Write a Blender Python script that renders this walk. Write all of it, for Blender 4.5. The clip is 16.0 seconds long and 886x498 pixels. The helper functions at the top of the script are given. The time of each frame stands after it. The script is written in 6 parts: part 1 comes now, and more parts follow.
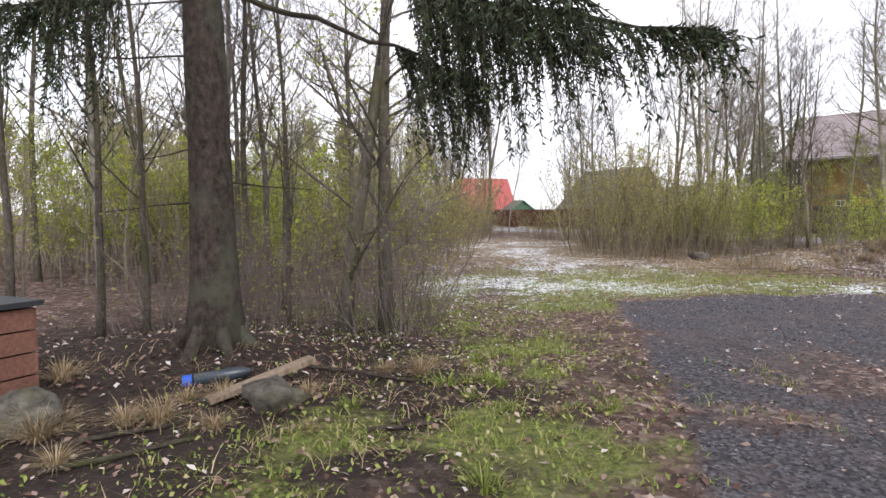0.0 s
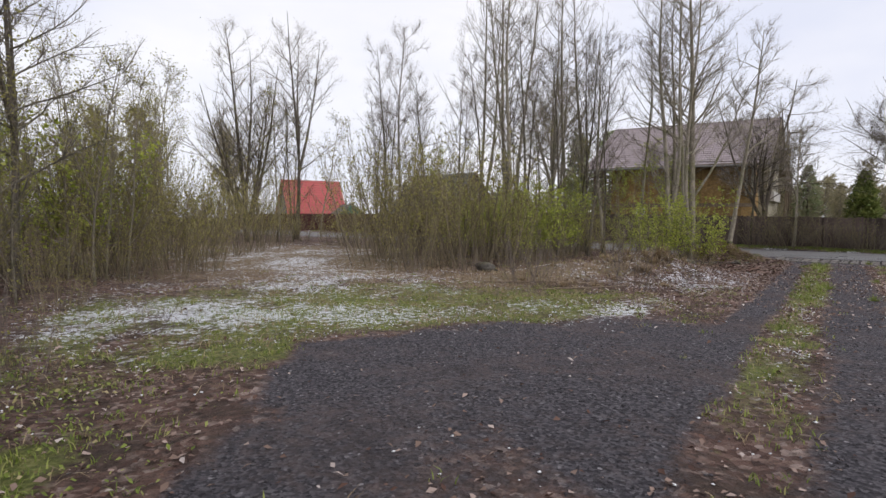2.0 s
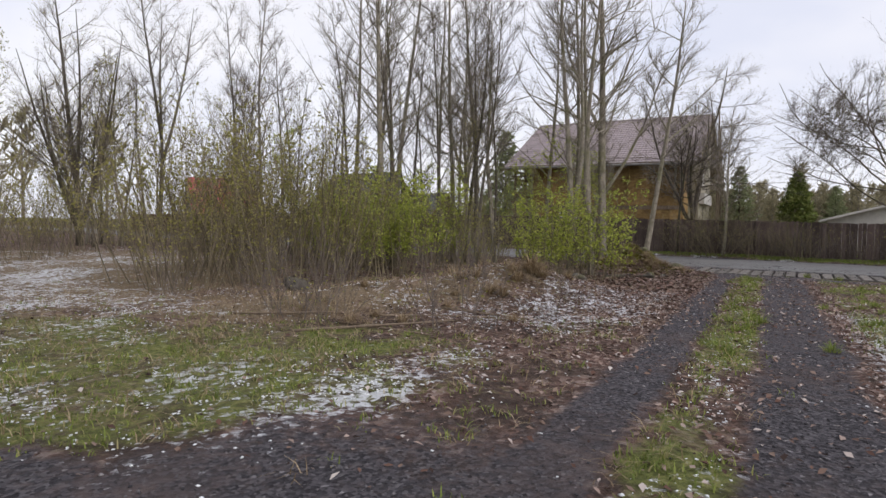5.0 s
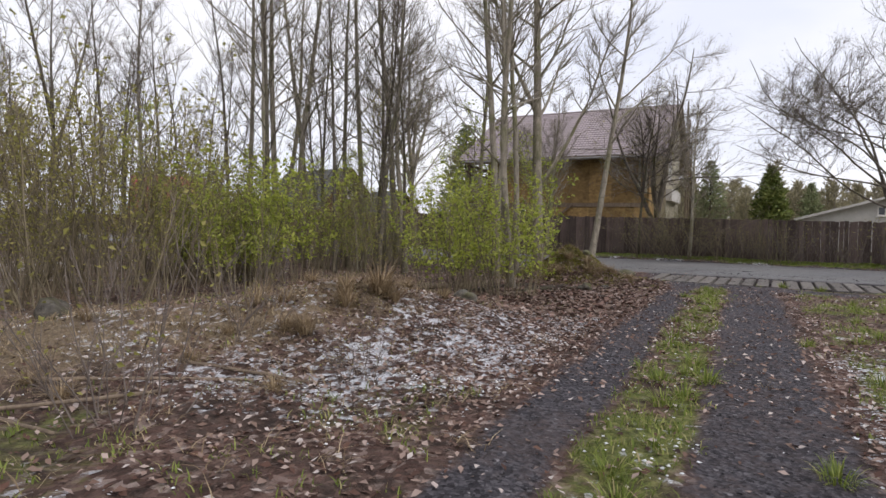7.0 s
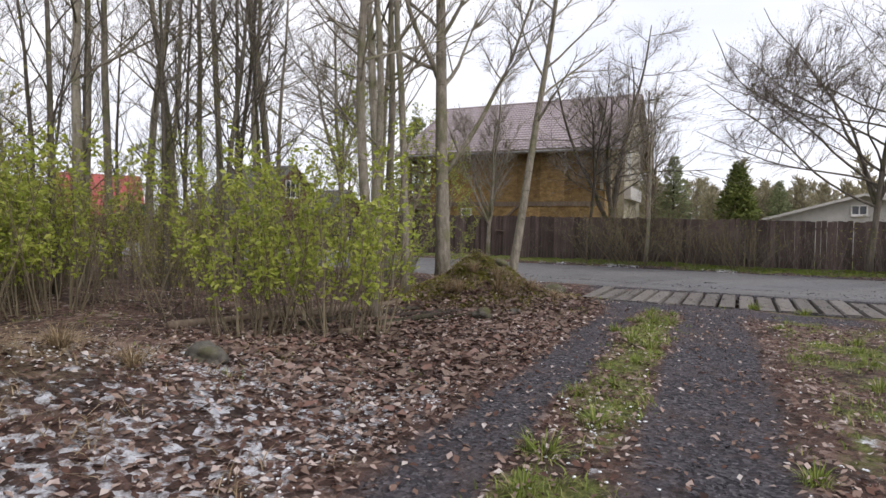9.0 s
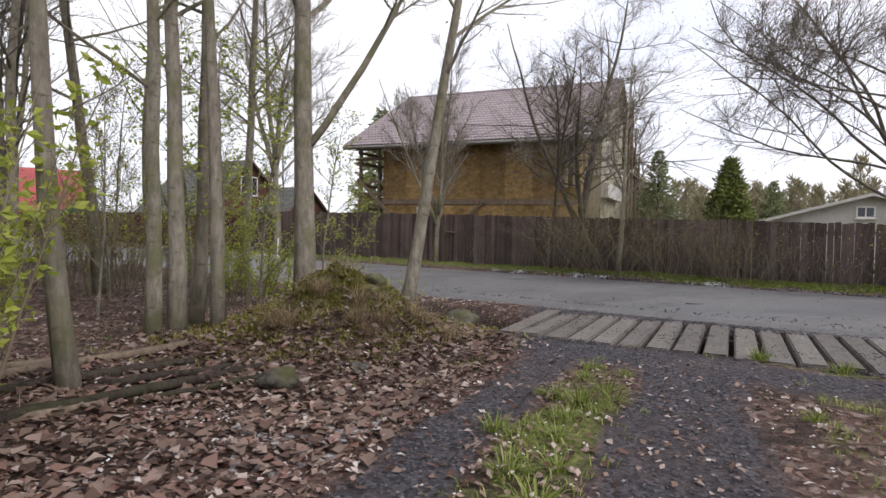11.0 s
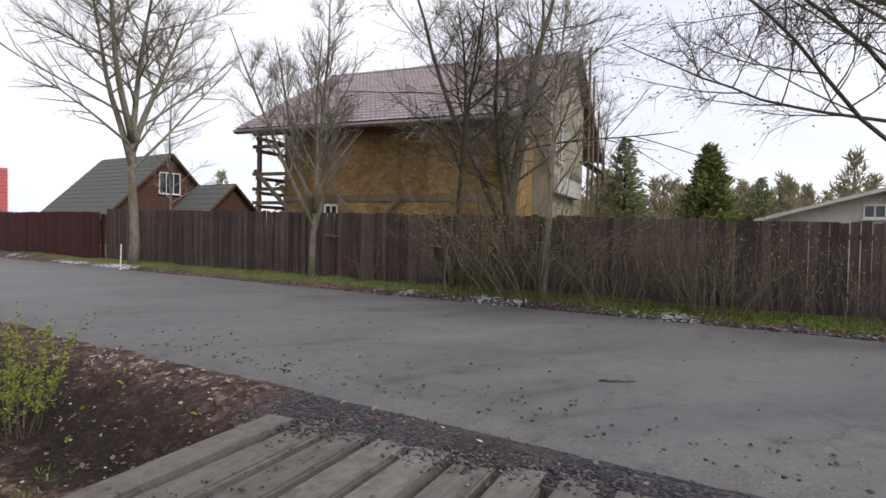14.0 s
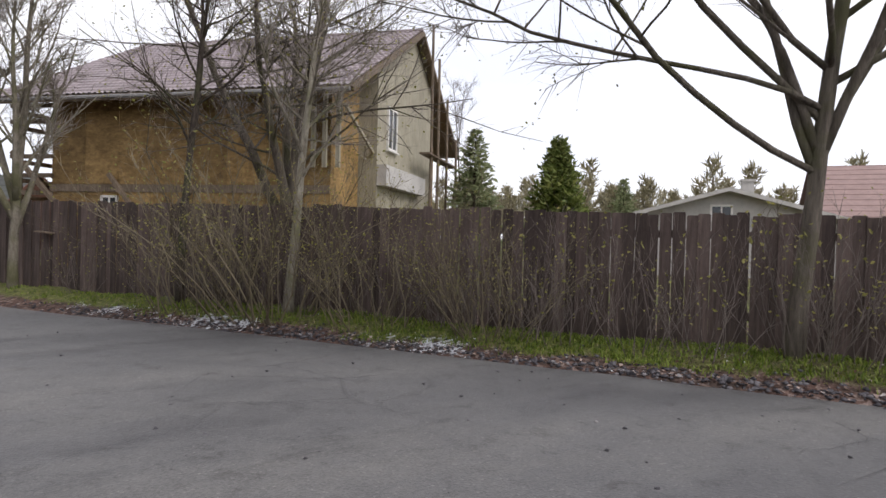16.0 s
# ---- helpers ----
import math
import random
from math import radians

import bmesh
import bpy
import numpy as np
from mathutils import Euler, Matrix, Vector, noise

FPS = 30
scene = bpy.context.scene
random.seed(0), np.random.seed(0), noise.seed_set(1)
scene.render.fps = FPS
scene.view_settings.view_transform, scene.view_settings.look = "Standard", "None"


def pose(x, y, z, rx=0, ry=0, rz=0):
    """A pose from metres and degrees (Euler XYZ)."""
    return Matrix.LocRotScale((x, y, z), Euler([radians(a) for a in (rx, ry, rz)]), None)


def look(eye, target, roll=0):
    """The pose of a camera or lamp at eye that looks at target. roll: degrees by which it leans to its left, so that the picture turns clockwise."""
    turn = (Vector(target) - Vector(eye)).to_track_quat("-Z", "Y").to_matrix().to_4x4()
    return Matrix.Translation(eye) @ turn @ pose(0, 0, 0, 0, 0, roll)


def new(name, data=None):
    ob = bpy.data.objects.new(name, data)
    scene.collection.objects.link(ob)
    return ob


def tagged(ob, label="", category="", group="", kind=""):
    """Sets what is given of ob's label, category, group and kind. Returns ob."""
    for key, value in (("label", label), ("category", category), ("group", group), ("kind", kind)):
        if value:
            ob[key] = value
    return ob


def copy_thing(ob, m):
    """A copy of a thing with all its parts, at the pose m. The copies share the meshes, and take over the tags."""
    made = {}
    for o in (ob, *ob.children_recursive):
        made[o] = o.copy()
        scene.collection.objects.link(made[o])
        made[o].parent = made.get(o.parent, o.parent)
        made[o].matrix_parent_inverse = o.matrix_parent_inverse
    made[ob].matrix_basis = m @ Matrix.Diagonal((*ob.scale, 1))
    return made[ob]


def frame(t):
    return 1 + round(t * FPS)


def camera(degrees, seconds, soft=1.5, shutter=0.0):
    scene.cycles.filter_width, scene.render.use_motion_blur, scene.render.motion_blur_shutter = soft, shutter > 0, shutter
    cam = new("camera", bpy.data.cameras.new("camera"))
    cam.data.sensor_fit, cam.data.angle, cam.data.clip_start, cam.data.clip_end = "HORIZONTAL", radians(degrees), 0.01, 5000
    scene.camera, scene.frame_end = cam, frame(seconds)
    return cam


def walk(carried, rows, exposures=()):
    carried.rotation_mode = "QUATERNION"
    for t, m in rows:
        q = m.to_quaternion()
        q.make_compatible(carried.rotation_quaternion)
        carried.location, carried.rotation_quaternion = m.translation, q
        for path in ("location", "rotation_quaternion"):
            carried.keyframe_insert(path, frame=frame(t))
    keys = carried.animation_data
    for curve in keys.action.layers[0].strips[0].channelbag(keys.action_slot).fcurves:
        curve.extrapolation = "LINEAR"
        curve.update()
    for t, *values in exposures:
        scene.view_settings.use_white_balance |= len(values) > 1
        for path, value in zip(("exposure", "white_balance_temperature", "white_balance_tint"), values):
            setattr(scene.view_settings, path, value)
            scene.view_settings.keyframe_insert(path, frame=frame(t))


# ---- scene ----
cam = camera(73.2, 16.0)
PATH = [
    (0, (1.756, -0.106, 1.41), (1.721, 1.89, 1.293), -0.0),
    (0.5, (2.367, 0.531, 1.404), (2.593, 2.515, 1.294), 0.2),
    (1, (3.039, 1.211, 1.399), (3.389, 3.177, 1.292), 0.4),
    (1.5, (3.671, 1.864, 1.404), (4.116, 3.811, 1.302), 0.5),
    (2, (4.353, 2.562, 1.417), (4.816, 4.505, 1.318), 0.6),
    (2.5, (5.028, 3.167, 1.416), (5.539, 5.098, 1.322), 0.6),
    (3, (5.717, 3.848, 1.392), (6.272, 5.767, 1.301), 0.7),
    (3.5, (6.363, 4.469, 1.386), (6.949, 6.379, 1.298), 0.8),
    (4, (7.059, 5.153, 1.354), (7.659, 7.059, 1.27), 0.9),
    (6.5, (10.763, 8.456, 1.314), (11.431, 10.34, 1.231), 1.0),
    (7, (11.592, 9.16, 1.308), (12.276, 11.038, 1.228), 0.9),
    (7.5, (12.394, 9.882, 1.316), (13.1, 11.751, 1.238), 0.8),
    (8, (13.168, 10.561, 1.347), (13.908, 12.418, 1.267), 0.9),
    (10.5, (17.094, 14.026, 1.311), (17.874, 15.867, 1.247), 0.9),
    (11, (17.903, 14.772, 1.315), (18.693, 16.608, 1.248), 1.2),
    (11.5, (18.729, 15.458, 1.337), (19.517, 17.295, 1.27), 1.2),
    (12, (19.55, 16.086, 1.363), (20.345, 17.92, 1.299), 1.0),
    (12.5, (20.361, 16.777, 1.382), (21.154, 18.612, 1.317), 1.2),
    (13, (21.121, 17.398, 1.398), (21.923, 19.229, 1.338), 1.2),
    (13.5, (21.933, 18.036, 1.388), (22.744, 19.863, 1.329), 1.2),
    (14, (22.727, 18.648, 1.368), (23.55, 20.469, 1.313), 1.2),
    (14.5, (23.535, 19.264, 1.322), (24.357, 21.086, 1.268), 1.2),
    (15, (24.442, 19.798, 1.307), (25.267, 21.619, 1.253), 1.2),
    (15.5, (25.38, 20.12, 1.296), (26.31, 21.891, 1.243), 1.1),
    (16, (26.491, 20.207, 1.304), (27.608, 21.866, 1.268), 1.5),
]
# the film's own exposure drifts on the way
EXPOSURE = [(0.0, 0.90), (0.5, 0.72), (1.0, 0.45), (1.5, 0.24), (2.5, 0.12), (4.0, 0.10), (7.0, 0.26), (10.5, 0.45), (12.0, 0.44), (14.0, 0.29), (15.0, 0.32), (16.0, 0.46)]
walk(cam, [(t, look(eye, target, roll)) for t, eye, target, roll in PATH], EXPOSURE)



# ---- sky, sun, exposure ----
world = bpy.data.worlds.new("overcast_sky")
scene.world = world
world.use_nodes = True
wn, wl = world.node_tree.nodes, world.node_tree.links
bg = wn["Background"]
sky = wn.new("ShaderNodeTexSky")
sky.sky_type = "NISHITA"
sky.sun_disc = False
sky.sun_elevation = radians(38)
sky.sun_rotation = radians(150)
sky_dim = wn.new("ShaderNodeMix"); sky_dim.data_type = "RGBA"; sky_dim.blend_type = "MULTIPLY"
sky_dim.inputs[0].default_value = 1.0
wl.new(sky.outputs[0], sky_dim.inputs[6])
sky_dim.inputs[7].default_value = (0.10, 0.10, 0.10, 1)
wc = wn.new("ShaderNodeTexCoord")
wmap = wn.new("ShaderNodeMapping"); wmap.inputs["Scale"].default_value = (1.0, 1.0, 2.6)
wl.new(wc.outputs["Generated"], wmap.inputs[0])
cloud = wn.new("ShaderNodeTexNoise"); cloud.inputs["Scale"].default_value = 2.2; cloud.inputs["Detail"].default_value = 5
wl.new(wmap.outputs[0], cloud.inputs["Vector"])
ramp = wn.new("ShaderNodeValToRGB")
ramp.color_ramp.elements[0].position, ramp.color_ramp.elements[0].color = 0.30, (0.775, 0.795, 0.92, 1)
ramp.color_ramp.elements[1].position, ramp.color_ramp.elements[1].color = 0.62, (0.965, 0.95, 1.0, 1)
wl.new(cloud.outputs[0], ramp.inputs[0])
veil = wn.new("ShaderNodeMix"); veil.data_type = "RGBA"; veil.inputs[0].default_value = 0.9
wl.new(sky_dim.outputs[2], veil.inputs[6]); wl.new(ramp.outputs[0], veil.inputs[7])
wl.new(veil.outputs[2], bg.inputs[0])
bg.inputs[1].default_value = 1.0

sun = new("sun", bpy.data.lights.new("sun", "SUN"))
sun.data.energy, sun.data.angle, sun.data.color = 1.4, radians(25), (1.0, 0.955, 0.96)
sun.matrix_world = look((30, -30, 40), (14, 14, 0))

# ---- plan ----
# road frame: s runs along the road, n across it towards the fence
RU, RN, RO = np.array((0.533, -0.846)), np.array((0.846, 0.533)), np.array((20.5, 44.0))
N_NEAR, N_FAR, N_FENCE = 32.75, 39.35, 40.8


def road_xy(s, n):
    p = RO + RU * s + RN * (n - RO @ RN)
    return float(p[0]), float(p[1])


ROAD_ANGLE = math.degrees(math.atan2(RU[1], RU[0]))


# ---- small maths ----
def smooth(a, b, x):
    t = np.clip((x - a) / (b - a), 0, 1)
    return t * t * (3 - 2 * t)


def vnoise(x, y, seed=0):
    """Value noise on a unit lattice, 0 to 1."""
    xi, yi = np.floor(x).astype(np.int64), np.floor(y).astype(np.int64)
    fx, fy = x - xi, y - yi
    fx, fy = fx * fx * (3 - 2 * fx), fy * fy * (3 - 2 * fy)

    def h(a, b):
        k = (a * 374761393 + b * 668265263 + seed * 974634777) & 0xFFFFFFFF
        k = ((k ^ (k >> 13)) * 1274126177) & 0xFFFFFFFF
        return ((k ^ (k >> 16)) & 0xFFFF) / 65535.0
    a = h(xi, yi) * (1 - fx) + h(xi + 1, yi) * fx
    b = h(xi, yi + 1) * (1 - fx) + h(xi + 1, yi + 1) * fx
    return a * (1 - fy) + b * fy


def fbm(x, y, scale, seed=0, octaves=4):
    v, amp, tot = 0, 1.0, 0
    for i in range(octaves):
        v = v + amp * vnoise(x * scale * 2 ** i, y * scale * 2 ** i, seed + i)
        tot += amp
        amp *= 0.5
    return v / tot


def bump(x, y, cx, cy, rx, ry, turn=0.0):
    c, s = math.cos(turn), math.sin(turn)
    u, v = (x - cx) * c + (y - cy) * s, -(x - cx) * s + (y - cy) * c
    return np.exp(-((u / rx) ** 2 + (v / ry) ** 2))


def road_sn(x, y):
    return (x - RO[0]) * RU[0] + (y - RO[1]) * RU[1], x * RN[0] + y * RN[1]


LEFT_X = np.array((-60, -20, 0.5, 2.6, 3.3, 3.7, 3.95, 4.4, 6.4, 9.3, 11.6, 14.3, 18.3, 21.5, 60))
LEFT_Y = np.array((-12, -6, -1.0, 1.6, 3.6, 5.6, 7.3, 9.3, 9.9, 10.4, 11.6, 13.5, 17.2, 20.2, 60))


def terrain(x, y):
    s, n = road_sn(x, y)
    z = 0.05 * (fbm(x, y, 0.45, 3) - 0.5)
    rough = smooth(0.1, 0.8, zone_rough(x, y))
    z = z + 0.12 * (fbm(x, y, 1.3, 9) - 0.5) * rough
    z = z + (0.55 + 0.25 * (fbm(x, y, 1.6, 21) - 0.5)) * bump(x, y, 13.2, 16.6, 1.9, 1.3, 0.5)
    z = z + 0.28 * bump(x, y, 10.6, 16.2, 1.6, 0.8)
    z = z + (0.78 + 0.55 * (fbm(x, y, 2.6, 22) - 0.5)) * bump(x, y, 19.65, 22.05, 1.05, 0.8, 0.5)
    z = z + 0.42 * bump(x, y, 25.2, 15.0, 3.0, 1.6, 0.75)
    z = z + 0.22 * bump(x, y, -0.6, 5.5, 1.3, 0.9) + 0.10 * bump(x, y, -3.5, 5.0, 2.5, 1.5)
    forest = smooth(20.0, 22.0, y) * smooth(20.0, 17.0, x)
    z = z + 0.14 * forest * fbm(x, y, 0.7, 31)
    ditch = np.exp(-((n - 31.35) / 0.75) ** 2) * (0.62 + 0.2 * (fbm(x, y, 0.8, 41) - 0.5))
    span = n - 0.1 * (s - 21.5)
    z = z - ditch * (1 - smooth(19.0, 19.5, s) * smooth(25.9, 25.4, s))
    pit = smooth(29.98, 30.10, span) * smooth(32.12, 31.98, span) * smooth(19.0, 19.3, s) * smooth(25.4, 25.1, s)
    z = z * (1 - pit) - 0.62 * pit
    z = z + 0.14 * smooth(N_FAR + 0.1, N_FAR + 1.0, n) + 0.06 * (fbm(x, y, 2.2, 51) - 0.5) * smooth(N_FAR, N_FAR + 0.6, n)
    bed = smooth(N_NEAR - 0.15, N_NEAR + 0.35, n) * smooth(N_FAR + 0.15, N_FAR - 0.35, n)
    z = z * (1 - bed) - 0.09 * bed
    return z


def path_pw(x, y):
    return x * 0.73 + y * 0.683, -0.683 * x + 0.73 * y


def zone_gravel(x, y):
    """The bare gravel of the yard and of the two wheel ruts."""
    p, w = path_pw(x, y)
    wob = 0.5 * (fbm(x, y, 0.9, 61) - 0.5)
    edge = y - np.interp(x, LEFT_X, LEFT_Y)
    west = np.interp(y, LEFT_Y[:8], LEFT_X[:8])
    fray = fbm(x, y, 2.2, 62) - 0.5
    yard = smooth(0.7, -0.1, edge + wob * 1.4 + 0.9 * fray) * smooth(-0.6, 0.3, x - west + wob * 2.2 + 1.7 * (fbm(x, y, 1.7, 63) - 0.5))
    yard = yard * smooth(-3.2, -2.2, w + wob)
    on = smooth(12.0, 15.5, p)
    rut_l = smooth(-0.42, -0.2, w + wob * 0.5 + 0.12 * fray) * smooth(0.36, 0.1, w + wob * 0.5 + 0.15 * fray)
    rut_r = smooth(-2.0, -1.7, w + wob * 0.5) * smooth(-0.84, -1.08, w + wob * 0.5)
    ruts = np.maximum(rut_l, rut_r * (0.75 + 0.25 * smooth(0.4, 0.55, fbm(x, y, 1.6, 67)))) * smooth(34.0, 31.0, p)
    strip = smooth(-1.25, -0.9, w + wob * 0.4 + 0.2 * fray) * smooth(-0.2, -0.42, w + wob * 0.4 + 0.2 * fray) * smooth(5.5, 9.0, p)
    g = yard * (1 - on) * (1 - 0.8 * strip) + ruts * on
    worn = smooth(0.52, 0.64, fbm(x, y, 0.75, 66)) * smooth(1.6, 0.2, w) * smooth(13.0, 9.0, p)
    g = g * (1 - 0.62 * worn)
    s, n = road_sn(x, y)
    apron = smooth(32.0, 32.4, n) * smooth(33.6, 32.9, n) * smooth(18.0, 19.4, s)
    near_bridge = smooth(28.3, 29.2, n) * smooth(30.0, 29.6, n) * smooth(19.6, 20.3, s) * smooth(24.6, 23.8, s)
    return np.clip(np.maximum(np.maximum(g, apron), near_bridge * 0.9), 0, 1)


def zone_rough(x, y):
    return 1 - zone_gravel(x, y)


def zone_grass(x, y):
    """Where green grass grows, 0 to 1."""
    p, w = path_pw(x, y)
    s, n = road_sn(x, y)
    patch = smooth(0.40, 0.62, fbm(x, y, 0.6, 71)) * 0.6 + 0.4 * smooth(0.42, 0.60, fbm(x, y, 1.9, 72))
    spot = smooth(0.44, 0.60, fbm(x, y, 2.6, 73))
    clearing = bump(x, y, 5.2, 12.6, 5.5, 3.6) * 1.1 + bump(x, y, 0.5, 9.0, 2.6, 2.6) * 0.45 + bump(x, y, -7.0, 20.0, 9.0, 9.0) * 0.5 + bump(x, y, 8.6, 13.0, 2.4, 0.8, 0.3) * 0.8
    verge = smooth(N_FAR + 0.2, N_FAR + 0.55, n) * smooth(N_FENCE + 0.2, N_FENCE - 0.1, n)
    strip = smooth(-1.25, -0.85, w) * smooth(-0.15, -0.45, w) * (0.85 * smooth(7, 10, p) + 0.3 * smooth(14, 18, p))
    bank = bump(x, y, 24.0, 16.2, 3.4, 1.7, 0.72) * 1.5 + bump(x, y, 19.6, 12.9, 3.0, 1.2, 0.72) * 0.9
    side = smooth(-1.9, -2.3, w) * smooth(-7.5, -5.0, w) * (0.5 * smooth(6.0, 9.0, p) + 0.45 * smooth(15.5, 18.0, p)) * smooth(33.0, 30.0, p)
    start = bump(x, y, 1.5, 3.4, 1.5, 1.3) * 0.8 + bump(x, y, 1.9, 7.3, 1.0, 1.6) * 0.6 + bump(x, y, 2.7, 5.2, 0.8, 1.8) * 0.9
    start = start * (0.25 + 0.9 * smooth(0.47, 0.58, fbm(x, y, 1.3, 75)))
    yard = smooth(0.56, 0.66, fbm(x, y, 0.9, 66)) * smooth(13.0, 9.0, p) * smooth(2.5, 1.0, w) * smooth(-4.0, -1.0, w) * 0.8
    south = smooth(0.0, -3.0, w + 2.2) * 0.4
    moss = bump(x, y, 19.6, 22.1, 1.1, 0.85, 0.5) * 1.1
    litter = smooth(0.5, 0.62, fbm(x, y, 1.1, 74)) * 0.42 * smooth(15, 18, p) * smooth(0.2, 0.6, w)
    behind = smooth(N_FENCE + 1, N_FENCE + 3, n)
    g = np.maximum.reduce([clearing, strip, bank, side, start, south, behind, yard, litter]) * (0.18 + 0.62 * patch + 0.36 * spot)
    lawn = smooth(-0.2, 0.5, y - np.interp(x, LEFT_X, LEFT_Y)) * smooth(17.0, 13.5, y) * smooth(10.8, 8.6, x) * smooth(1.0, 3.5, x) * smooth(7.4, 9.2, y)
    g = np.maximum(g, lawn * (0.52 + 0.25 * patch + 0.2 * spot))
    g = np.maximum(g, np.maximum(verge * (0.6 + 0.4 * patch), moss * (0.75 + 0.3 * patch)))
    bare = smooth(N_NEAR - 0.3, N_NEAR, n) * smooth(N_FAR + 0.3, N_FAR + 0.05, n)
    return np.clip(g * (1 - 0.93 * zone_gravel(x, y)) * (1 - bare), 0, 1)


def zone_hail(x, y):
    """Melting hail that lies in drifts."""
    p, w = path_pw(x, y)
    s, n = road_sn(x, y)
    patch = smooth(0.36, 0.66, fbm(x, y, 0.7, 81)) * 0.6 + 0.4 * smooth(0.4, 0.6, fbm(x, y, 2.3, 82))
    clearing = bump(x, y, 2.9, 10.5, 1.6, 1.8) * 0.8 + bump(x, y, 5.0, 14.6, 4.4, 3.4) * 0.62 + bump(x, y, 6.6, 11.6, 2.6, 1.2) * 0.5 + bump(x, y, 3.6, 22.0, 4.2, 7.0) * 0.72 + bump(x, y, 2.0, 30.0, 8.0, 8.0) * 0.5 + bump(x, y, 1.9, 11.6, 1.3, 1.3) * 0.6
    drift = np.exp(-((w - 1.75) / 0.55) ** 2) * smooth(11.5, 12.6, p) * smooth(17.5, 15.0, p) * 0.95
    litter = smooth(17.0, 18.6, p) * smooth(26.0, 21.5, p) * smooth(0.15, 0.6, w) * (smooth(8.5, 4.0, w) * 0.8)
    far_edge = smooth(N_FAR - 0.15, N_FAR + 0.15, n) * smooth(N_FAR + 0.7, N_FAR + 0.4, n) * smooth(0.44, 0.56, fbm(s, n * 0, 0.35, 83)) * 1.5
    side = np.exp(-((w + 2.35) / 0.55) ** 2) * smooth(8.0, 10.5, p) * smooth(26.0, 21.0, p) * 0.8
    strip = np.exp(-((w + 0.75) / 0.5) ** 2) * smooth(9.0, 11.0, p) * smooth(27.0, 22.0, p) * 0.45
    wood = smooth(22.0, 23.5, p) * smooth(29.0, 26.0, p) * smooth(0.15, 0.5, w) * smooth(2.6, 1.4, w) * 0.5
    ditch = smooth(N_NEAR - 0.5, N_NEAR - 0.1, n) * smooth(N_NEAR + 0.2, N_NEAR, n) * 0.5 * smooth(19.0, 17.0, s)
    h = np.maximum.reduce([clearing, drift, litter, far_edge, side, strip, wood, ditch]) * (0.30 + 0.85 * patch)
    return np.clip(h * (1 - 0.9 * zone_gravel(x, y)), 0, 1)


def zone_straw(x, y):
    """Pale flattened dry grass."""
    a = bump(x, y, 13.0, 16.4, 1.6, 0.9, 0.5) * 0.9 + bump(x, y, 9.8, 15.6, 2.6, 1.2) * 0.7 + bump(x, y, 5.0, 22.0, 6.0, 9.0) * 0.8 + bump(x, y, 0.5, 29.0, 9.0, 9.0) * 0.6
    b = bump(x, y, 0.3, 4.4, 1.8, 1.1) * 0.3 + bump(x, y, 19.6, 21.5, 1.2, 0.8) * 0.3
    return np.clip((a + b) * (0.4 + 0.8 * fbm(x, y, 1.1, 91)), 0, 1) * (1 - zone_gravel(x, y))


def zone_duff(x, y):
    """Dark spruce-needle duff under the big tree."""
    s, n = road_sn(x, y)
    bank = 0.8 * np.exp(-((n - 31.7) / 0.8) ** 2) * smooth(19.4, 18.6, s)
    return np.clip(bank + 1.1 * bump(x, y, -1.2, 5.4, 3.0, 2.4) + 0.75 * bump(x, y, 0.6, 3.8, 2.0, 1.8), 0, 1) * (1 - zone_gravel(x, y))


def ground_z(x, y):
    return float(terrain(np.array([float(x)]), np.array([float(y)]))[0])


# ---- material kit ----
def mat_new(name, rough=0.8, spec=0.3):
    m = bpy.data.materials.new(name)
    m.use_nodes = True
    b = m.node_tree.nodes["Principled BSDF"]
    b.inputs["Roughness"].default_value = rough
    b.inputs["Specular IOR Level"].default_value = spec
    return m, m.node_tree.nodes, m.node_tree.links, b


def nz(nodes, links, scale, detail=4.0, vec=None, rough=0.55, dist=0.0):
    n = nodes.new("ShaderNodeTexNoise")
    n.inputs["Scale"].default_value, n.inputs["Detail"].default_value = scale, detail
    n.inputs["Roughness"].default_value, n.inputs["Distortion"].default_value = rough, dist
    if vec is not None:
        links.new(vec, n.inputs["Vector"])
    return n.outputs[0]


def ramp_of(nodes, links, fac, stops):
    r = nodes.new("ShaderNodeValToRGB")
    els = r.color_ramp.elements
    while len(els) < len(stops):
        els.new(0.5)
    for e, (p, c) in zip(els, stops):
        e.position, e.color = p, (*c, 1) if len(c) == 3 else c
    links.new(fac, r.inputs[0])
    return r.outputs[0]


def mixc(nodes, links, fac, a, b, blend="MIX"):
    m = nodes.new("ShaderNodeMix")
    m.data_type, m.blend_type = "RGBA", blend
    for sock, v in ((m.inputs[0], fac), (m.inputs[6], a), (m.inputs[7], b)):
        if isinstance(v, (int, float)):
            sock.default_value = v
        elif isinstance(v, tuple):
            sock.default_value = (*v, 1)
        else:
            links.new(v, sock)
    return m.outputs[2]


def fmath(nodes, links, op, a, b=0.0, clamp=False):
    m = nodes.new("ShaderNodeMath")
    m.operation, m.use_clamp = op, clamp
    for sock, v in zip(m.inputs, (a, b)):
        if isinstance(v, (int, float)):
            sock.default_value = v
        else:
            links.new(v, sock)
    return m.outputs[0]


def bump_of(nodes, links, bsdf, height, strength=0.5, dist=0.02):
    b = nodes.new("ShaderNodeBump")
    b.inputs["Strength"].default_value, b.inputs["Distance"].default_value = strength, dist
    links.new(height, b.inputs["Height"])
    links.new(b.outputs[0], bsdf.inputs["Normal"])


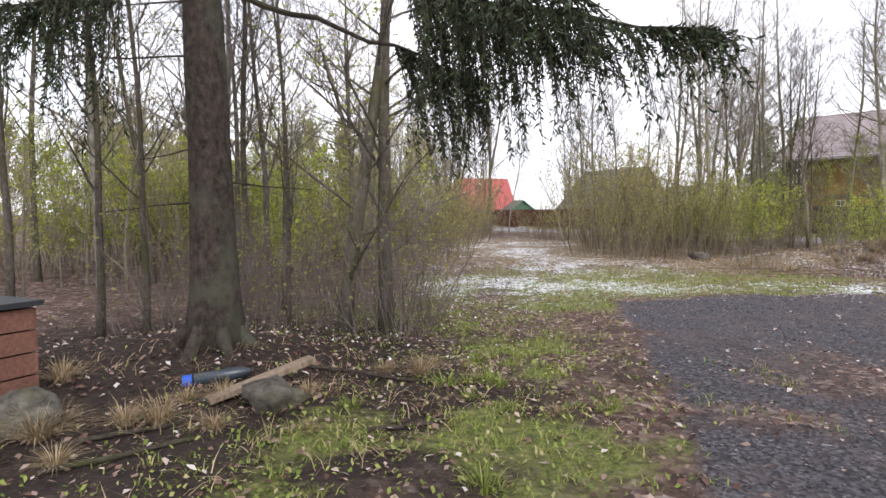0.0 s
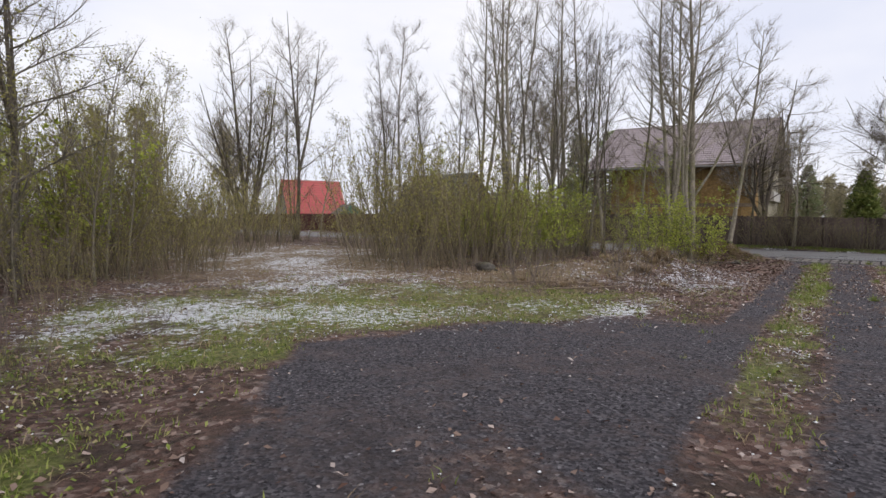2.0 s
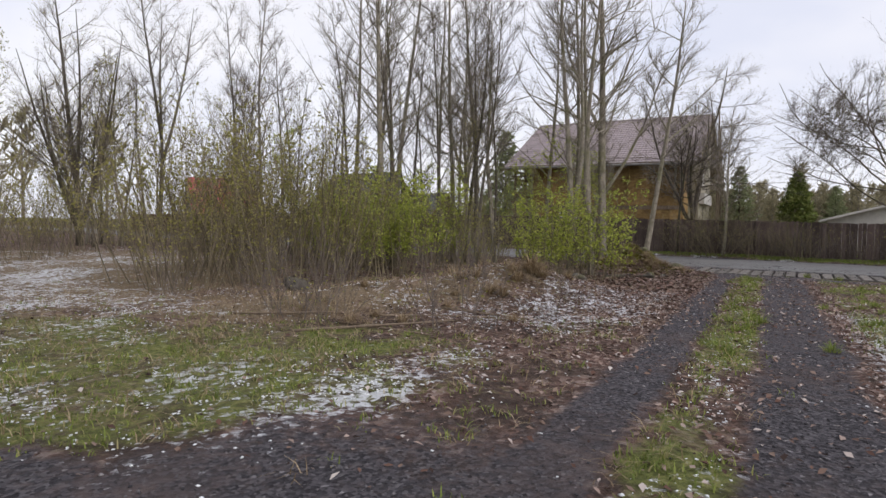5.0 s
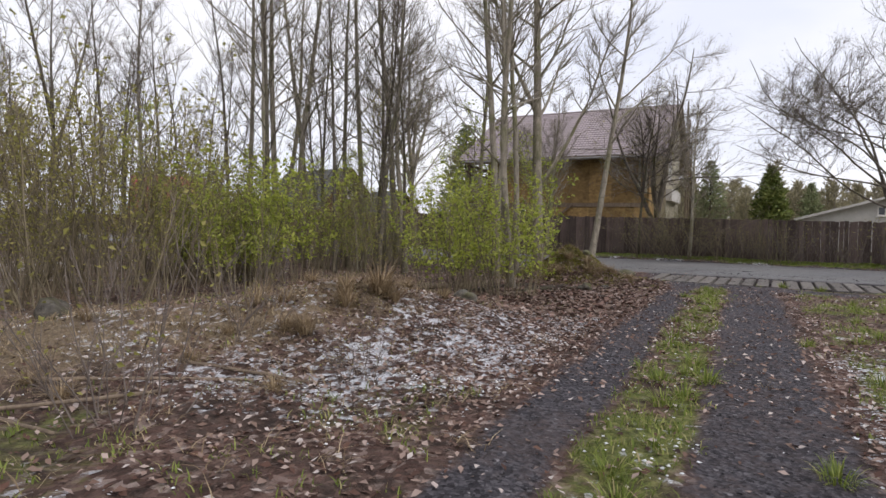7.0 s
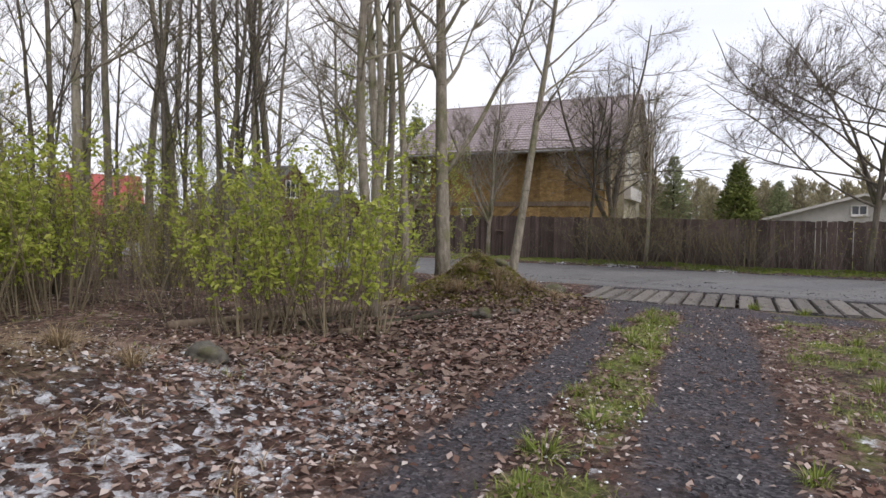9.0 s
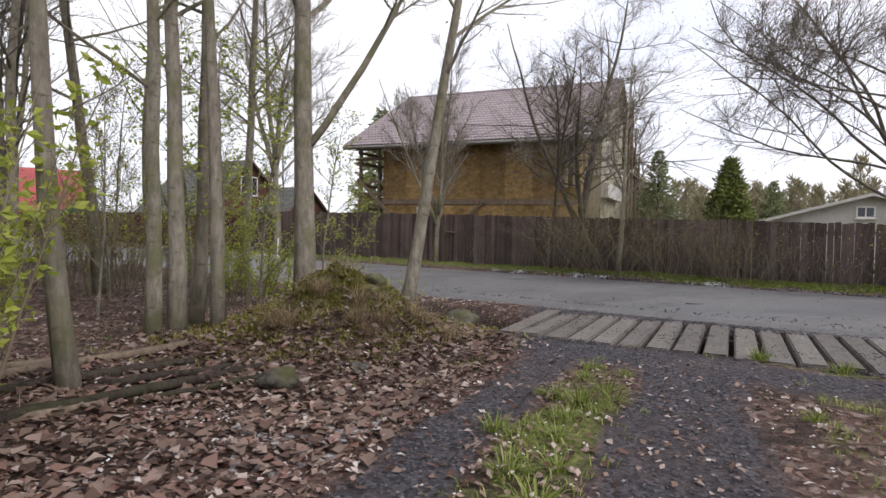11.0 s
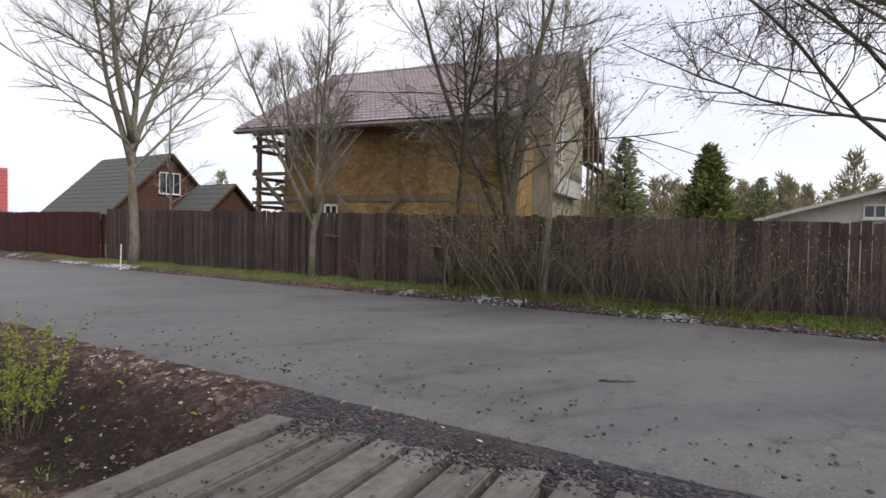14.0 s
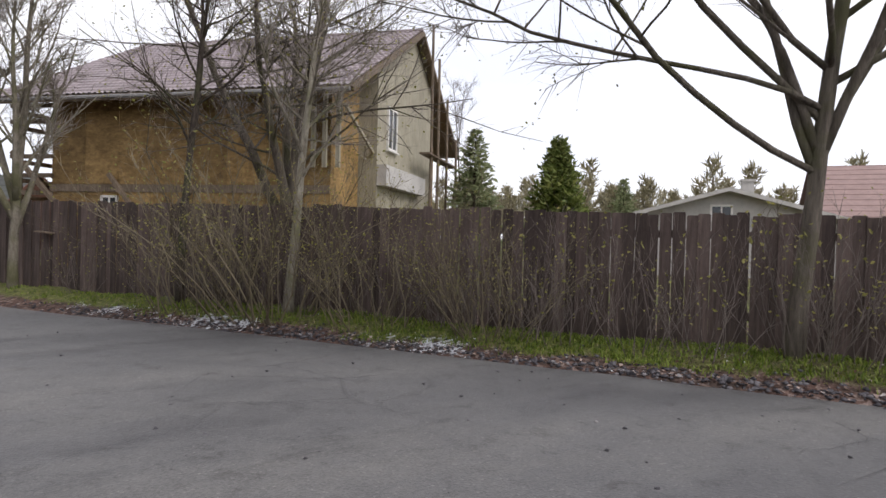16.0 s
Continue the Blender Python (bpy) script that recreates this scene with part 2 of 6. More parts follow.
def coords(nodes, links, scale=(1, 1, 1), kind="Object"):
    c, m = nodes.new("ShaderNodeTexCoord"), nodes.new("ShaderNodeMapping")
    m.inputs["Scale"].default_value = scale
    links.new(c.outputs[kind], m.inputs[0])
    return m.outputs[0]


def island(nodes):
    return nodes.new("ShaderNodeNewGeometry").outputs["Random Per Island"]


def obrandom(nodes):
    return nodes.new("ShaderNodeObjectInfo").outputs["Random"]


def world_pos(nodes):
    return nodes.new("ShaderNodeNewGeometry").outputs["Position"]


def make_ground_mat():
    m, n, l, b = mat_new("yard_ground", 0.9, 0.2)
    pos = world_pos(n)

    def attr(name):
        a = n.new("ShaderNodeAttribute")
        a.attribute_name = name
        return a.outputs["Fac"]

    def ragged(mask, scale, lo, hi):
        a = fmath(n, l, "ADD", mask, fmath(n, l, "MULTIPLY", fmath(n, l, "SUBTRACT", nz(n, l, scale, 6, pos, 0.7), 0.5), 1.1))
        r = n.new("ShaderNodeMapRange")
        l.new(a, r.inputs[0])
        r.inputs[1].default_value, r.inputs[2].default_value = lo, hi
        return r.outputs[0]
    v = n.new("ShaderNodeTexVoronoi"); v.inputs["Scale"].default_value = 17
    l.new(pos, v.inputs["Vector"])
    v.inputs["Randomness"].default_value = 1.0
    leaf = ramp_of(n, l, v.outputs["Color"], [(0.0, (0.035, 0.022, 0.019)), (0.35, (0.12, 0.07, 0.056)), (0.65, (0.20, 0.13, 0.105)), (1.0, (0.42, 0.34, 0.30))])
    soil = ramp_of(n, l, nz(n, l, 5, 8, pos, 0.7), [(0.3, (0.03, 0.021, 0.018)), (0.7, (0.11, 0.076, 0.06))])
    col = mixc(n, l, ragged(nz(n, l, 1.3, 3, pos), 9, 0.35, 0.6), soil, leaf)
    straw = ramp_of(n, l, nz(n, l, 26, 4, pos, 0.7), [(0.3, (0.10, 0.075, 0.045)), (0.7, (0.36, 0.28, 0.18))])
    col = mixc(n, l, fmath(n, l, "MULTIPLY", ragged(attr("straw"), 5, 0.3, 0.7), 0.8), col, straw)
    duff = ramp_of(n, l, nz(n, l, 19, 6, pos, 0.75), [(0.3, (0.014, 0.011, 0.010)), (0.55, (0.045, 0.032, 0.026)), (0.8, (0.10, 0.07, 0.05))])
    col = mixc(n, l, ragged(attr("duff"), 3, 0.25, 0.75), col, duff)
    grass = ramp_of(n, l, nz(n, l, 14, 5, pos, 0.7), [(0.3, (0.05, 0.055, 0.022)), (0.5, (0.14, 0.155, 0.045)), (0.7, (0.27, 0.26, 0.10))])
    col = mixc(n, l, ragged(attr("grass"), 9, 0.38, 0.72), col, grass)
    vg = n.new("ShaderNodeTexVoronoi"); vg.inputs["Scale"].default_value = 42
    l.new(pos, vg.inputs["Vector"])
    grav = ramp_of(n, l, vg.outputs["Color"], [(0.0, (0.016, 0.015, 0.018)), (0.5, (0.066, 0.061, 0.069)), (0.9, (0.15, 0.14, 0.15)), (1.0, (0.42, 0.40, 0.41))])
    dirt = ramp_of(n, l, nz(n, l, 2.2, 6, pos, 0.65), [(0.35, (0.052, 0.043, 0.044)), (0.7, (0.165, 0.125, 0.115))])
    grav = mixc(n, l, fmath(n, l, "MULTIPLY", ragged(nz(n, l, 0.7, 4, pos), 8, 0.45, 0.75), 0.75), grav, dirt)
    col = mixc(n, l, ragged(attr("gravel"), 7, 0.25, 0.72), col, grav)
    fine = fmath(n, l, "ADD", fmath(n, l, "MULTIPLY", nz(n, l, 7.5, 7, pos, 0.78), 0.72), fmath(n, l, "MULTIPLY", v.outputs["Color"], 0.28))
    hm = fmath(n, l, "SUBTRACT", fmath(n, l, "ADD", fine, fmath(n, l, "MULTIPLY", attr("hail"), 0.28)), 0.68)
    hail = fmath(n, l, "MULTIPLY", hm, 9.0, True)
    col = mixc(n, l, fmath(n, l, "MULTIPLY", hail, 0.88), col, (0.72, 0.74, 0.78))
    l.new(col, b.inputs["Base Color"])
    h = fmath(n, l, "ADD", fmath(n, l, "MULTIPLY", v.outputs["Distance"], 0.7), fmath(n, l, "MULTIPLY", nz(n, l, 30, 6, pos, 0.75), 0.8))
    h = fmath(n, l, "ADD", h, fmath(n, l, "MULTIPLY", vg.outputs["Distance"], 0.35))
    bump_of(n, l, b, h, 1.0, 0.045)
    return m


def make_asphalt():
    m, n, l, b = mat_new("worn_asphalt", 0.6, 0.4)
    pos = world_pos(n)
    along = n.new("ShaderNodeMapping"); along.inputs["Rotation"].default_value = (0, 0, radians(-ROAD_ANGLE)); along.inputs["Scale"].default_value = (0.35, 1.0, 1.0)
    l.new(pos, along.inputs[0])
    big = nz(n, l, 0.75, 7, along.outputs[0], 0.66, 0.2)
    col = ramp_of(n, l, big, [(0.30, (0.088, 0.086, 0.088)), (0.48, (0.135, 0.132, 0.13)), (0.6, (0.158, 0.153, 0.147)), (0.75, (0.19, 0.183, 0.172))])
    wet = ramp_of(n, l, nz(n, l, 0.9, 8, along.outputs[0], 0.72, 0.5), [(0.34, (0.50, 0.49, 0.49)), (0.44, (0.92, 0.92, 0.92)), (0.6, (1.0, 1.0, 1.0)), (0.72, (1.14, 1.12, 1.08))])
    col = mixc(n, l, 0.9, col, wet, "MULTIPLY")
    stain = ramp_of(n, l, nz(n, l, 4.3, 8, pos, 0.76, 0.3), [(0.32, (0.55, 0.53, 0.52)), (0.45, (0.95, 0.95, 0.95)), (0.7, (1.1, 1.09, 1.07))])
    col = mixc(n, l, 0.9, col, stain, "MULTIPLY")
    ck = n.new("ShaderNodeTexVoronoi"); ck.feature = "DISTANCE_TO_EDGE"; ck.inputs["Scale"].default_value = 0.8
    warp = mixc(n, l, 0.25, pos, nz(n, l, 2.5, 6, pos, 0.7), "ADD")
    l.new(warp, ck.inputs["Vector"])
    broken = ramp_of(n, l, nz(n, l, 0.5, 4, pos), [(0.5, (0, 0, 0)), (0.6, (1, 1, 1))])
    crack = fmath(n, l, "MULTIPLY", ramp_of(n, l, ck.outputs["Distance"], [(0.0, (1, 1, 1)), (0.014, (0, 0, 0))]), broken)
    col = mixc(n, l, fmath(n, l, "MULTIPLY", crack, 0.28), col, (0.03, 0.028, 0.028))
    v = n.new("ShaderNodeTexVoronoi"); v.inputs["Scale"].default_value = 75
    l.new(pos, v.inputs["Vector"])
    speck = ramp_of(n, l, v.outputs["Color"], [(0.0, (0.62, 0.62, 0.62)), (0.85, (1.06, 1.06, 1.06)), (1.0, (1.8, 1.75, 1.7))])
    col = mixc(n, l, 0.75, col, speck, "MULTIPLY")
    l.new(col, b.inputs["Base Color"])
    l.new(ramp_of(n, l, big, [(0.35, (0.46, 0.46, 0.46)), (0.65, (0.7, 0.7, 0.7))]), b.inputs["Roughness"])
    h = fmath(n, l, "ADD", fmath(n, l, "MULTIPLY", v.outputs["Distance"], 0.4), nz(n, l, 6, 8, pos, 0.7))
    h = fmath(n, l, "SUBTRACT", h, fmath(n, l, "MULTIPLY", crack, 0.8))
    bump_of(n, l, b, h, 0.6, 0.014)
    return m


def make_bark(name, dark, light, sx=10, sz=2.5, moss=None, spots=None):
    m, n, l, b = mat_new(name, 0.9, 0.15)
    pos = coords(n, l, (sx, sx, sz))
    col = ramp_of(n, l, nz(n, l, 1.6, 7, pos, 0.7), [(0.3, dark), (0.7, light)])
    if spots:
        ring = coords(n, l, (7, 7, 15))
        col = mixc(n, l, ramp_of(n, l, nz(n, l, 1.0, 3, ring, 0.6), [(0.60, (0, 0, 0)), (0.72, (0.8, 0.8, 0.8))]), col, spots)
    if moss:
        col = mixc(n, l, ramp_of(n, l, nz(n, l, 2.2, 4, world_pos(n)), [(0.48, (0, 0, 0)), (0.66, (0.8, 0.8, 0.8))]), col, moss)
    tint = ramp_of(n, l, obrandom(n), [(0, (0.82, 0.8, 0.78)), (1, (1.15, 1.15, 1.12))])
    col = mixc(n, l, 1.0, col, tint, "MULTIPLY")
    l.new(col, b.inputs["Base Color"])
    bump_of(n, l, b, nz(n, l, 2.4, 8, pos, 0.75), 1.0, 0.035)
    return m


def make_leafy(name, stops, rough=0.6, trans=0.0):
    """Small separate pieces, each of a shade of its own."""
    m, n, l, b = mat_new(name, rough, 0.25)
    col = ramp_of(n, l, island(n), stops)
    col = mixc(n, l, 0.5, col, ramp_of(n, l, nz(n, l, 0.6, 3, world_pos(n)), [(0.3, (0.65, 0.65, 0.65)), (0.7, (1.25, 1.25, 1.2))]), "MULTIPLY")
    l.new(col, b.inputs["Base Color"])
    if trans:
        t = n.new("ShaderNodeBsdfTranslucent")
        l.new(col, t.inputs[0])
        mx = n.new("ShaderNodeMixShader")
        mx.inputs[0].default_value = trans
        l.new(b.outputs[0], mx.inputs[1]); l.new(t.outputs[0], mx.inputs[2])
        l.new(mx.outputs[0], n["Material Output"].inputs[0])
    return m


def make_wood(name, dark, light, grain=(30, 30, 2), rough=0.8, stain=0.5, vary=0.25):
    m, n, l, b = mat_new(name, rough, 0.25)
    pos = coords(n, l, grain)
    col = ramp_of(n, l, nz(n, l, 1.0, 6, pos, 0.7, 0.4), [(0.3, dark), (0.7, light)])
    col = mixc(n, l, stain, col, ramp_of(n, l, nz(n, l, 1.4, 6, world_pos(n), 0.7), [(0.32, (0.55, 0.53, 0.5)), (0.62, (1.1, 1.1, 1.1))]), "MULTIPLY")
    col = mixc(n, l, 1.0, col, ramp_of(n, l, obrandom(n), [(0, (1 - vary,) * 3), (1, (1 + vary,) * 3)]), "MULTIPLY")
    l.new(col, b.inputs["Base Color"])
    bump_of(n, l, b, nz(n, l, 1.0, 7, pos, 0.75), 0.5, 0.006)
    return m


def make_plain(name, colour, rough=0.6, metal=0.0, wear=0.3, scale=4.0, spec=0.4):
    m, n, l, b = mat_new(name, rough, spec)
    b.inputs["Metallic"].default_value = metal
    col = mixc(n, l, wear, colour, ramp_of(n, l, nz(n, l, scale, 7, coords(n, l), 0.7), [(0.3, tuple(c * 0.45 for c in colour)), (0.7, tuple(min(1, c * 1.3) for c in colour))]))
    l.new(col, b.inputs["Base Color"])
    bump_of(n, l, b, nz(n, l, scale * 6, 6, coords(n, l), 0.7), 0.25, 0.004)
    return m


M_GROUND, M_ASPHALT = make_ground_mat(), make_asphalt()
M_SPRUCE_BARK = make_bark("spruce_bark", (0.012, 0.010, 0.009), (0.105, 0.083, 0.07), 11, 7, (0.09, 0.095, 0.07))
M_ALDER = make_bark("alder_bark", (0.13, 0.115, 0.092), (0.36, 0.325, 0.265), 9, 3, (0.15, 0.15, 0.075), (0.085, 0.075, 0.062))
M_BIRCH = make_bark("birch_bark", (0.13, 0.115, 0.098), (0.38, 0.355, 0.31), 6, 3, None, (0.05, 0.045, 0.04))
M_DARK_BARK = make_bark("dark_bark", (0.028, 0.022, 0.019), (0.10, 0.082, 0.068), 12, 4, (0.07, 0.075, 0.035))
M_WILLOW = make_bark("willow_bark", (0.06, 0.05, 0.042), (0.20, 0.172, 0.145), 16, 2, (0.09, 0.09, 0.045))
M_TWIG = make_plain("twig_bark", (0.15, 0.122, 0.105), 0.8, wear=0.5)
M_TWIG_GREY = make_plain("grey_twig_bark", (0.26, 0.225, 0.195), 0.8, wear=0.5)
M_OSIER = make_leafy("osier_stems", [(0, (0.09, 0.073, 0.05)), (0.5, (0.175, 0.143, 0.092)), (1, (0.265, 0.222, 0.15))], 0.7)
M_VERGE = make_leafy("verge_blades", [(0, (0.07, 0.11, 0.018)), (0.5, (0.16, 0.225, 0.03)), (1, (0.27, 0.31, 0.06))], 0.5, 0.3)
M_SAPLING = make_bark("lichened_sapling_bark", (0.05, 0.043, 0.037), (0.20, 0.175, 0.145), 14, 5, (0.085, 0.085, 0.04), (0.26, 0.25, 0.22))
M_SPRING = make_leafy("spring_leaves", [(0, (0.22, 0.27, 0.045)), (0.5, (0.36, 0.41, 0.07)), (1, (0.48, 0.50, 0.12))], 0.5, 0.5)
M_BUD = make_leafy("buds_and_catkins", [(0, (0.13, 0.11, 0.05)), (0.5, (0.20, 0.19, 0.08)), (1, (0.30, 0.28, 0.15))], 0.6, 0.25)
M_OLIVE = make_leafy("olive_leaves", [(0, (0.19, 0.185, 0.055)), (0.5, (0.29, 0.275, 0.08)), (1, (0.40, 0.36, 0.13))], 0.6, 0.5)
M_NEEDLE = make_leafy("spruce_needles", [(0, (0.012, 0.022, 0.010)), (0.6, (0.028, 0.045, 0.018)), (1, (0.06, 0.085, 0.03))], 0.6)
M_THUJA = make_leafy("thuja_foliage", [(0, (0.07, 0.095, 0.022)), (0.5, (0.15, 0.19, 0.05)), (1, (0.25, 0.27, 0.085))], 0.6, 0.3)
# distance haze is put into these greens, so they are paler than real needles
M_FIR_HAZED = make_leafy("haze_paled_needles", [(0, (0.18, 0.21, 0.11)), (1, (0.35, 0.38, 0.21))], 0.7, 0.45)
M_MOSS = make_leafy("mound_moss", [(0, (0.10, 0.10, 0.02)), (0.5, (0.20, 0.19, 0.035)), (0.85, (0.30, 0.28, 0.06)), (1, (0.36, 0.29, 0.13))], 0.7, 0.2)
# twig browns lightened to carry the haze of the far air
M_HAZE = make_leafy("far_twigs_paled_for_haze", [(0, (0.25, 0.22, 0.15)), (0.5, (0.35, 0.315, 0.20)), (1, (0.45, 0.41, 0.27))], 0.8, 0.4)
M_BLADE = make_leafy("grass_blades", [(0, (0.10, 0.135, 0.025)), (0.45, (0.20, 0.255, 0.05)), (0.75, (0.30, 0.34, 0.085)), (0.9, (0.36, 0.33, 0.14)), (1, (0.42, 0.35, 0.2))], 0.5, 0.35)
M_STRAW = make_leafy("dry_straw", [(0, (0.13, 0.09, 0.05)), (0.5, (0.30, 0.22, 0.13)), (1, (0.46, 0.37, 0.24))], 0.7, 0.2)
M_LITTER = make_leafy("fallen_leaves", [(0, (0.035, 0.02, 0.016)), (0.3, (0.12, 0.062, 0.045)), (0.55, (0.205, 0.14, 0.11)), (0.72, (0.28, 0.20, 0.165)), (0.88, (0.42, 0.33, 0.29)), (1, (0.56, 0.51, 0.48))], 0.7, 0.15)
M_MAPLE = make_leafy("fallen_maple_leaves", [(0, (0.05, 0.03, 0.025)), (0.35, (0.13, 0.08, 0.063)), (0.62, (0.20, 0.15, 0.12)), (0.86, (0.21, 0.115, 0.09)), (1, (0.40, 0.33, 0.29))], 0.65, 0.15)
M_HAIL = make_leafy("hail_grains", [(0, (0.66, 0.68, 0.72)), (1, (0.82, 0.83, 0.85))], 0.4)
M_STONE = make_bark("mossy_field_stone", (0.035, 0.032, 0.028), (0.20, 0.185, 0.16), 5, 5, (0.10, 0.10, 0.035), (0.05, 0.045, 0.036))
M_PEBBLE = make_leafy("gravel_stones", [(0, (0.03, 0.028, 0.032)), (0.6, (0.085, 0.078, 0.086)), (0.96, (0.14, 0.13, 0.138)), (1, (0.30, 0.28, 0.28))], 0.75)
def make_sleeper():
    """Old boards under a worn crust of dried mud, pitted and scuffed."""
    m, n, l, b = mat_new("weathered_sleeper", 0.75, 0.25)
    pos, wp = coords(n, l, (22, 2.2, 22)), world_pos(n)
    wood = ramp_of(n, l, nz(n, l, 1.0, 6, pos, 0.7, 0.4), [(0.3, (0.10, 0.09, 0.082)), (0.7, (0.215, 0.20, 0.182))])
    mud = ramp_of(n, l, nz(n, l, 9, 8, wp, 0.75), [(0.35, (0.075, 0.062, 0.052)), (0.65, (0.19, 0.17, 0.145))])
    col = mixc(n, l, ramp_of(n, l, nz(n, l, 2.6, 7, wp, 0.72), [(0.42, (0.1, 0.1, 0.1)), (0.58, (0.85, 0.85, 0.85))]), wood, mud)
    v = n.new("ShaderNodeTexVoronoi"); v.inputs["Scale"].default_value = 11
    l.new(wp, v.inputs["Vector"])
    few = ramp_of(n, l, nz(n, l, 3.1, 3, wp), [(0.52, (0, 0, 0)), (0.6, (1, 1, 1))])
    pit = fmath(n, l, "MULTIPLY", ramp_of(n, l, v.outputs["Distance"], [(0.16, (1, 1, 1)), (0.3, (0, 0, 0))]), few)
    col = mixc(n, l, fmath(n, l, "MULTIPLY", pit, 0.6), col, (0.045, 0.038, 0.034))
    col = mixc(n, l, 1.0, col, ramp_of(n, l, obrandom(n), [(0, (0.82,) * 3), (1, (1.15,) * 3)]), "MULTIPLY")
    l.new(col, b.inputs["Base Color"])
    h = fmath(n, l, "SUBTRACT", fmath(n, l, "ADD", nz(n, l, 1.0, 7, pos, 0.75), nz(n, l, 14, 7, wp, 0.75)), fmath(n, l, "MULTIPLY", pit, 0.7))
    bump_of(n, l, b, h, 0.8, 0.012)
    return m


M_SLEEPER = make_sleeper()
M_FENCE = make_wood("dark_fence_board", (0.05, 0.037, 0.034), (0.15, 0.112, 0.098), (30, 30, 1.6), 0.85, 0.6, 0.35)
M_RED_FENCE = make_wood("red_fence_board", (0.04, 0.012, 0.012), (0.095, 0.025, 0.025), (30, 30, 1.6), 0.75, 0.5, 0.25)
M_OSB = make_wood("ochre_board", (0.17, 0.105, 0.045), (0.40, 0.265, 0.105), (5, 5, 9), 0.75, 0.85, 0.2)
M_PLANK = make_wood("old_plank", (0.10, 0.075, 0.055), (0.26, 0.20, 0.145), (20, 20, 3), 0.8, 0.5, 0.2)
M_GABLE = make_wood("pale_gable_board", (0.22, 0.20, 0.15), (0.40, 0.37, 0.28), (18, 18, 2), 0.75, 0.4, 0.15)
M_BROWNW = make_wood("brown_cladding", (0.06, 0.03, 0.022), (0.15, 0.075, 0.05), (4, 4, 20), 0.75, 0.4, 0.2)
M_TILE = make_plain("weathered_brown_roof", (0.29, 0.24, 0.245), 0.4, 0.0, 0.6, 2.0)
M_ROOF_GREEN = make_plain("grey_green_roof", (0.08, 0.082, 0.072), 0.7, wear=0.5)
M_ROOF_RED = make_plain("red_metal_roof", (0.36, 0.075, 0.07), 0.5, wear=0.3, scale=1.0)
M_ROOF_GREY = make_plain("pale_slate_roof", (0.30, 0.29, 0.27), 0.8, wear=0.5)
M_ROOF_PINK = make_plain("pinkish_tile_roof", (0.28, 0.19, 0.17), 0.7, wear=0.4, scale=3)
M_WHITE = make_plain("white_painted_wood", (0.72, 0.70, 0.66), 0.6, wear=0.25)
M_PLASTER = make_plain("pale_plaster", (0.48, 0.46, 0.43), 0.85, wear=0.35, scale=2)
M_SHEDWALL = make_plain("grey_wall", (0.24, 0.235, 0.23), 0.85, wear=0.35)
M_GLASS = make_plain("window_glass", (0.03, 0.035, 0.04), 0.08, wear=0.1, spec=0.6)
M_GREEN = make_plain("green_painted_board", (0.06, 0.16, 0.11), 0.6)
M_ZINC = make_plain("galvanised_bucket", (0.36, 0.38, 0.39), 0.45, 0.7, 0.4)
M_BLUE = make_plain("blue_plastic", (0.01, 0.07, 0.38), 0.35)
M_TIN = make_plain("grey_bottle_plastic", (0.035, 0.045, 0.055), 0.3)
M_RAG = make_plain("pale_rag", (0.62, 0.62, 0.62), 0.85)
M_SOILBLACK = make_plain("black_rubber", (0.02, 0.021, 0.024), 0.6)
M_REDBROWN = make_wood("red_brown_plank", (0.10, 0.045, 0.032), (0.20, 0.10, 0.07), (4, 30, 30), 0.8, 0.5, 0.2)


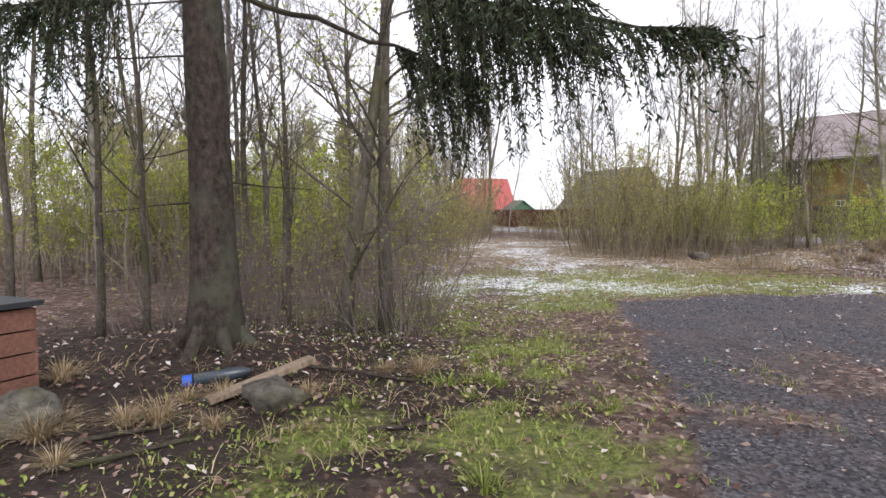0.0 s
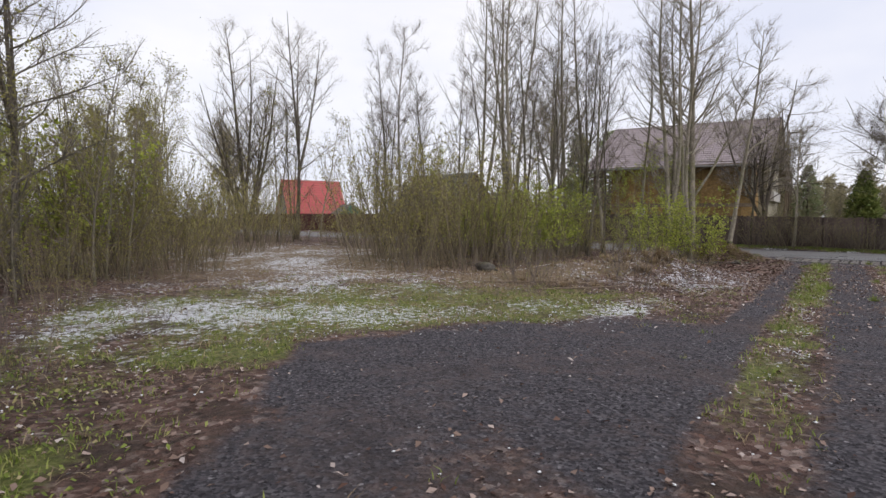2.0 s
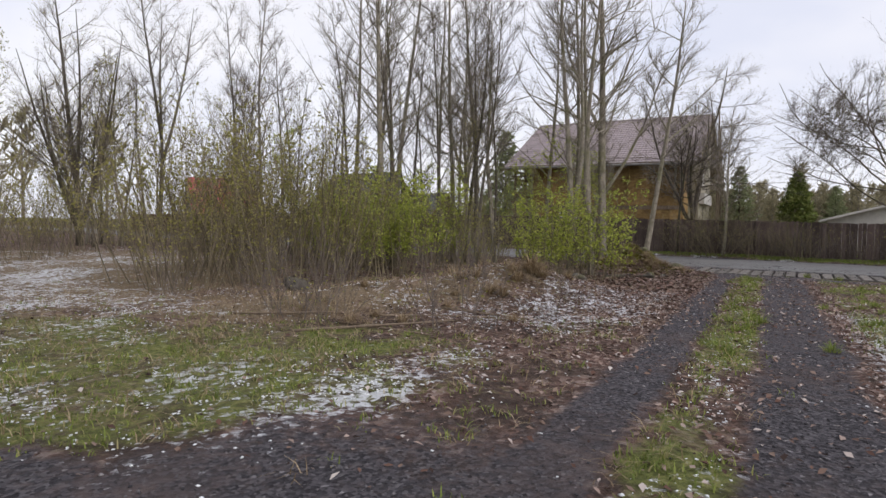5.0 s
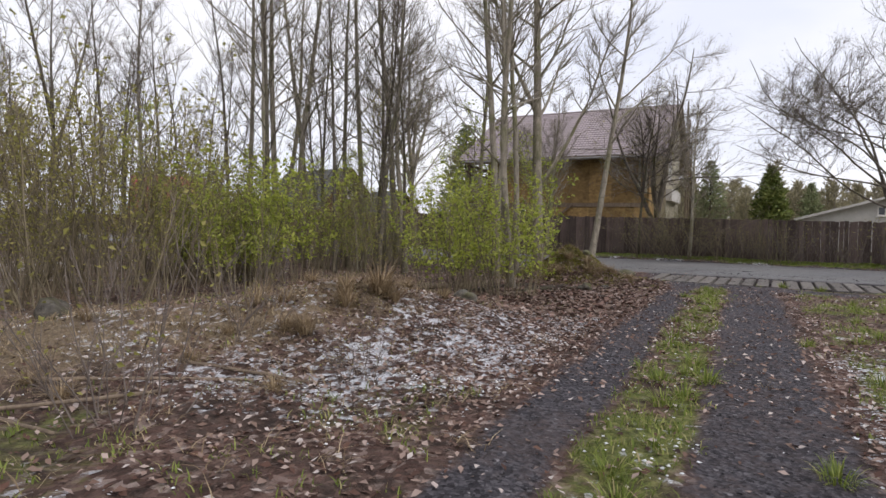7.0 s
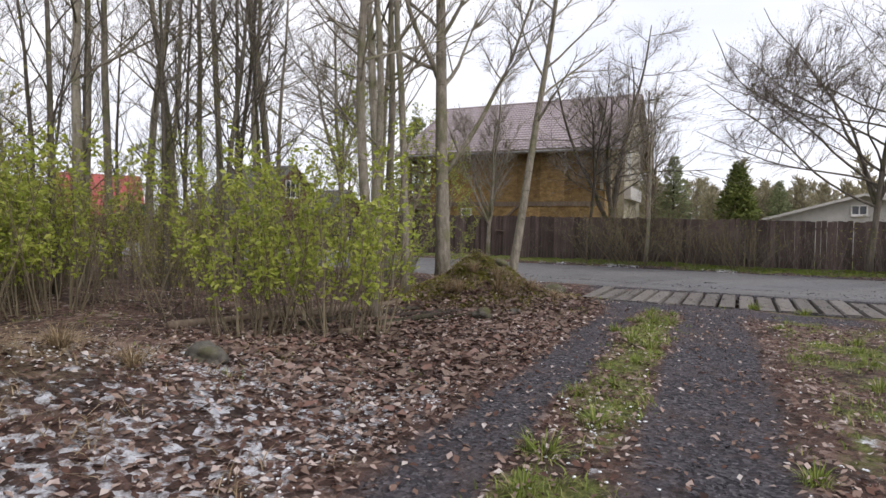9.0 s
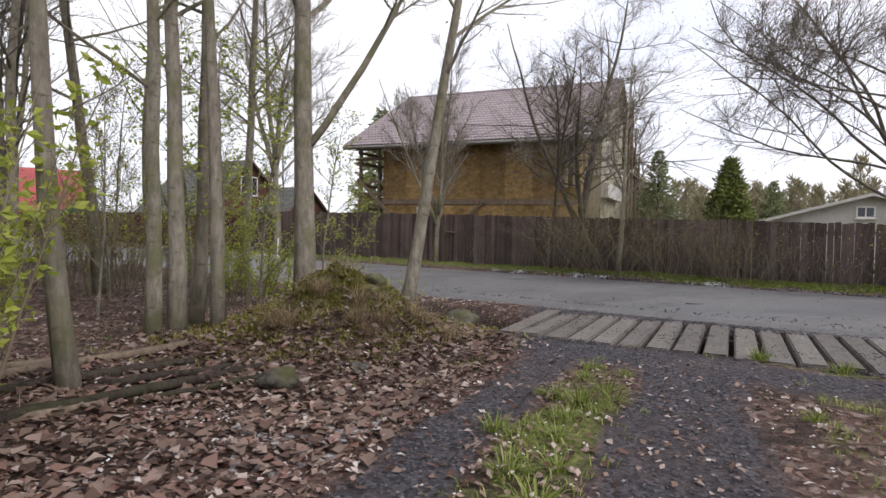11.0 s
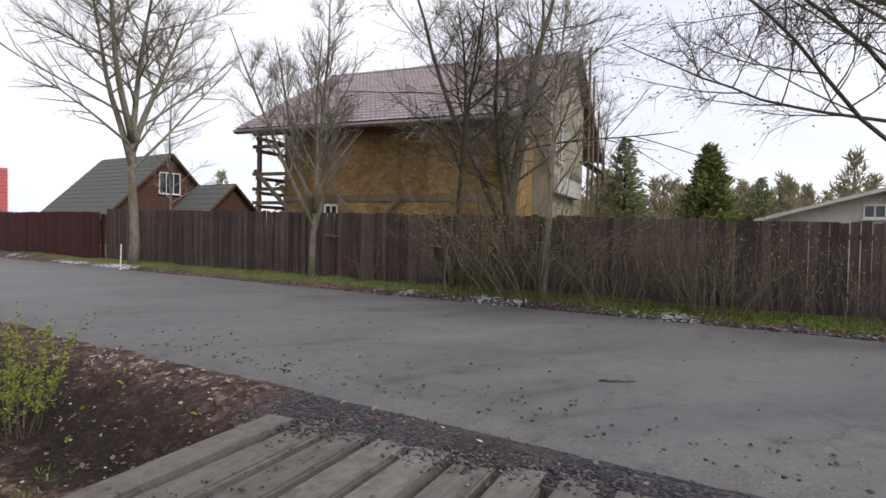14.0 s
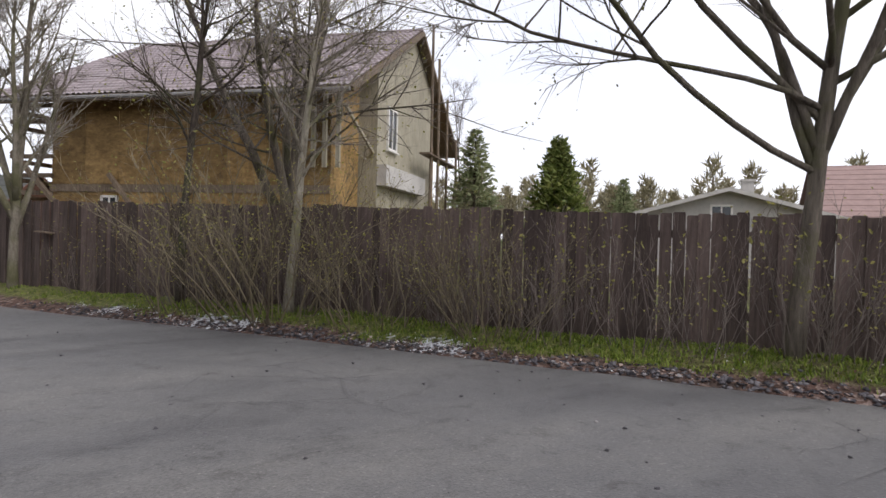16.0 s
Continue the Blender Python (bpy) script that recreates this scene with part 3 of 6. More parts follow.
# ---- mesh kit ----
class Build:
    """Collects vertices and faces for one mesh."""

    def __init__(self):
        self.v, self.f = [], []

    def tube(self, pts, radii, k=5, cap=True, start=0.0):
        base = len(self.v)
        m = len(pts)
        for i in range(m):
            a, b = pts[max(0, i - 1)], pts[min(m - 1, i + 1)]
            dx, dy, dz = b[0] - a[0], b[1] - a[1], b[2] - a[2]
            d = math.sqrt(dx * dx + dy * dy + dz * dz) or 1.0
            dx, dy, dz = dx / d, dy / d, dz / d
            if abs(dz) < 0.9:
                ux, uy, uz = -dy, dx, 0.0
            else:
                ux, uy, uz = 0.0, -dz, dy
            q = math.sqrt(ux * ux + uy * uy + uz * uz)
            ux, uy, uz = ux / q, uy / q, uz / q
            wx, wy, wz = dy * uz - dz * uy, dz * ux - dx * uz, dx * uy - dy * ux
            p, r = pts[i], radii[i]
            for j in range(k):
                c, s = math.cos(start + 2 * math.pi * j / k) * r, math.sin(start + 2 * math.pi * j / k) * r
                self.v.append((p[0] + ux * c + wx * s, p[1] + uy * c + wy * s, p[2] + uz * c + wz * s))
        for i in range(m - 1):
            for j in range(k):
                a, b = base + i * k + j, base + i * k + (j + 1) % k
                self.f.append((a, b, b + k, a + k))
        if cap:
            self.f.append(tuple(base + (m - 1) * k + j for j in range(k)))
            self.f.append(tuple(base + k - 1 - j for j in range(k)))

    def twig(self, p, q, t, r):
        """A thin three-sided shoot from p to the tip t."""
        base = len(self.v)
        for j in range(3):
            a = 2.094 * j
            self.v.append((p[0] + math.cos(a) * r, p[1] + math.sin(a) * r, p[2] + (0.6 if j == 1 else -0.3) * r))
        self.v.append(tuple(t))
        self.f += [(base, base + 1, base + 3), (base + 1, base + 2, base + 3), (base + 2, base, base + 3)]

    def leaf(self, p, d, side, size, wide=0.6, fold=0.15):
        """A small pointed leaf: two faces folded along its rib."""
        base = len(self.v)
        p, d, side = Vector(p), Vector(d).normalized(), Vector(side)
        n = d.cross(side)
        if n.length < 1e-4:
            n = Vector((0, 0, 1))
        n.normalize()
        side = n.cross(d).normalized()
        mid = p + d * size * 0.45
        self.v += [tuple(p), tuple(mid + side * size * wide * 0.5 + n * size * fold), tuple(p + d * size), tuple(mid - side * size * wide * 0.5 + n * size * fold)]
        self.f += [(base, base + 1, base + 2), (base, base + 2, base + 3)]

    def box(self, x0, y0, z0, x1, y1, z1, m=None):
        base = len(self.v)
        pts = [(x, y, z) for z in (z0, z1) for y in (y0, y1) for x in (x0, x1)]
        self.v += [tuple(m @ Vector(p)) for p in pts] if m is not None else pts
        for q in ((0, 2, 3, 1), (4, 5, 7, 6), (0, 1, 5, 4), (2, 6, 7, 3), (0, 4, 6, 2), (1, 3, 7, 5)):
            self.f.append(tuple(base + i for i in q))

    def prism(self, outline, y0, y1):
        """An outline of (x, z), counter-clockwise seen from -y, carried from y0 to y1."""
        base, k = len(self.v), len(outline)
        self.v += [(x, y0, z) for x, z in outline] + [(x, y1, z) for x, z in outline]
        self.f.append(tuple(base + i for i in range(k)))
        self.f.append(tuple(base + k + k - 1 - i for i in range(k)))
        for i in range(k):
            j = (i + 1) % k
            self.f.append((base + i, base + k + i, base + k + j, base + j))

    def mesh(self, name, mat, smooth_faces=False):
        me = bpy.data.meshes.new(name)
        me.from_pydata(self.v, [], self.f)
        me.materials.append(mat)
        if smooth_faces:
            me.polygons.foreach_set("use_smooth", [True] * len(me.polygons))
        me.update()
        return me


def part(name, build, mat, parent=None, label="", smooth_faces=False):
    ob = new(name, build.mesh(name, mat, smooth_faces))
    if parent is not None:
        ob.parent = parent
    if label:
        ob["label"] = label
    return ob


def thing(name, label, category, m=None, group="", kind=""):
    ob = new(name)
    ob.empty_display_size = 0.2
    if m is not None:
        ob.matrix_basis = m
    return tagged(ob, label, category, group, kind)


def np_mesh(name, verts, faces, mat, attrs=None, smooth_faces=False):
    """A mesh from an (n, 3) and an (m, k) array."""
    me = bpy.data.meshes.new(name)
    k = faces.shape[1]
    me.vertices.add(len(verts)); me.vertices.foreach_set("co", np.ascontiguousarray(verts, dtype=np.float32).ravel())
    me.loops.add(faces.size); me.loops.foreach_set("vertex_index", np.ascontiguousarray(faces, dtype=np.int32).ravel())
    me.polygons.add(len(faces)); me.polygons.foreach_set("loop_start", np.arange(0, faces.size, k, dtype=np.int32))
    if smooth_faces:
        me.polygons.foreach_set("use_smooth", np.ones(len(faces), dtype=bool))
    for key, vals in (attrs or {}).items():
        a = me.attributes.new(key, "FLOAT", "POINT")
        a.data.foreach_set("value", np.ascontiguousarray(vals, dtype=np.float32))
    me.update(calc_edges=True)
    me.materials.append(mat)
    return me


def bevelled_box(bm_size, bevel, m=None, segments=1):
    bm = bmesh.new()
    bmesh.ops.create_cube(bm, size=1, matrix=Matrix.Diagonal((*bm_size, 1)))
    bmesh.ops.bevel(bm, geom=bm.edges[:], offset=bevel, segments=segments, affect="EDGES")
    if m is not None:
        bmesh.ops.transform(bm, matrix=m, verts=bm.verts)
    return bm


def bm_mesh(name, bm, mat, smooth_faces=False):
    me = bpy.data.meshes.new(name)
    bm.to_mesh(me)
    bm.free()
    me.materials.append(mat)
    if smooth_faces:
        me.polygons.foreach_set("use_smooth", [True] * len(me.polygons))
    return me


# ---- ground ----
def axis(lo, hi, step, far):
    fine = np.arange(lo, hi + step / 2, step)
    out, g = [], step
    x = 0.0
    while x < far:
        g *= 1.35
        x += g
        out.append(x)
    out = np.array(out)
    return np.concatenate([lo - out[::-1], fine, hi + out])


def build_ground():
    xs, ys = axis(-12, 37, 0.21, 900), axis(-6, 45, 0.21, 900)
    X, Y = np.meshgrid(xs, ys)
    x, y = X.ravel(), Y.ravel()
    far = smooth(60, 120, np.hypot(x - 12, y - 18))
    z = terrain(x, y) * (1 - far)
    nx, ny = len(xs), len(ys)
    i = (np.arange(ny - 1)[:, None] * nx + np.arange(nx - 1)[None, :]).ravel()
    faces = np.stack([i, i + 1, i + nx + 1, i + nx], axis=1)
    attrs = {"gravel": zone_gravel(x, y), "grass": zone_grass(x, y), "hail": zone_hail(x, y), "straw": zone_straw(x, y), "duff": zone_duff(x, y)}
    me = np_mesh("ground", np.stack([x, y, z], 1), faces, M_GROUND, attrs, True)
    tagged(new("ground", me), "damp yard ground of gravel, leaf litter and patchy grass", "ground", kind="structure")


def build_road():
    ss, ts = np.arange(-75, 75.1, 0.25), np.linspace(0, 1, 29)
    S, T = np.meshgrid(ss, ts)
    s, t = S.ravel(), T.ravel()
    near = N_NEAR + 0.22 * (fbm(s, s * 0, 0.8, 5) - 0.5) + 1.0 * smooth(13, -2, s) * -0.6
    far = N_FAR + 0.25 * (fbm(s, s * 0 + 9, 0.9, 6) - 0.5)
    n = near + (far - near) * t
    z = 0.035 * (1 - (2 * t - 1) ** 2) + 0.02 * (fbm(s, n, 0.6, 7) - 0.5) - 0.09 * np.clip(np.abs(2 * t - 1) - 0.93, 0, 1) / 0.07
    p = RO[None] + s[:, None] * RU[None] + (n - RO @ RN)[:, None] * RN[None]
    ns, nt = len(ss), len(ts)
    i = (np.arange(nt - 1)[:, None] * ns + np.arange(ns - 1)[None, :]).ravel()
    faces = np.stack([i, i + 1, i + ns + 1, i + ns], axis=1)
    me = np_mesh("road", np.concatenate([p, z[:, None] + 0.012], 1), faces, M_ASPHALT, None, True)
    tagged(new("road", me), "worn grey asphalt lane with damp patches", "road", kind="structure")


build_ground()
build_road()


# ---- bridge of sleepers over the ditch ----
def build_bridge():
    rng = random.Random(5)
    x, y = road_xy(19.28, 32.25)
    top = thing("plank_bridge", "plank bridge of weathered grey railway sleepers over a ditch", "bridge", pose(x, y, 0, 0, 0, ROAD_ANGLE + 5.5))
    meshes = []
    for i in range(4):
        bm = bevelled_box((0.252, 2.36, 0.15), 0.016, None, 2)
        for v in bm.verts:
            v.co.x += 0.006 * math.sin(v.co.y * 3 + i)
            v.co.z += rng.uniform(-0.006, 0.006)
            v.co.y += rng.uniform(-0.02, 0.02)
        meshes.append(bm_mesh("sleeper", bm, M_SLEEPER))
    for i in range(0, 19):
        ob = new("sleeper", meshes[i % 4])
        ob.parent = top
        ob.matrix_basis = pose(i * 0.309 + 0.05, 0, 0, 0, 0, 3.0 + rng.uniform(-0.5, 0.5)) @ pose(0, -1.31 + rng.uniform(-0.07, 0.07), -0.062 + rng.uniform(-0.012, 0.010), rng.uniform(-.3, .3), rng.uniform(-1, 1), 0)
    for d in (-0.5, -2.2):
        b = Build()
        b.box(0.05, d - 0.1, -0.34, 5.6, d + 0.1, -0.14)
        part("beam", b, M_PLANK, top)


build_bridge()


# ---- fence ----
def build_fence():
    rng = random.Random(11)
    top = thing("board_fence", "tall dark brown fence of upright weathered boards", "fence", pose(*road_xy(0, N_FENCE), 0, 0, 0, ROAD_ANGLE))
    variants = []
    for i in range(6):
        b = Build()
        w, h = 0.133 + 0.004 * (i % 3), 1.84 + 0.012 * (i % 4)
        b.prism([(-w / 2, 0), (w / 2, 0), (w / 2, h - 0.01), (w / 2 - 0.012, h), (-w / 2 + 0.01, h), (-w / 2, h - 0.012)], -0.011, 0.011)
        variants.append(b.mesh("board", M_FENCE))
    rest = Build()
    s = 0.0
    count = 0
    while s < 62:
        x, y = road_xy(s, N_FENCE)
        gap = 0.003
        if 20.1 < s < 21.1:
            gap = 0.022
        elif 21.8 < s < 25 and rng.random() < 0.2:
            gap = 0.02
        elif rng.random() < 0.05:
            gap = 0.01
        z = 0.14 - 0.0138 * min(s, 30.0) + rng.uniform(-0.015, 0.015)
        lean = rng.uniform(-0.25, 0.25)
        if count < 296:
            ob = new("board", variants[rng.randrange(6)])
            ob.parent = top
            ob.matrix_basis = pose(s, (0.012 if count % 2 else -0.012) + rng.uniform(-0.004, 0.004), z, 0, lean, rng.uniform(-1.2, 1.2))
            count += 1
        else:
            rest.box(s - 0.064, -0.011, z, s + 0.064, 0.011, z + 1.85)
        s += 0.1325 + gap
    tagged(part("far_boards", rest, M_FENCE, top), kind="stuff")
    for z in (0.45, 1.38):
        b = Build()
        b.box(-0.1, 0.02, z, 62, 0.06, z + 0.09)
        part("rail", b, M_FENCE, top)
    me = None
    for i in range(26):
        if me is None:
            b = Build()
            b.box(-0.05, 0.065, -0.2, 0.05, 0.165, 1.9)
            me = b.mesh("post", M_FENCE)
        ob = new("post", me)
        ob.parent = top
        ob.matrix_basis = pose(i * 2.45, 0, -0.06 - 0.0138 * min(i * 2.45, 30.0))
    # the neighbour's dark red fence
    red = thing("red_fence", "dark red board fence along the far verge", "fence", pose(*road_xy(-0.1, N_FENCE - 0.25), 0, 0, 0, ROAD_ANGLE))
    b = Build()
    b.prism([(-0.075, 0), (0.075, 0), (0.075, 1.80), (0.06, 1.81), (-0.06, 1.81), (-0.075, 1.80)], -0.011, 0.011)
    me = b.mesh("board", M_RED_FENCE)
    for i in range(290):
        ob = new("board", me)
        ob.parent = red
        ob.matrix_basis = pose(-0.08 - i * 0.158, 0, 0.06 + rng.uniform(-0.02, 0.02), 0, rng.uniform(-.5, .5), 0)
    for z in (0.45, 1.5):
        b = Build()
        b.box(-45.8, 0.02, z, 0, 0.06, z + 0.08)
        part("rail", b, M_RED_FENCE, red)
    for i in range(16):
        b = Build()
        b.box(-0.05 - i * 3.0, 0.065, -0.2, 0.05 - i * 3.0, 0.16, 1.8)
        part("post", b, M_RED_FENCE, red)


build_fence()


# ---- the unfinished timber house ----
H_U = math.degrees(math.atan2(-0.735, 0.678))       # along the ridge
H_M = pose(24.9, 43.5, 0, 0, 0, H_U)                # origin under the front eave's far end; x along, y to the back


def tiled_slope(length, run, rise, thick=0.05, wave=0.19, course=0.36):
    """A roof slope of pressed tile sheets: waves along the eave, steps up the slope."""
    L = math.hypot(run, rise)
    rows = int(L / course)
    xs = np.linspace(0, length, int(length / wave * 4) + 1)
    vs, zs = [], []
    for r in range(rows):
        for f, lift in ((0.0, 0.038), (0.5, 0.02), (0.97, 0.0)):
            vs.append((r + f) * L / rows); zs.append(lift)
    X, V = np.meshgrid(xs, np.array(vs))
    Z = np.repeat(np.array(zs)[:, None], len(xs), 1) + 0.022 * np.cos(X * 2 * math.pi / wave)
    y = V * run / L - Z * rise / L
    z = V * rise / L + Z * run / L + thick
    verts = np.stack([X.ravel(), y.ravel(), z.ravel()], 1)
    nx = len(xs)
    i = (np.arange(len(vs) - 1)[:, None] * nx + np.arange(nx - 1)[None, :]).ravel()
    return verts, np.stack([i, i + 1, i + nx + 1, i + nx], 1)


def window_part(top, x, y, z, w, h, facing=0.0, bars=1):
    """A window with frame, pane, bars and sill, its plane facing -y turned by facing degrees."""
    m = pose(x, y, z, 0, 0, facing)
    b = Build()
    for a in ((-w / 2, -h / 2, -w / 2 + 0.07, h / 2), (w / 2 - 0.07, -h / 2, w / 2, h / 2), (-w / 2, -h / 2, w / 2, -h / 2 + 0.07), (-w / 2, h / 2 - 0.07, w / 2, h / 2)):
        b.box(a[0], -0.04, a[1], a[2], 0.04, a[3])
    fr = part("window", b, M_WHITE, top)
    fr.matrix_basis = m
    b = Build()
    b.box(-w / 2 + 0.06, 0.0, -h / 2 + 0.06, w / 2 - 0.06, 0.012, h / 2 - 0.06)
    part("pane", b, M_GLASS, fr)
    for i in range(bars):
        b = Build()
        xx = -w / 2 + w * (i + 1) / (bars + 1)
        b.box(xx - 0.025, -0.03, -h / 2 + 0.07, xx + 0.025, 0.02, h / 2 - 0.07)
        part("bar", b, M_WHITE, fr)
    b = Build()
    b.box(-w / 2 - 0.06, -0.1, -h / 2 - 0.05, w / 2 + 0.06, 0.04, -h / 2 - 0.004)
    part("sill", b, M_WHITE, fr)


def build_house():
    rng = random.Random(21)
    top = thing("timber_house", "unfinished two-storey house of ochre boards under a brown tiled roof", "house", H_M)
    RL, RUN, EZ, RZ = 12.15, 6.75, 5.2, 8.9        # roof length, half width, eave and ridge height
    X0, X1, Y0, Y1 = 1.7, 11.2, 0.95, 12.4
    for back in (False, True):
        v, f = tiled_slope(RL, RUN, RZ - EZ)
        if back:
            v = np.stack([RL - v[:, 0], 2 * RUN - v[:, 1], v[:, 2]], 1)
        v[:, 2] += EZ
        ob = new("roof_slope", np_mesh("roof_slope", v, f, M_TILE))
        ob.parent = top
        b = Build()
        sgn = [(0, EZ - 0.03), (RUN, RZ - 0.03), (RUN, RZ + 0.03), (0, EZ + 0.03)]
        if back:
            sgn = [(2 * RUN - y, z) for y, z in sgn][::-1]
        base = len(b.v)
        b.v += [(0, y, z) for y, z in sgn] + [(RL, y, z) for y, z in sgn]
        b.f += [(3, 2, 1, 0), (4, 5, 6, 7), (0, 1, 5, 4), (1, 2, 6, 5), (2, 3, 7, 6), (3, 0, 4, 7)]
        part("roof_deck", b, M_PLANK, top)
    b = Build()
    b.tube([(-0.02, RUN, RZ + 0.05), (RL / 2, RUN, RZ + 0.06), (RL + 0.02, RUN, RZ + 0.05)], [0.09] * 3, 8)
    part("ridge_cap", b, M_TILE, top)
    for x in (0.0, RL):
        for y0, y1 in ((0.0, RUN), (2 * RUN, RUN)):
            b = Build()
            b.tube([(x, y0, EZ - 0.06), (x, y1, RZ - 0.06)], [0.10, 0.10], 4, start=0.785)
            part("barge_board", b, M_PLANK, top)
    b = Build()
    b.box(0.0, 0.02, EZ - 0.14, RL, 0.06, EZ - 0.02)
    part("eave_board", b, M_PLANK, top)
    b = Build()
    b.tube([(0, -0.07, EZ - 0.05), (RL, -0.07, EZ - 0.07)], [0.06, 0.06], 7)
    part("gutter", b, M_SHEDWALL, top)
    for i in range(18):
        b = Build()
        x = 0.3 + i * 0.67
        b.tube([(x, 0.08, EZ - 0.10), (x, Y0 + 0.1, EZ + 0.36)], [0.06, 0.06], 4, start=0.785)
        part("rafter", b, M_PLANK, top)
    # core walls
    b = Build()
    b.box(X0, Y0, 0, X1, Y0 + 0.2, EZ + 0.3)
    part("wall", b, M_OSB, top)
    b = Build()
    b.box(X0, Y1 - 0.2, 0, X1, Y1, EZ + 0.3)
    part("wall", b, M_OSB, top)
    for x, mat in ((X0, M_OSB), (X1 - 0.2, M_OSB)):
        b = Build()
        hy = RUN
        k = (RZ - EZ) / RUN
        pr = [(Y0 + 0.21, 0), (Y1 - 0.21, 0), (Y1 - 0.21, EZ + (2 * RUN - Y1) * k - 0.1), (hy, RZ - 0.12), (Y0 + 0.21, EZ + Y0 * k - 0.1)]
        base = len(b.v)
        b.v += [(x, y, z) for y, z in pr] + [(x + 0.2, y, z) for y, z in pr]
        b.f += [(4, 3, 2, 1, 0), (5, 6, 7, 8, 9)] + [(i, (i + 1) % 5, 5 + (i + 1) % 5, 5 + i) for i in range(5)]
        part("gable_wall", b, mat, top)
    # ochre sheets on the long front, with a small window between
    x = X0 + 0.01
    while x < X1 - 0.3:
        w = min(1.24, X1 - x - 0.02)
        for z0, z1 in ((0.05, 2.45), (2.72, 4.95)):
            if z0 < 1 and 3.1 < x + w / 2 - X0 + 1.7 < 4.6:
                for a, c in ((z0, 1.95), (2.36, z1)):
                    b = Build()
                    b.box(x, Y0 - 0.018, a, x + w - 0.008, Y0 - 0.003, c - 0.008)
                    part("board_sheet", b, M_OSB, top)
                continue
            b = Build()
            b.box(x, Y0 - 0.018, z0, x + w - 0.008, Y0 - 0.003 + rng.uniform(-.002, 0), z1)
            part("board_sheet", b, M_OSB, top)
        x += 1.25
    b = Build()
    b.box(X0 - 0.05, Y0 - 0.05, 2.47, X1, Y0 - 0.002, 2.70)
    part("floor_beam", b, M_PLANK, top)
    window_part(top, X0 + 2.2, Y0 - 0.04, 2.15, 0.62, 0.42)
    # pale bay that stands out from the near gable
    k = (RZ - EZ) / RUN
    bay = [(3.0, 0), (9.6, 0), (9.6, EZ + (2 * RUN - 9.6) * k - 0.12), (RUN, RZ - 0.14), (3.0, EZ + 3.0 * k - 0.12)]
    b = Build()
    b.v += [(X1 + 0.004, y, z) for y, z in bay] + [(X1 + 0.62, y, z) for y, z in bay]
    b.f += [(4, 3, 2, 1, 0), (5, 6, 7, 8, 9)] + [(i, (i + 1) % 5, 5 + (i + 1) % 5, 5 + i) for i in range(5)]
    part("gable_bay", b, M_GABLE, top, "pale boarded bay")
    window_part(top, X1 + 0.65, 4.35, 4.85, 0.95, 1.4, 90, 1)
    b = Build()
    b.tube([(X1 + 0.5, 0.7, 4.9), (X1 + 0.5, 2.98, 3.9)], [0.06, 0.06], 4, start=0.785)
    part("stair_rail", b, M_GABLE, top)
    for y in (0.45, 0.8, 1.2):
        b = Build()
        b.box(X1 - 1.0 + y, Y0 - 0.16, 3.2, X1 - 0.88 + y, Y0 - 0.06, EZ + 0.2)
        part("loose_plank", b, M_GABLE, top)
    # frame and scaffold at the far gable
    posts = [(0.45, 0.9), (0.5, 2.6), (0.5, 5.0), (0.45, 7.6)]
    for x, y in posts:
        b = Build()
        b.box(x - 0.07, y - 0.07, 0, x + 0.07, y + 0.07, EZ + 0.1 + 0.5 * y)
        part("scaffold_post", b, M_PLANK, top)
    for z in (2.35, 2.9, 3.5, 4.6, EZ - 0.1):
        b = Build()
        b.box(0.2, 0.78, z, 1.8, 0.9, z + 0.13)
        part("scaffold_plank", b, M_PLANK, top)
        b = Build()
        b.box(0.3, 0.85, z - 0.15, 0.42, 7.8, z - 0.02)
        part("scaffold_plank", b, M_PLANK, top)
    b = Build()
    b.tube([(0.4, 0.7, 3.7), (2.3, 0.7, 1.9)], [0.09, 0.09], 4, start=0.785)
    part("brace", b, M_PLANK, top)
    for x0, x1, z0, z1 in ((4.0, 5.2, 3.0, 1.6), (5.9, 7.0, 1.6, 2.6)):
        b = Build()
        b.tube([(x0, 0.75, z0), (x1, 0.75, z1)], [0.08, 0.08], 4, start=0.785)
        part("brace", b, M_PLANK, top)
    # tall scaffold poles by the near gable
    for x, y, h in ((12.5, 6.95, 9.2), (12.55, 7.8, 8.2), (12.55, 9.3, 7.0), (12.6, 10.9, 5.6)):
        b = Build()
        b.tube([(x, y, 0), (x + 0.03, y, h / 2), (x, y, h)], [0.06, 0.055, 0.05], 6)
        part("scaffold_pole", b, M_PLANK, top)
    b = Build()
    b.box(12.25, 6.3, 4.35, 12.65, 11.0, 4.41)
    part("scaffold_deck", b, M_PLANK, top)
    b = Build()
    b.box(X1 + 0.63, 3.0, 2.9, X1 + 0.95, 7.6, 3.55)
    part("balcony_parapet", b, M_PLASTER, top)


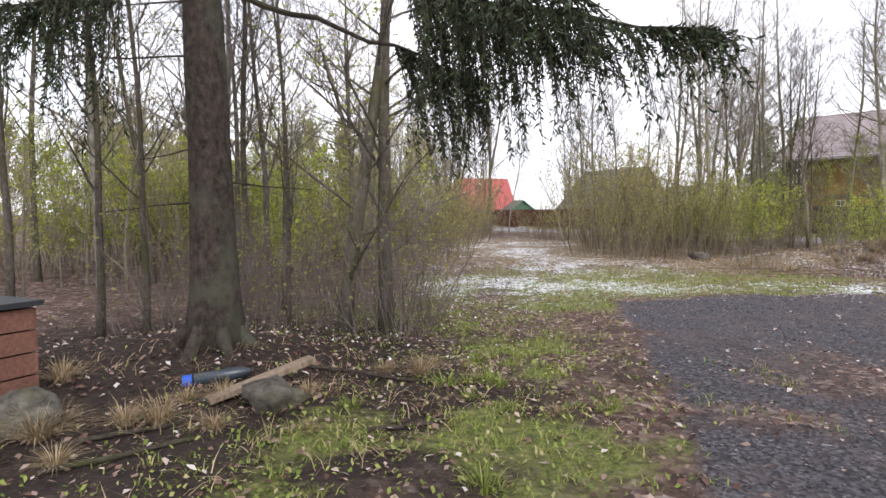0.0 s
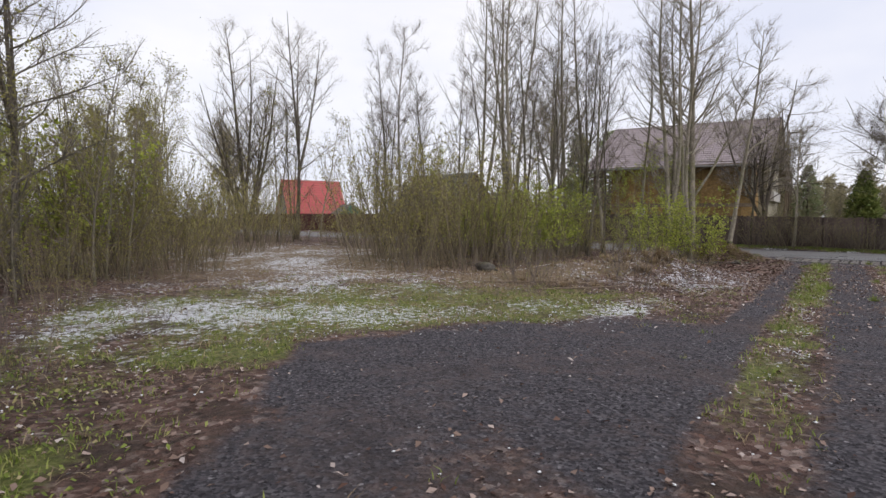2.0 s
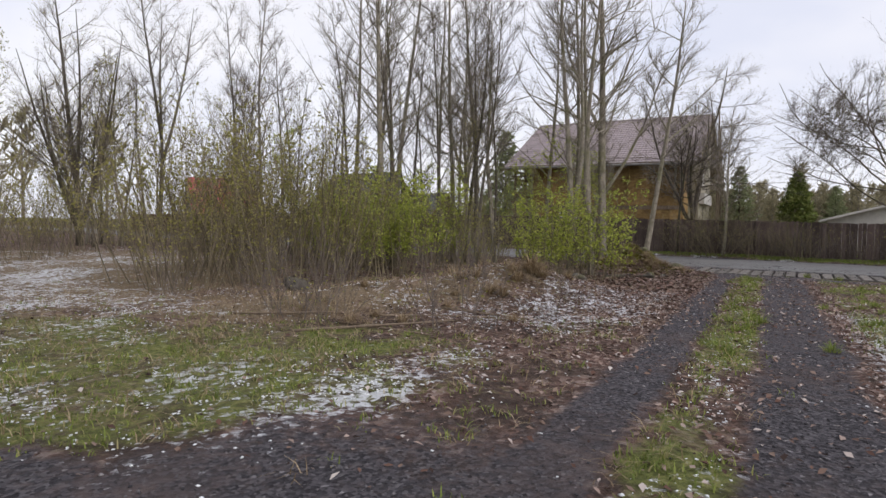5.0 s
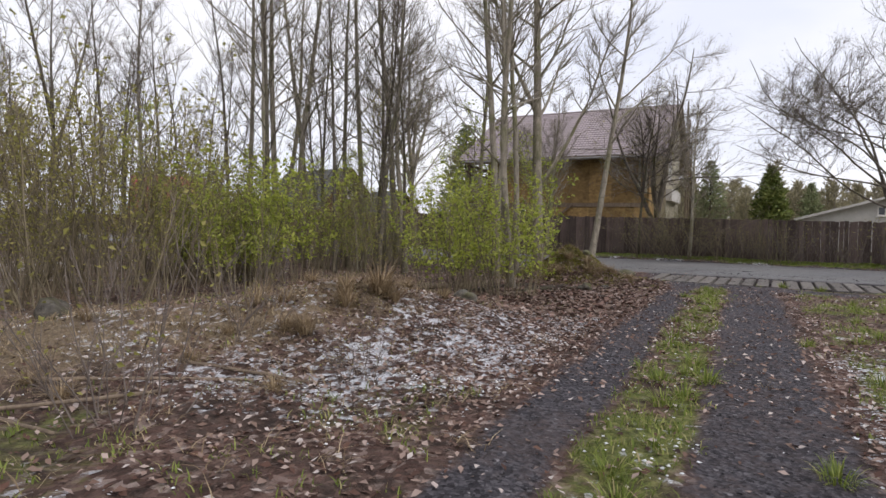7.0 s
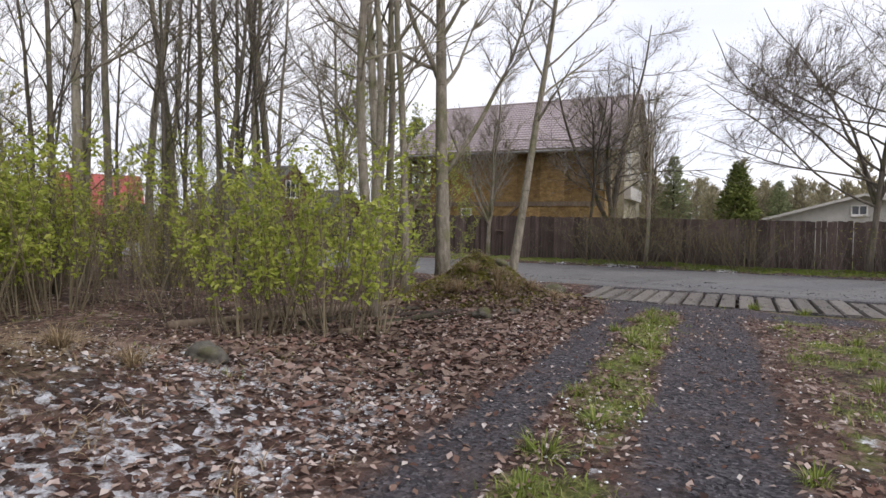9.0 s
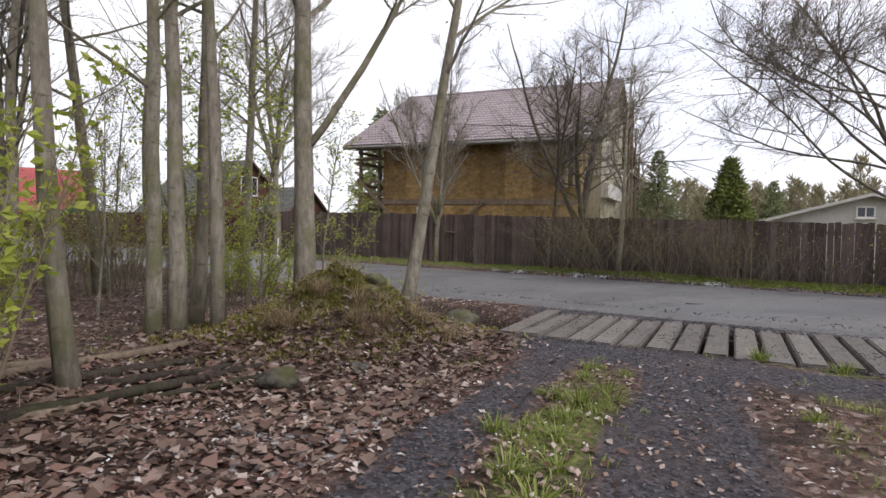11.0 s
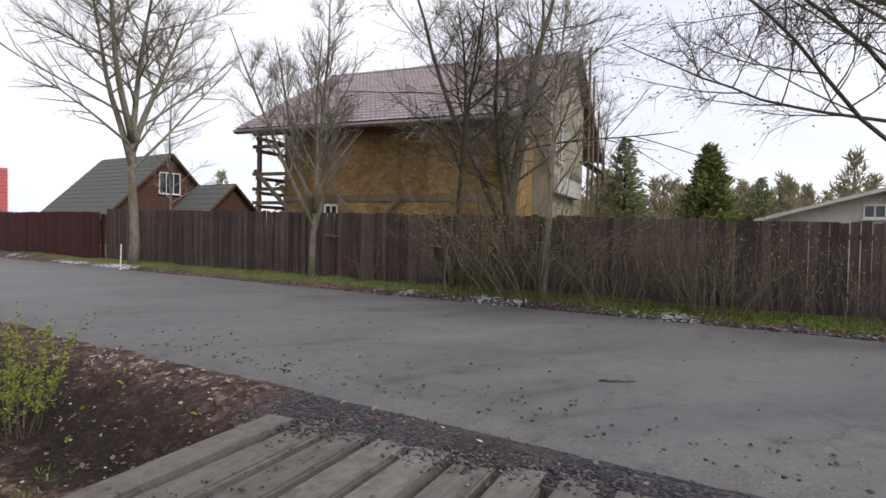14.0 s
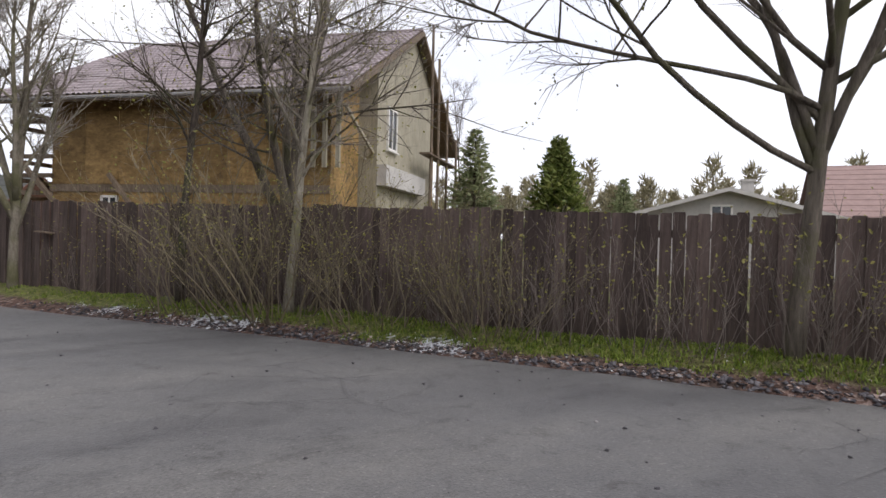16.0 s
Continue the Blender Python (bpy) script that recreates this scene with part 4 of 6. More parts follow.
def gable_house(name, label, m, length, half, eave, ridge, wall, roof, over=0.4, win=(), trim=None):
    """A plain gabled house: x along the ridge, the gable at x = length, front at y = 0."""
    top = thing(name, label, "house" if "house" in name else "shed", m)
    k = (ridge - eave) / half
    b = Build()
    pr = [(0, 0), (2 * half, 0), (2 * half, eave), (half, ridge - 0.02), (0, eave)]
    b.v += [(0, y, z) for y, z in pr] + [(length, y, z) for y, z in pr]
    b.f += [(4, 3, 2, 1, 0), (5, 6, 7, 8, 9)] + [(i, (i + 1) % 5, 5 + (i + 1) % 5, 5 + i) for i in range(5)]
    part("wall", b, wall, top)
    for back in (False, True):
        n = max(4, int((half + over) * math.hypot(1, k) / 0.45))
        ys = np.linspace(-over, half, n + 1)
        for i in range(n):
            y0, y1 = float(ys[i]), float(ys[i + 1]) + 0.02
            z0, z1 = eave + y0 * k + 0.05, eave + y1 * k + 0.03
            pts = [(y0, z0), (y1, z1), (y1, z1 + 0.035), (y0, z0 + 0.045)]
            if back:
                pts = [(2 * half - y, z) for y, z in pts][::-1]
            b, base = Build(), 0
            b.v += [(-over, y, z) for y, z in pts] + [(length + over, y, z) for y, z in pts]
            b.f += [tuple(base + j for j in q) for q in ((3, 2, 1, 0), (4, 5, 6, 7), (0, 1, 5, 4), (1, 2, 6, 5), (2, 3, 7, 6), (3, 0, 4, 7))]
            part("roof_course", b, roof, top)
        b = Build()
        x = length + over
        ya, yb = (-over, half) if not back else (2 * half + over, half)
        b.tube([(x, ya, eave - over * k), (x, yb, ridge)], [0.09, 0.09], 4, start=0.785)
        part("barge_board", b, trim or wall, top)
    for x, y, z, w, h, facing, bars in win:
        window_part(top, x, y, z, w, h, facing, bars)
    return top


build_house()
gable_house("brick_house", "small brown clapboard house with a grey-green roof and white window", pose(17.9, 71.5, 0, 0, 0, ROAD_ANGLE) @ Matrix.Translation((-0.6, -4.4, 0)),
            8.8, 4.6, 1.9, 6.4, M_BROWNW, M_ROOF_GREEN, 0.35, ((8.83, 4.6, 4.4, 1.6, 1.5, 90, 2),), M_BROWNW)
gable_house("outhouse", "low dark shed with a grey roof beside a bigger house", pose(22.5, 62.0, 0, 0, 0, ROAD_ANGLE), 3.5, 2.2, 2.1, 4.2, M_BROWNW, M_ROOF_GREEN, 0.3)
gable_house("red_roofed_house", "distant house with a steep bright red metal roof", pose(3.1, 77.1, 0, 0, 0, 12), 7.0, 4.5, 1.6, 6.2, M_SHEDWALL, M_ROOF_RED, 0.3, ((7.03, 4.5, 3.4, 1.2, 1.1, 90, 1),), M_WHITE)
gable_house("green_porch_shed", "small shed with a green gable near a red-roofed house", pose(7.8, 74.0, 0, 0, 0, -70), 2.6, 1.5, 1.9, 3.0, M_GREEN, M_ROOF_GREEN, 0.2)
gable_house("pale_shed", "low pale plastered shed with a grey slate roof and small window", pose(50.4, 40.2, 0, 0, 0, -143), 7.5, 4.2, 2.1, 3.3, M_PLASTER, M_ROOF_GREY, 0.45, ((7.53, 4.0, 2.5, 0.75, 0.55, 90, 1),), M_PLASTER)
shed_chimney = Build()
shed_chimney.box(-0.2, -0.2, 2.9, 0.2, 0.2, 3.72)
shed_chimney.box(-0.25, -0.25, 3.72, 0.25, 0.25, 3.8)
ob = part("chimney", shed_chimney, M_PLASTER, bpy.data.objects["pale_shed"], "pale rendered chimney")
ob.matrix_basis = pose(6.2, 5.0, 0)
gable_house("tiled_house", "grey house with a pinkish tiled roof behind the fence", pose(52.9, 31.2, 0, 0, 0, -58), 9.0, 4.0, 2.6, 5.0, M_SHEDWALL, M_ROOF_PINK, 0.6, ((2.0, -0.03, 1.6, 1.0, 1.1, 0, 1),))


# ---- trees ----
def rot_off(d, angle, az):
    """The direction d turned by angle away from itself, round it by az."""
    d = d.normalized()
    s = d.cross(Vector((0, 0, 1)))
    if s.length < 1e-3:
        s = Vector((1, 0, 0))
    s.normalize()
    t = d.cross(s)
    return (d * math.cos(angle) + (s * math.cos(az) + t * math.sin(az)) * math.sin(angle)).normalized()


def stem_line(rng, p, d, length, segs, wob, up):
    pts = [Vector(p)]
    d = d.normalized()
    for _ in range(segs):
        d = (d + Vector((rng.uniform(-wob, wob), rng.uniform(-wob, wob), rng.uniform(-wob, wob) * 0.6 + up))).normalized()
        pts.append(pts[-1] + d * (length / segs))
    return pts


def at_line(pts, t):
    f = t * (len(pts) - 1)
    i = min(int(f), len(pts) - 2)
    return pts[i].lerp(pts[i + 1], f - i), (pts[i + 1] - pts[i]).normalized()


def dress(rng, twigs, leaves, pts, n, length, r, leafy, leaf_size, spread=1.0, t0=0.15, up=0.1):
    for _ in range(n):
        t = rng.uniform(t0, 1.0)
        p, d = at_line(pts, t)
        e = rot_off(d, rng.uniform(0.35, spread), rng.uniform(0, 6.283))
        L = length * rng.uniform(0.5, 1.15) * (1.1 - 0.5 * t)
        e.z += up
        tip = p + e * L
        twigs.twig(p, None, tip, r)
        if leafy:
            for _k in range(leafy if leafy >= 1 else (1 if rng.random() < leafy else 0)):
                a = p.lerp(tip, rng.uniform(0.35, 1.0)) if leafy > 1 else tip
                leaves.leaf(a, Vector((rng.uniform(-1, 1), rng.uniform(-1, 1), rng.uniform(-0.6, 0.7))), Vector((rng.uniform(-1, 1), rng.uniform(-1, 1), rng.uniform(-1, 1))), leaf_size * rng.uniform(0.6, 1.3))


def make_tree(name, label, category, seed, h, r, bark, twig_mat, leaf_mat, lean=(0, 0), start=0.3, limbs=20, limb_len=0.3, angle=0.75,
              up=0.16, subs=6, twigs_n=5, twig_len=0.55, leafy=0.3, leaf_size=0.05, wob=0.05, forks=1, fork_at=0.3, twig_r=0.0045, group="", sink=0.25, limb_r=0.42, extra=()):
    rng = random.Random(seed)
    T, B, W, L = Build(), Build(), Build(), Build()
    stems = []
    for k in range(forks):
        if k == 0:
            d = Vector((lean[0], lean[1], 1))
            pts = stem_line(rng, (0, 0, -sink), d, h + sink, 12, wob, 0.02)
            rad = [r * (1.28 if i == 0 else 1.06 if i == 1 else 1.0) * (1 - 0.93 * (i / 12) ** 1.1) + 0.006 for i in range(13)]
        else:
            p, d = at_line(stems[0][0], fork_at * rng.uniform(0.8, 1.3))
            d = rot_off(Vector((0, 0, 1)), rng.uniform(0.25, 0.5), k * 2.4 + rng.uniform(-.4, .4) + seed)
            hh = h * rng.uniform(0.55, 0.8)
            pts = stem_line(rng, p, d, hh, 9, wob * 1.3, 0.07)
            rad = [r * 0.72 * (1 - 0.93 * (i / 9) ** 1.0) + 0.006 for i in range(10)]
        T.tube(pts, rad, 10 if r > 0.09 else 7)
        stems.append((pts, rad, h if k == 0 else hh))
    for z, d, length, er in extra:
        p, _d = at_line(stems[0][0], (z + sink) / (h + sink))
        lp = stem_line(rng, p, Vector(d), length, 12, 0.13 if er > 0.05 else 0.21, 0.0)
        lr = [er * (1 - 0.9 * (j / 12)) + 0.004 for j in range(13)]
        T.tube(lp, lr, 8)
        stems.append((lp, lr, length * 0.8))
    for pts, rad, hh in stems:
        for i in range(limbs if pts is stems[0][0] else int(limbs * 0.7)):
            t = start + (0.985 - start) * ((i + rng.random()) / limbs) ** 0.85
            p, d = at_line(pts, t)
            rr = rad[min(int(t * (len(rad) - 1)), len(rad) - 1)]
            e = rot_off(Vector((d.x * 0.4, d.y * 0.4, 1)), angle * rng.uniform(0.7, 1.25), i * 2.399 + rng.uniform(-.5, .5))
            LL = hh * limb_len * (1.12 - t) ** 0.65 * rng.uniform(0.65, 1.2)
            lp = stem_line(rng, p, e, LL, 6, 0.15, up * 0.42)
            lr = max(0.007, rr * limb_r)
            B.tube(lp, [lr * (1 - 0.85 * j / 6) + 0.003 for j in range(7)], 5, False)
            for _ in range(subs):
                q, qd = at_line(lp, rng.uniform(0.18, 0.95))
                sp = stem_line(rng, q, rot_off(qd, rng.uniform(0.4, 0.85), rng.uniform(0, 6.283)), LL * rng.uniform(0.25, 0.5), 3, 0.18, up * 0.3)
                sr = max(0.005, lr * 0.45)
                B.tube(sp, [sr, sr * 0.8, sr * 0.6, 0.003], 3, False)
                dress(rng, W, L, sp, twigs_n, twig_len, twig_r, leafy, leaf_size)
            dress(rng, W, L, lp, twigs_n, twig_len * 1.1, twig_r * 1.1, leafy, leaf_size, t0=0.4)
    top = thing(name, label, category, None, group)
    part("trunk", T, bark, top, "", True)
    tagged(part("crown", B, bark if bark is not M_BIRCH else M_TWIG_GREY, top), kind="stuff")
    tagged(part("twig_spray", W, twig_mat, top), kind="stuff")
    if L.f:
        tagged(part("foliage", L, leaf_mat, top), kind="stuff")
    return top


def put_tree(top, x, y, turn=0.0, scale=1.0, z=None):
    top.matrix_basis = pose(x, y, ground_z(x, y) if z is None else z, 0, 0, turn) @ Matrix.Diagonal((scale, scale, scale, 1))
    return top


def put_copy(top, x, y, turn, scale, tall=1.0):
    m = pose(x, y, ground_z(x, y), 0, 0, turn) @ Matrix.Diagonal((scale, scale, scale * tall, 1))
    made = copy_thing(top, m)
    made.matrix_basis = m
    return made


def make_shrub(name, label, seed, stems, h, spread, base_r, stem_mat, leaf_mat, leafy, leaf_size, twigs_n=6, twig_len=0.3, stem_r=0.009, twig_r=0.0035, bend=0.05, group=""):
    rng = random.Random(seed)
    S, W, L = Build(), Build(), Build()
    for i in range(stems):
        a, q = rng.uniform(0, 6.283), base_r * math.sqrt(rng.random())
        d = Vector((math.cos(a) * spread * rng.uniform(0.2, 1), math.sin(a) * spread * rng.uniform(0.2, 1), 1))
        hh = h * rng.uniform(0.55, 1.1)
        pts = stem_line(rng, (math.cos(a) * q, math.sin(a) * q, -0.12), d, hh, 5, bend, 0.03)
        rr = stem_r * rng.uniform(0.6, 1.5)
        S.tube(pts, [rr * (1 - 0.8 * j / 5) for j in range(6)], 4, False)
        dress(rng, W, L, pts, twigs_n, twig_len, twig_r, leafy, leaf_size, 0.7, 0.25)
    top = thing(name, label, "shrub", None, group)
    tagged(part("stem_clump", S, stem_mat, top), kind="stuff")
    tagged(part("twig_spray", W, stem_mat, top), kind="stuff")
    if L.f:
        tagged(part("foliage", L, leaf_mat, top), kind="stuff")
    return top


def make_conifer(name, label, seed, h, width, mat, whorls=16, per=7, sprays=10, droop=0.25, bare=0.08, group="", size=0.22):
    """A conifer whose branches carry fans of small needle shoots."""
    rng = random.Random(seed)
    T, B, N = Build(), Build(), Build()
    T.tube([(0, 0, -0.3), (0, 0, h * 0.5), (0, 0, h)], [0.016 * h, 0.01 * h, 0.01], 6)
    for w in range(whorls):
        t = bare + (1 - bare) * (w / whorls) ** 0.92
        L = width * (1 - t) ** 0.85 + 0.10
        for k in range(per):
            a = k * 6.283 / per + w * 0.7 + rng.uniform(-.3, .3)
            d = Vector((math.cos(a), math.sin(a), -droop + 0.55 * t))
            z = h * t + rng.uniform(-.5, .5) * h / whorls
            l2 = L * rng.uniform(0.7, 1.15)
            pts = [Vector((0, 0, z)), Vector((0, 0, z)) + d * l2 * 0.55, Vector((0, 0, z)) + d * l2 + Vector((0, 0, 0.10 * l2))]
            B.tube(pts, [0.018, 0.012, 0.004], 3, False)
            for _ in range(max(3, int(sprays * (0.4 + L / width)))):
                u = rng.uniform(0.12, 1.0)
                p, e = at_line(pts, u)
                side = Vector((-math.sin(a), math.cos(a), 0)) * rng.choice((-1, 1))
                N.leaf(p + Vector((0, 0, rng.uniform(-.05, .05))), e * rng.uniform(0.3, 1) + side * rng.uniform(0.2, 1) + Vector((0, 0, rng.uniform(-.7, .35))), Vector((rng.uniform(-1, 1), rng.uniform(-1, 1), rng.uniform(-1, 1))), size * rng.uniform(0.6, 1.4) * (0.6 + 0.4 * L / width), 0.42)
    top = thing(name, label, "conifer", None, group)
    part("trunk", T, M_DARK_BARK, top)
    tagged(part("crown", B, M_DARK_BARK, top), kind="stuff")
    tagged(part("needle_mass", N, mat, top), kind="stuff")
    return top


def build_near_spruce():
    """The big spruce at the start, with hanging needle boughs."""
    rng = random.Random(8)
    T, B, N = Build(), Build(), Build()
    pts = [Vector((0.03 * math.sin(i * 0.8) - 0.006 * i, 0.02 * math.cos(i * 1.3), -0.3 + i * 0.7)) for i in range(20)]
    T.tube(pts, [0.33, 0.225, 0.195] + [0.185 * (1 - 0.045 * i) * rng.uniform(0.96, 1.04) for i in range(17)], 20)
    for k in range(7):
        a = k * 0.9
        T.tube([(math.cos(a) * 0.13, math.sin(a) * 0.13, 0.22), (math.cos(a) * 0.31, math.sin(a) * 0.31, 0.0), (math.cos(a) * 0.55, math.sin(a) * 0.55, -0.2)], [0.08, 0.065, 0.03], 6)
    # height at the trunk, elbow, tip, first dressed part, shoots a metre
    boughs = [(3.7, (2.0, -0.35, 2.88), (3.75, -1.72, 2.28), 0.46, 44), (3.8, (1.7, -0.2, 3.05), (3.2, -1.0, 2.4), 0.55, 30), (3.8, (1.6, -0.7, 3.05), (3.0, -1.75, 2.45), 0.6, 28), (3.2, (1.3, 0.0, 2.8), (2.35, -0.45, 2.3), 0.7, 30),
              (3.8, (-0.4, -0.6, 3.1), (-0.85, -1.25, 2.6), 0.45, 34), (3.9, (-0.7, -0.3, 3.2), (-1.3, -0.55, 2.75), 0.45, 30)]
    # upper boughs out of view, added to shade the ground round the trunk
    for k in range(22):
        a, z, q = k * 2.399, 6.0 + k * 0.2, 2.7 - k * 0.05
        boughs.append((z + 0.5, (math.cos(a) * q * 0.5, math.sin(a) * q * 0.5, z + 0.35), (math.cos(a) * q, math.sin(a) * q, z - 0.1), 0.2, 10))
    for z, elbow, tip, u0, rate in boughs:
        p0, p1, p2 = Vector((0, 0, z)), Vector(elbow), Vector(tip)
        bp = [p0.lerp(p1, k / 10).lerp(p1.lerp(p2, k / 10), k / 10) + Vector((0, 0, 0.03 * math.sin(k * 1.9))) for k in range(11)]
        L, a = (p2 - p0).length, math.atan2(p2.y, p2.x)
        B.tube(bp, [0.03 * (1 - 0.85 * i / 10) + 0.004 for i in range(11)], 6, False)
        for j in range(int(L * rate)):
            u = u0 + (1 - u0) * rng.random() ** 0.9
            p, e = at_line(bp, u)
            side = Vector((-math.sin(a), math.cos(a), 0)) * rng.choice((-1, 1))
            hang = rng.uniform(0.15, 1.0) ** 1.2 * (2.75 - 2.4 * u)
            sp = [p, p + side * 0.12 * rng.uniform(0.2, 1.4) + e * 0.14 + Vector((0, 0, -hang * 0.35)), p + side * rng.uniform(0.02, 0.3) + e * rng.uniform(0.1, 0.3) + Vector((0, 0, -hang))]
            B.tube(sp, [0.006, 0.005, 0.002], 3, False)
            for _ in range(int((20 + 45 * hang) * (1.0 if z < 4.5 else 0.4))):
                q, qd = at_line(sp, rng.random())
                nd = rot_off(qd, rng.uniform(0.5, 1.05), rng.uniform(0, 6.283))
                N.leaf(q, nd, Vector((rng.uniform(-1, 1), rng.uniform(-1, 1), rng.uniform(-1, 1))), rng.uniform(0.04, 0.07) * (1.0 if z < 4.5 else 2.2), 0.24, 0.0)
    for k in range(26):      # short dead snags on the bare trunk
        a, z = rng.uniform(0, 6.283), rng.uniform(1.2, 5.5)
        d = Vector((math.cos(a), math.sin(a), rng.uniform(-0.4, 0.1)))
        B.tube(stem_line(rng, (0, 0, z), d, rng.uniform(0.3, 1.3), 4, 0.15, 0.0), [0.011, 0.009, 0.007, 0.004, 0.002], 4, False)
    top = thing("spruce_tree", "big old spruce with dark trunk and drooping needle boughs", "spruce tree")
    part("trunk", T, M_SPRUCE_BARK, top, "rough dark scaly trunk", True)
    tagged(part("bough_frame", B, M_DARK_BARK, top), kind="stuff")
    tagged(part("needle_mass", N, M_NEEDLE, top), kind="stuff")
    return top


put_tree(build_near_spruce(), -0.45, 5.3, 0, 1.0)

GREY = "tall bare grey-barked alder with thin spring twigs"
alder = [make_tree("alder_tree", GREY, "tree", 100 + i, 10.5 + (i % 3) * 1.2, 0.082 + 0.014 * (i % 2), M_ALDER, M_TWIG_GREY, M_BUD, (0.03 * (i - 2), 0.02 * (2 - i)), 0.30, 22, 0.30, 0.95, 0.17, 5, 8, 0.5, 0.4, 0.035, twig_r=0.0036, wob=0.06, limb_r=0.3, group="roadside alders") for i in range(4)]
poplar = [make_tree("aspen_tree", "slender bare aspen with upright thin branches", "tree", 140 + i, 9.0, 0.06, M_SAPLING, M_TWIG, M_BUD, (0.02, 0.0), 0.24, 20, 0.28, 0.8, 0.22, 5, 8, 0.5, 0.4, 0.04, twig_r=0.004, limb_r=0.32, group="young aspens") for i in range(3)]
birch = make_tree("birch_tree", "young birch with pale banded bark and bare twigs", "tree", 160, 9.0, 0.07, M_BIRCH, M_TWIG, M_BUD, (0.03, 0.02), 0.25, 24, 0.29, 0.9, 0.10, 5, 9, 0.5, 0.5, 0.04, group="birches")
budding = [make_tree("young_tree", "thin young tree with first yellow-green leaves", "tree", 170 + i, 6.0, 0.035, M_ALDER, M_OSIER, M_SPRING, (0.03, 0.0), 0.12, 18, 0.34, 0.95, 0.12, 4, 7, 0.42, 2, 0.085, wob=0.08, group="thicket saplings") for i in range(2)]
olive = [make_tree("thicket_tree", "spindly thicket tree with olive-brown budding twigs", "tree", 180 + i, 7.0, 0.04, M_ALDER, M_OSIER, M_OLIVE, (0.02, 0.02), 0.10, 18, 0.32, 0.8, 0.18, 4, 7, 0.45, 1, 0.08, wob=0.07, group="thicket saplings") for i in range(2)]

# trees that stand by themselves
put_tree(make_tree("alder_tree", "big forked grey alder with a long slanting limb", "tree", 201, 12.5, 0.15, M_ALDER, M_TWIG_GREY, M_BUD, (0.0, 0.0), 0.32, 26, 0.30, 0.95, 0.10, 6, 9, 0.5, 0.3, 0.045, wob=0.02, extra=((2.3, (0.60, -0.27, 0.80), 6.0, 0.055), (4.2, (-0.4, 0.2, 1.0), 5.5, 0.06))), 19.47, 23.34, 0)
put_tree(make_tree("alder_tree", "leaning grey alder beside a mossy mound", "tree", 202, 9.0, 0.095, M_ALDER, M_TWIG_GREY, M_BUD, (0.15, -0.08), 0.4, 18, 0.30, 0.9, 0.10, 5, 9, 0.5, 0.3, 0.045, wob=0.03), 20.85, 23.1, 0)
for x, y, k, t, s in ((18.0, 22.9, 0, 150, 1.0),
                                    (13.0, 27.1, 2, 40, 1.1), (13.65, 27.8, 1, 110, 1.05), (16.5, 26.8, 3, 260, 1.05), (14.9, 26.1, 0, 330, 0.95), (15.3, 26.05, 2, 60, 1.0),
                                    (12.6, 25.4, 1, 190, 1.1), (13.5, 33.0, 3, 10, 1.1), (17.2, 30.5, 0, 75, 1.0), (12.2, 28.6, 2, 222, 1.0), (18.9, 26.2, 1, 15, 0.85),
                                    (15.9, 23.8, 3, 133, 0.8), (14.2, 30.2, 1, 270, 1.1)):
    put_copy(alder[k], x, y, t, s)
for k, (x, y, t, s) in enumerate(((17.1, 20.1, 20, 0.95), (17.8, 22.45, 200, 1.0), (18.25, 22.2, 80, 0.9), (17.56, 22.1, 300, 0.85))):
    put_tree(alder[k], x, y, t, s)
put_tree(birch, -5.2, 11.5, 90, 1.1)
put_tree(make_tree("young_tree", "crooked lichen-spotted young tree beside the spruce", "tree", 161, 8.0, 0.085, M_SAPLING, M_TWIG, M_SPRING, (0.10, 0.0), 0.10, 30, 0.24, 1.05, 0.06, 5, 9, 0.4, 0.5, 0.05, wob=0.05, limb_r=0.24), 0.42, 6.9, 0)
put_tree(make_tree("young_tree", "straight dark young tree beside the spruce", "tree", 162, 8.5, 0.085, M_SAPLING, M_TWIG, M_SPRING, (0.035, 0.0), 0.12, 30, 0.22, 1.05, 0.06, 5, 9, 0.4, 0.5, 0.05, wob=0.04, limb_r=0.24), 0.95, 6.9, 0)
for x, y, t, s in ((-2.0, 9.8, 200, 0.9), (9.0, 31.0, 10, 1.15), (22.6, 47.0, 0, 0.9)):
    put_copy(birch, x, y, t, s)
put_tree(poplar[0], -1.7, 9.7, 0, 0.9)
put_tree(poplar[1], 8.1, 29.7, 0, 1.0)
put_tree(poplar[2], -1.0, 15.7, 70, 0.8)
rng = random.Random(77)
for k, (x, y, s) in enumerate(((-4.4, 12.0, 1.1), (-0.75, 8.6, 0.75), (-0.35, 7.4, 0.6), (-1.1, 9.2, 0.9), (-2.3, 11.0, 0.95), (-6.8, 12.0, 1.1), (-5.6, 9.6, 1.0),
                              (8.4, 36.0, 0.9), (10.9, 37.5, 1.0), (-3.6, 5.8, 0.9))):
    put_copy(alder[k % 4] if y > 38 else poplar[k % 3], x, y, rng.uniform(0, 360), s * rng.uniform(0.82, 0.98))
for _ in range(22):      # belt between the clearing and the lane
    x, y = rng.uniform(7.5, 17), rng.uniform(23.5, 35)
    s_, n_ = road_sn(x, y)
    if n_ < 29.5:
        put_copy(rng.choice(poplar), x, y, rng.uniform(0, 360), rng.uniform(0.7, 1.0))
for _ in range(30):      # thicket west of the clearing
    x, y = rng.uniform(-15, 0.6), rng.uniform(10.5, 33)
    if y - 12 > (x + 1) * -0.2 or x < -2:
        put_copy(rng.choice(olive), x, y, rng.uniform(0, 360), rng.uniform(0.45, 0.75))
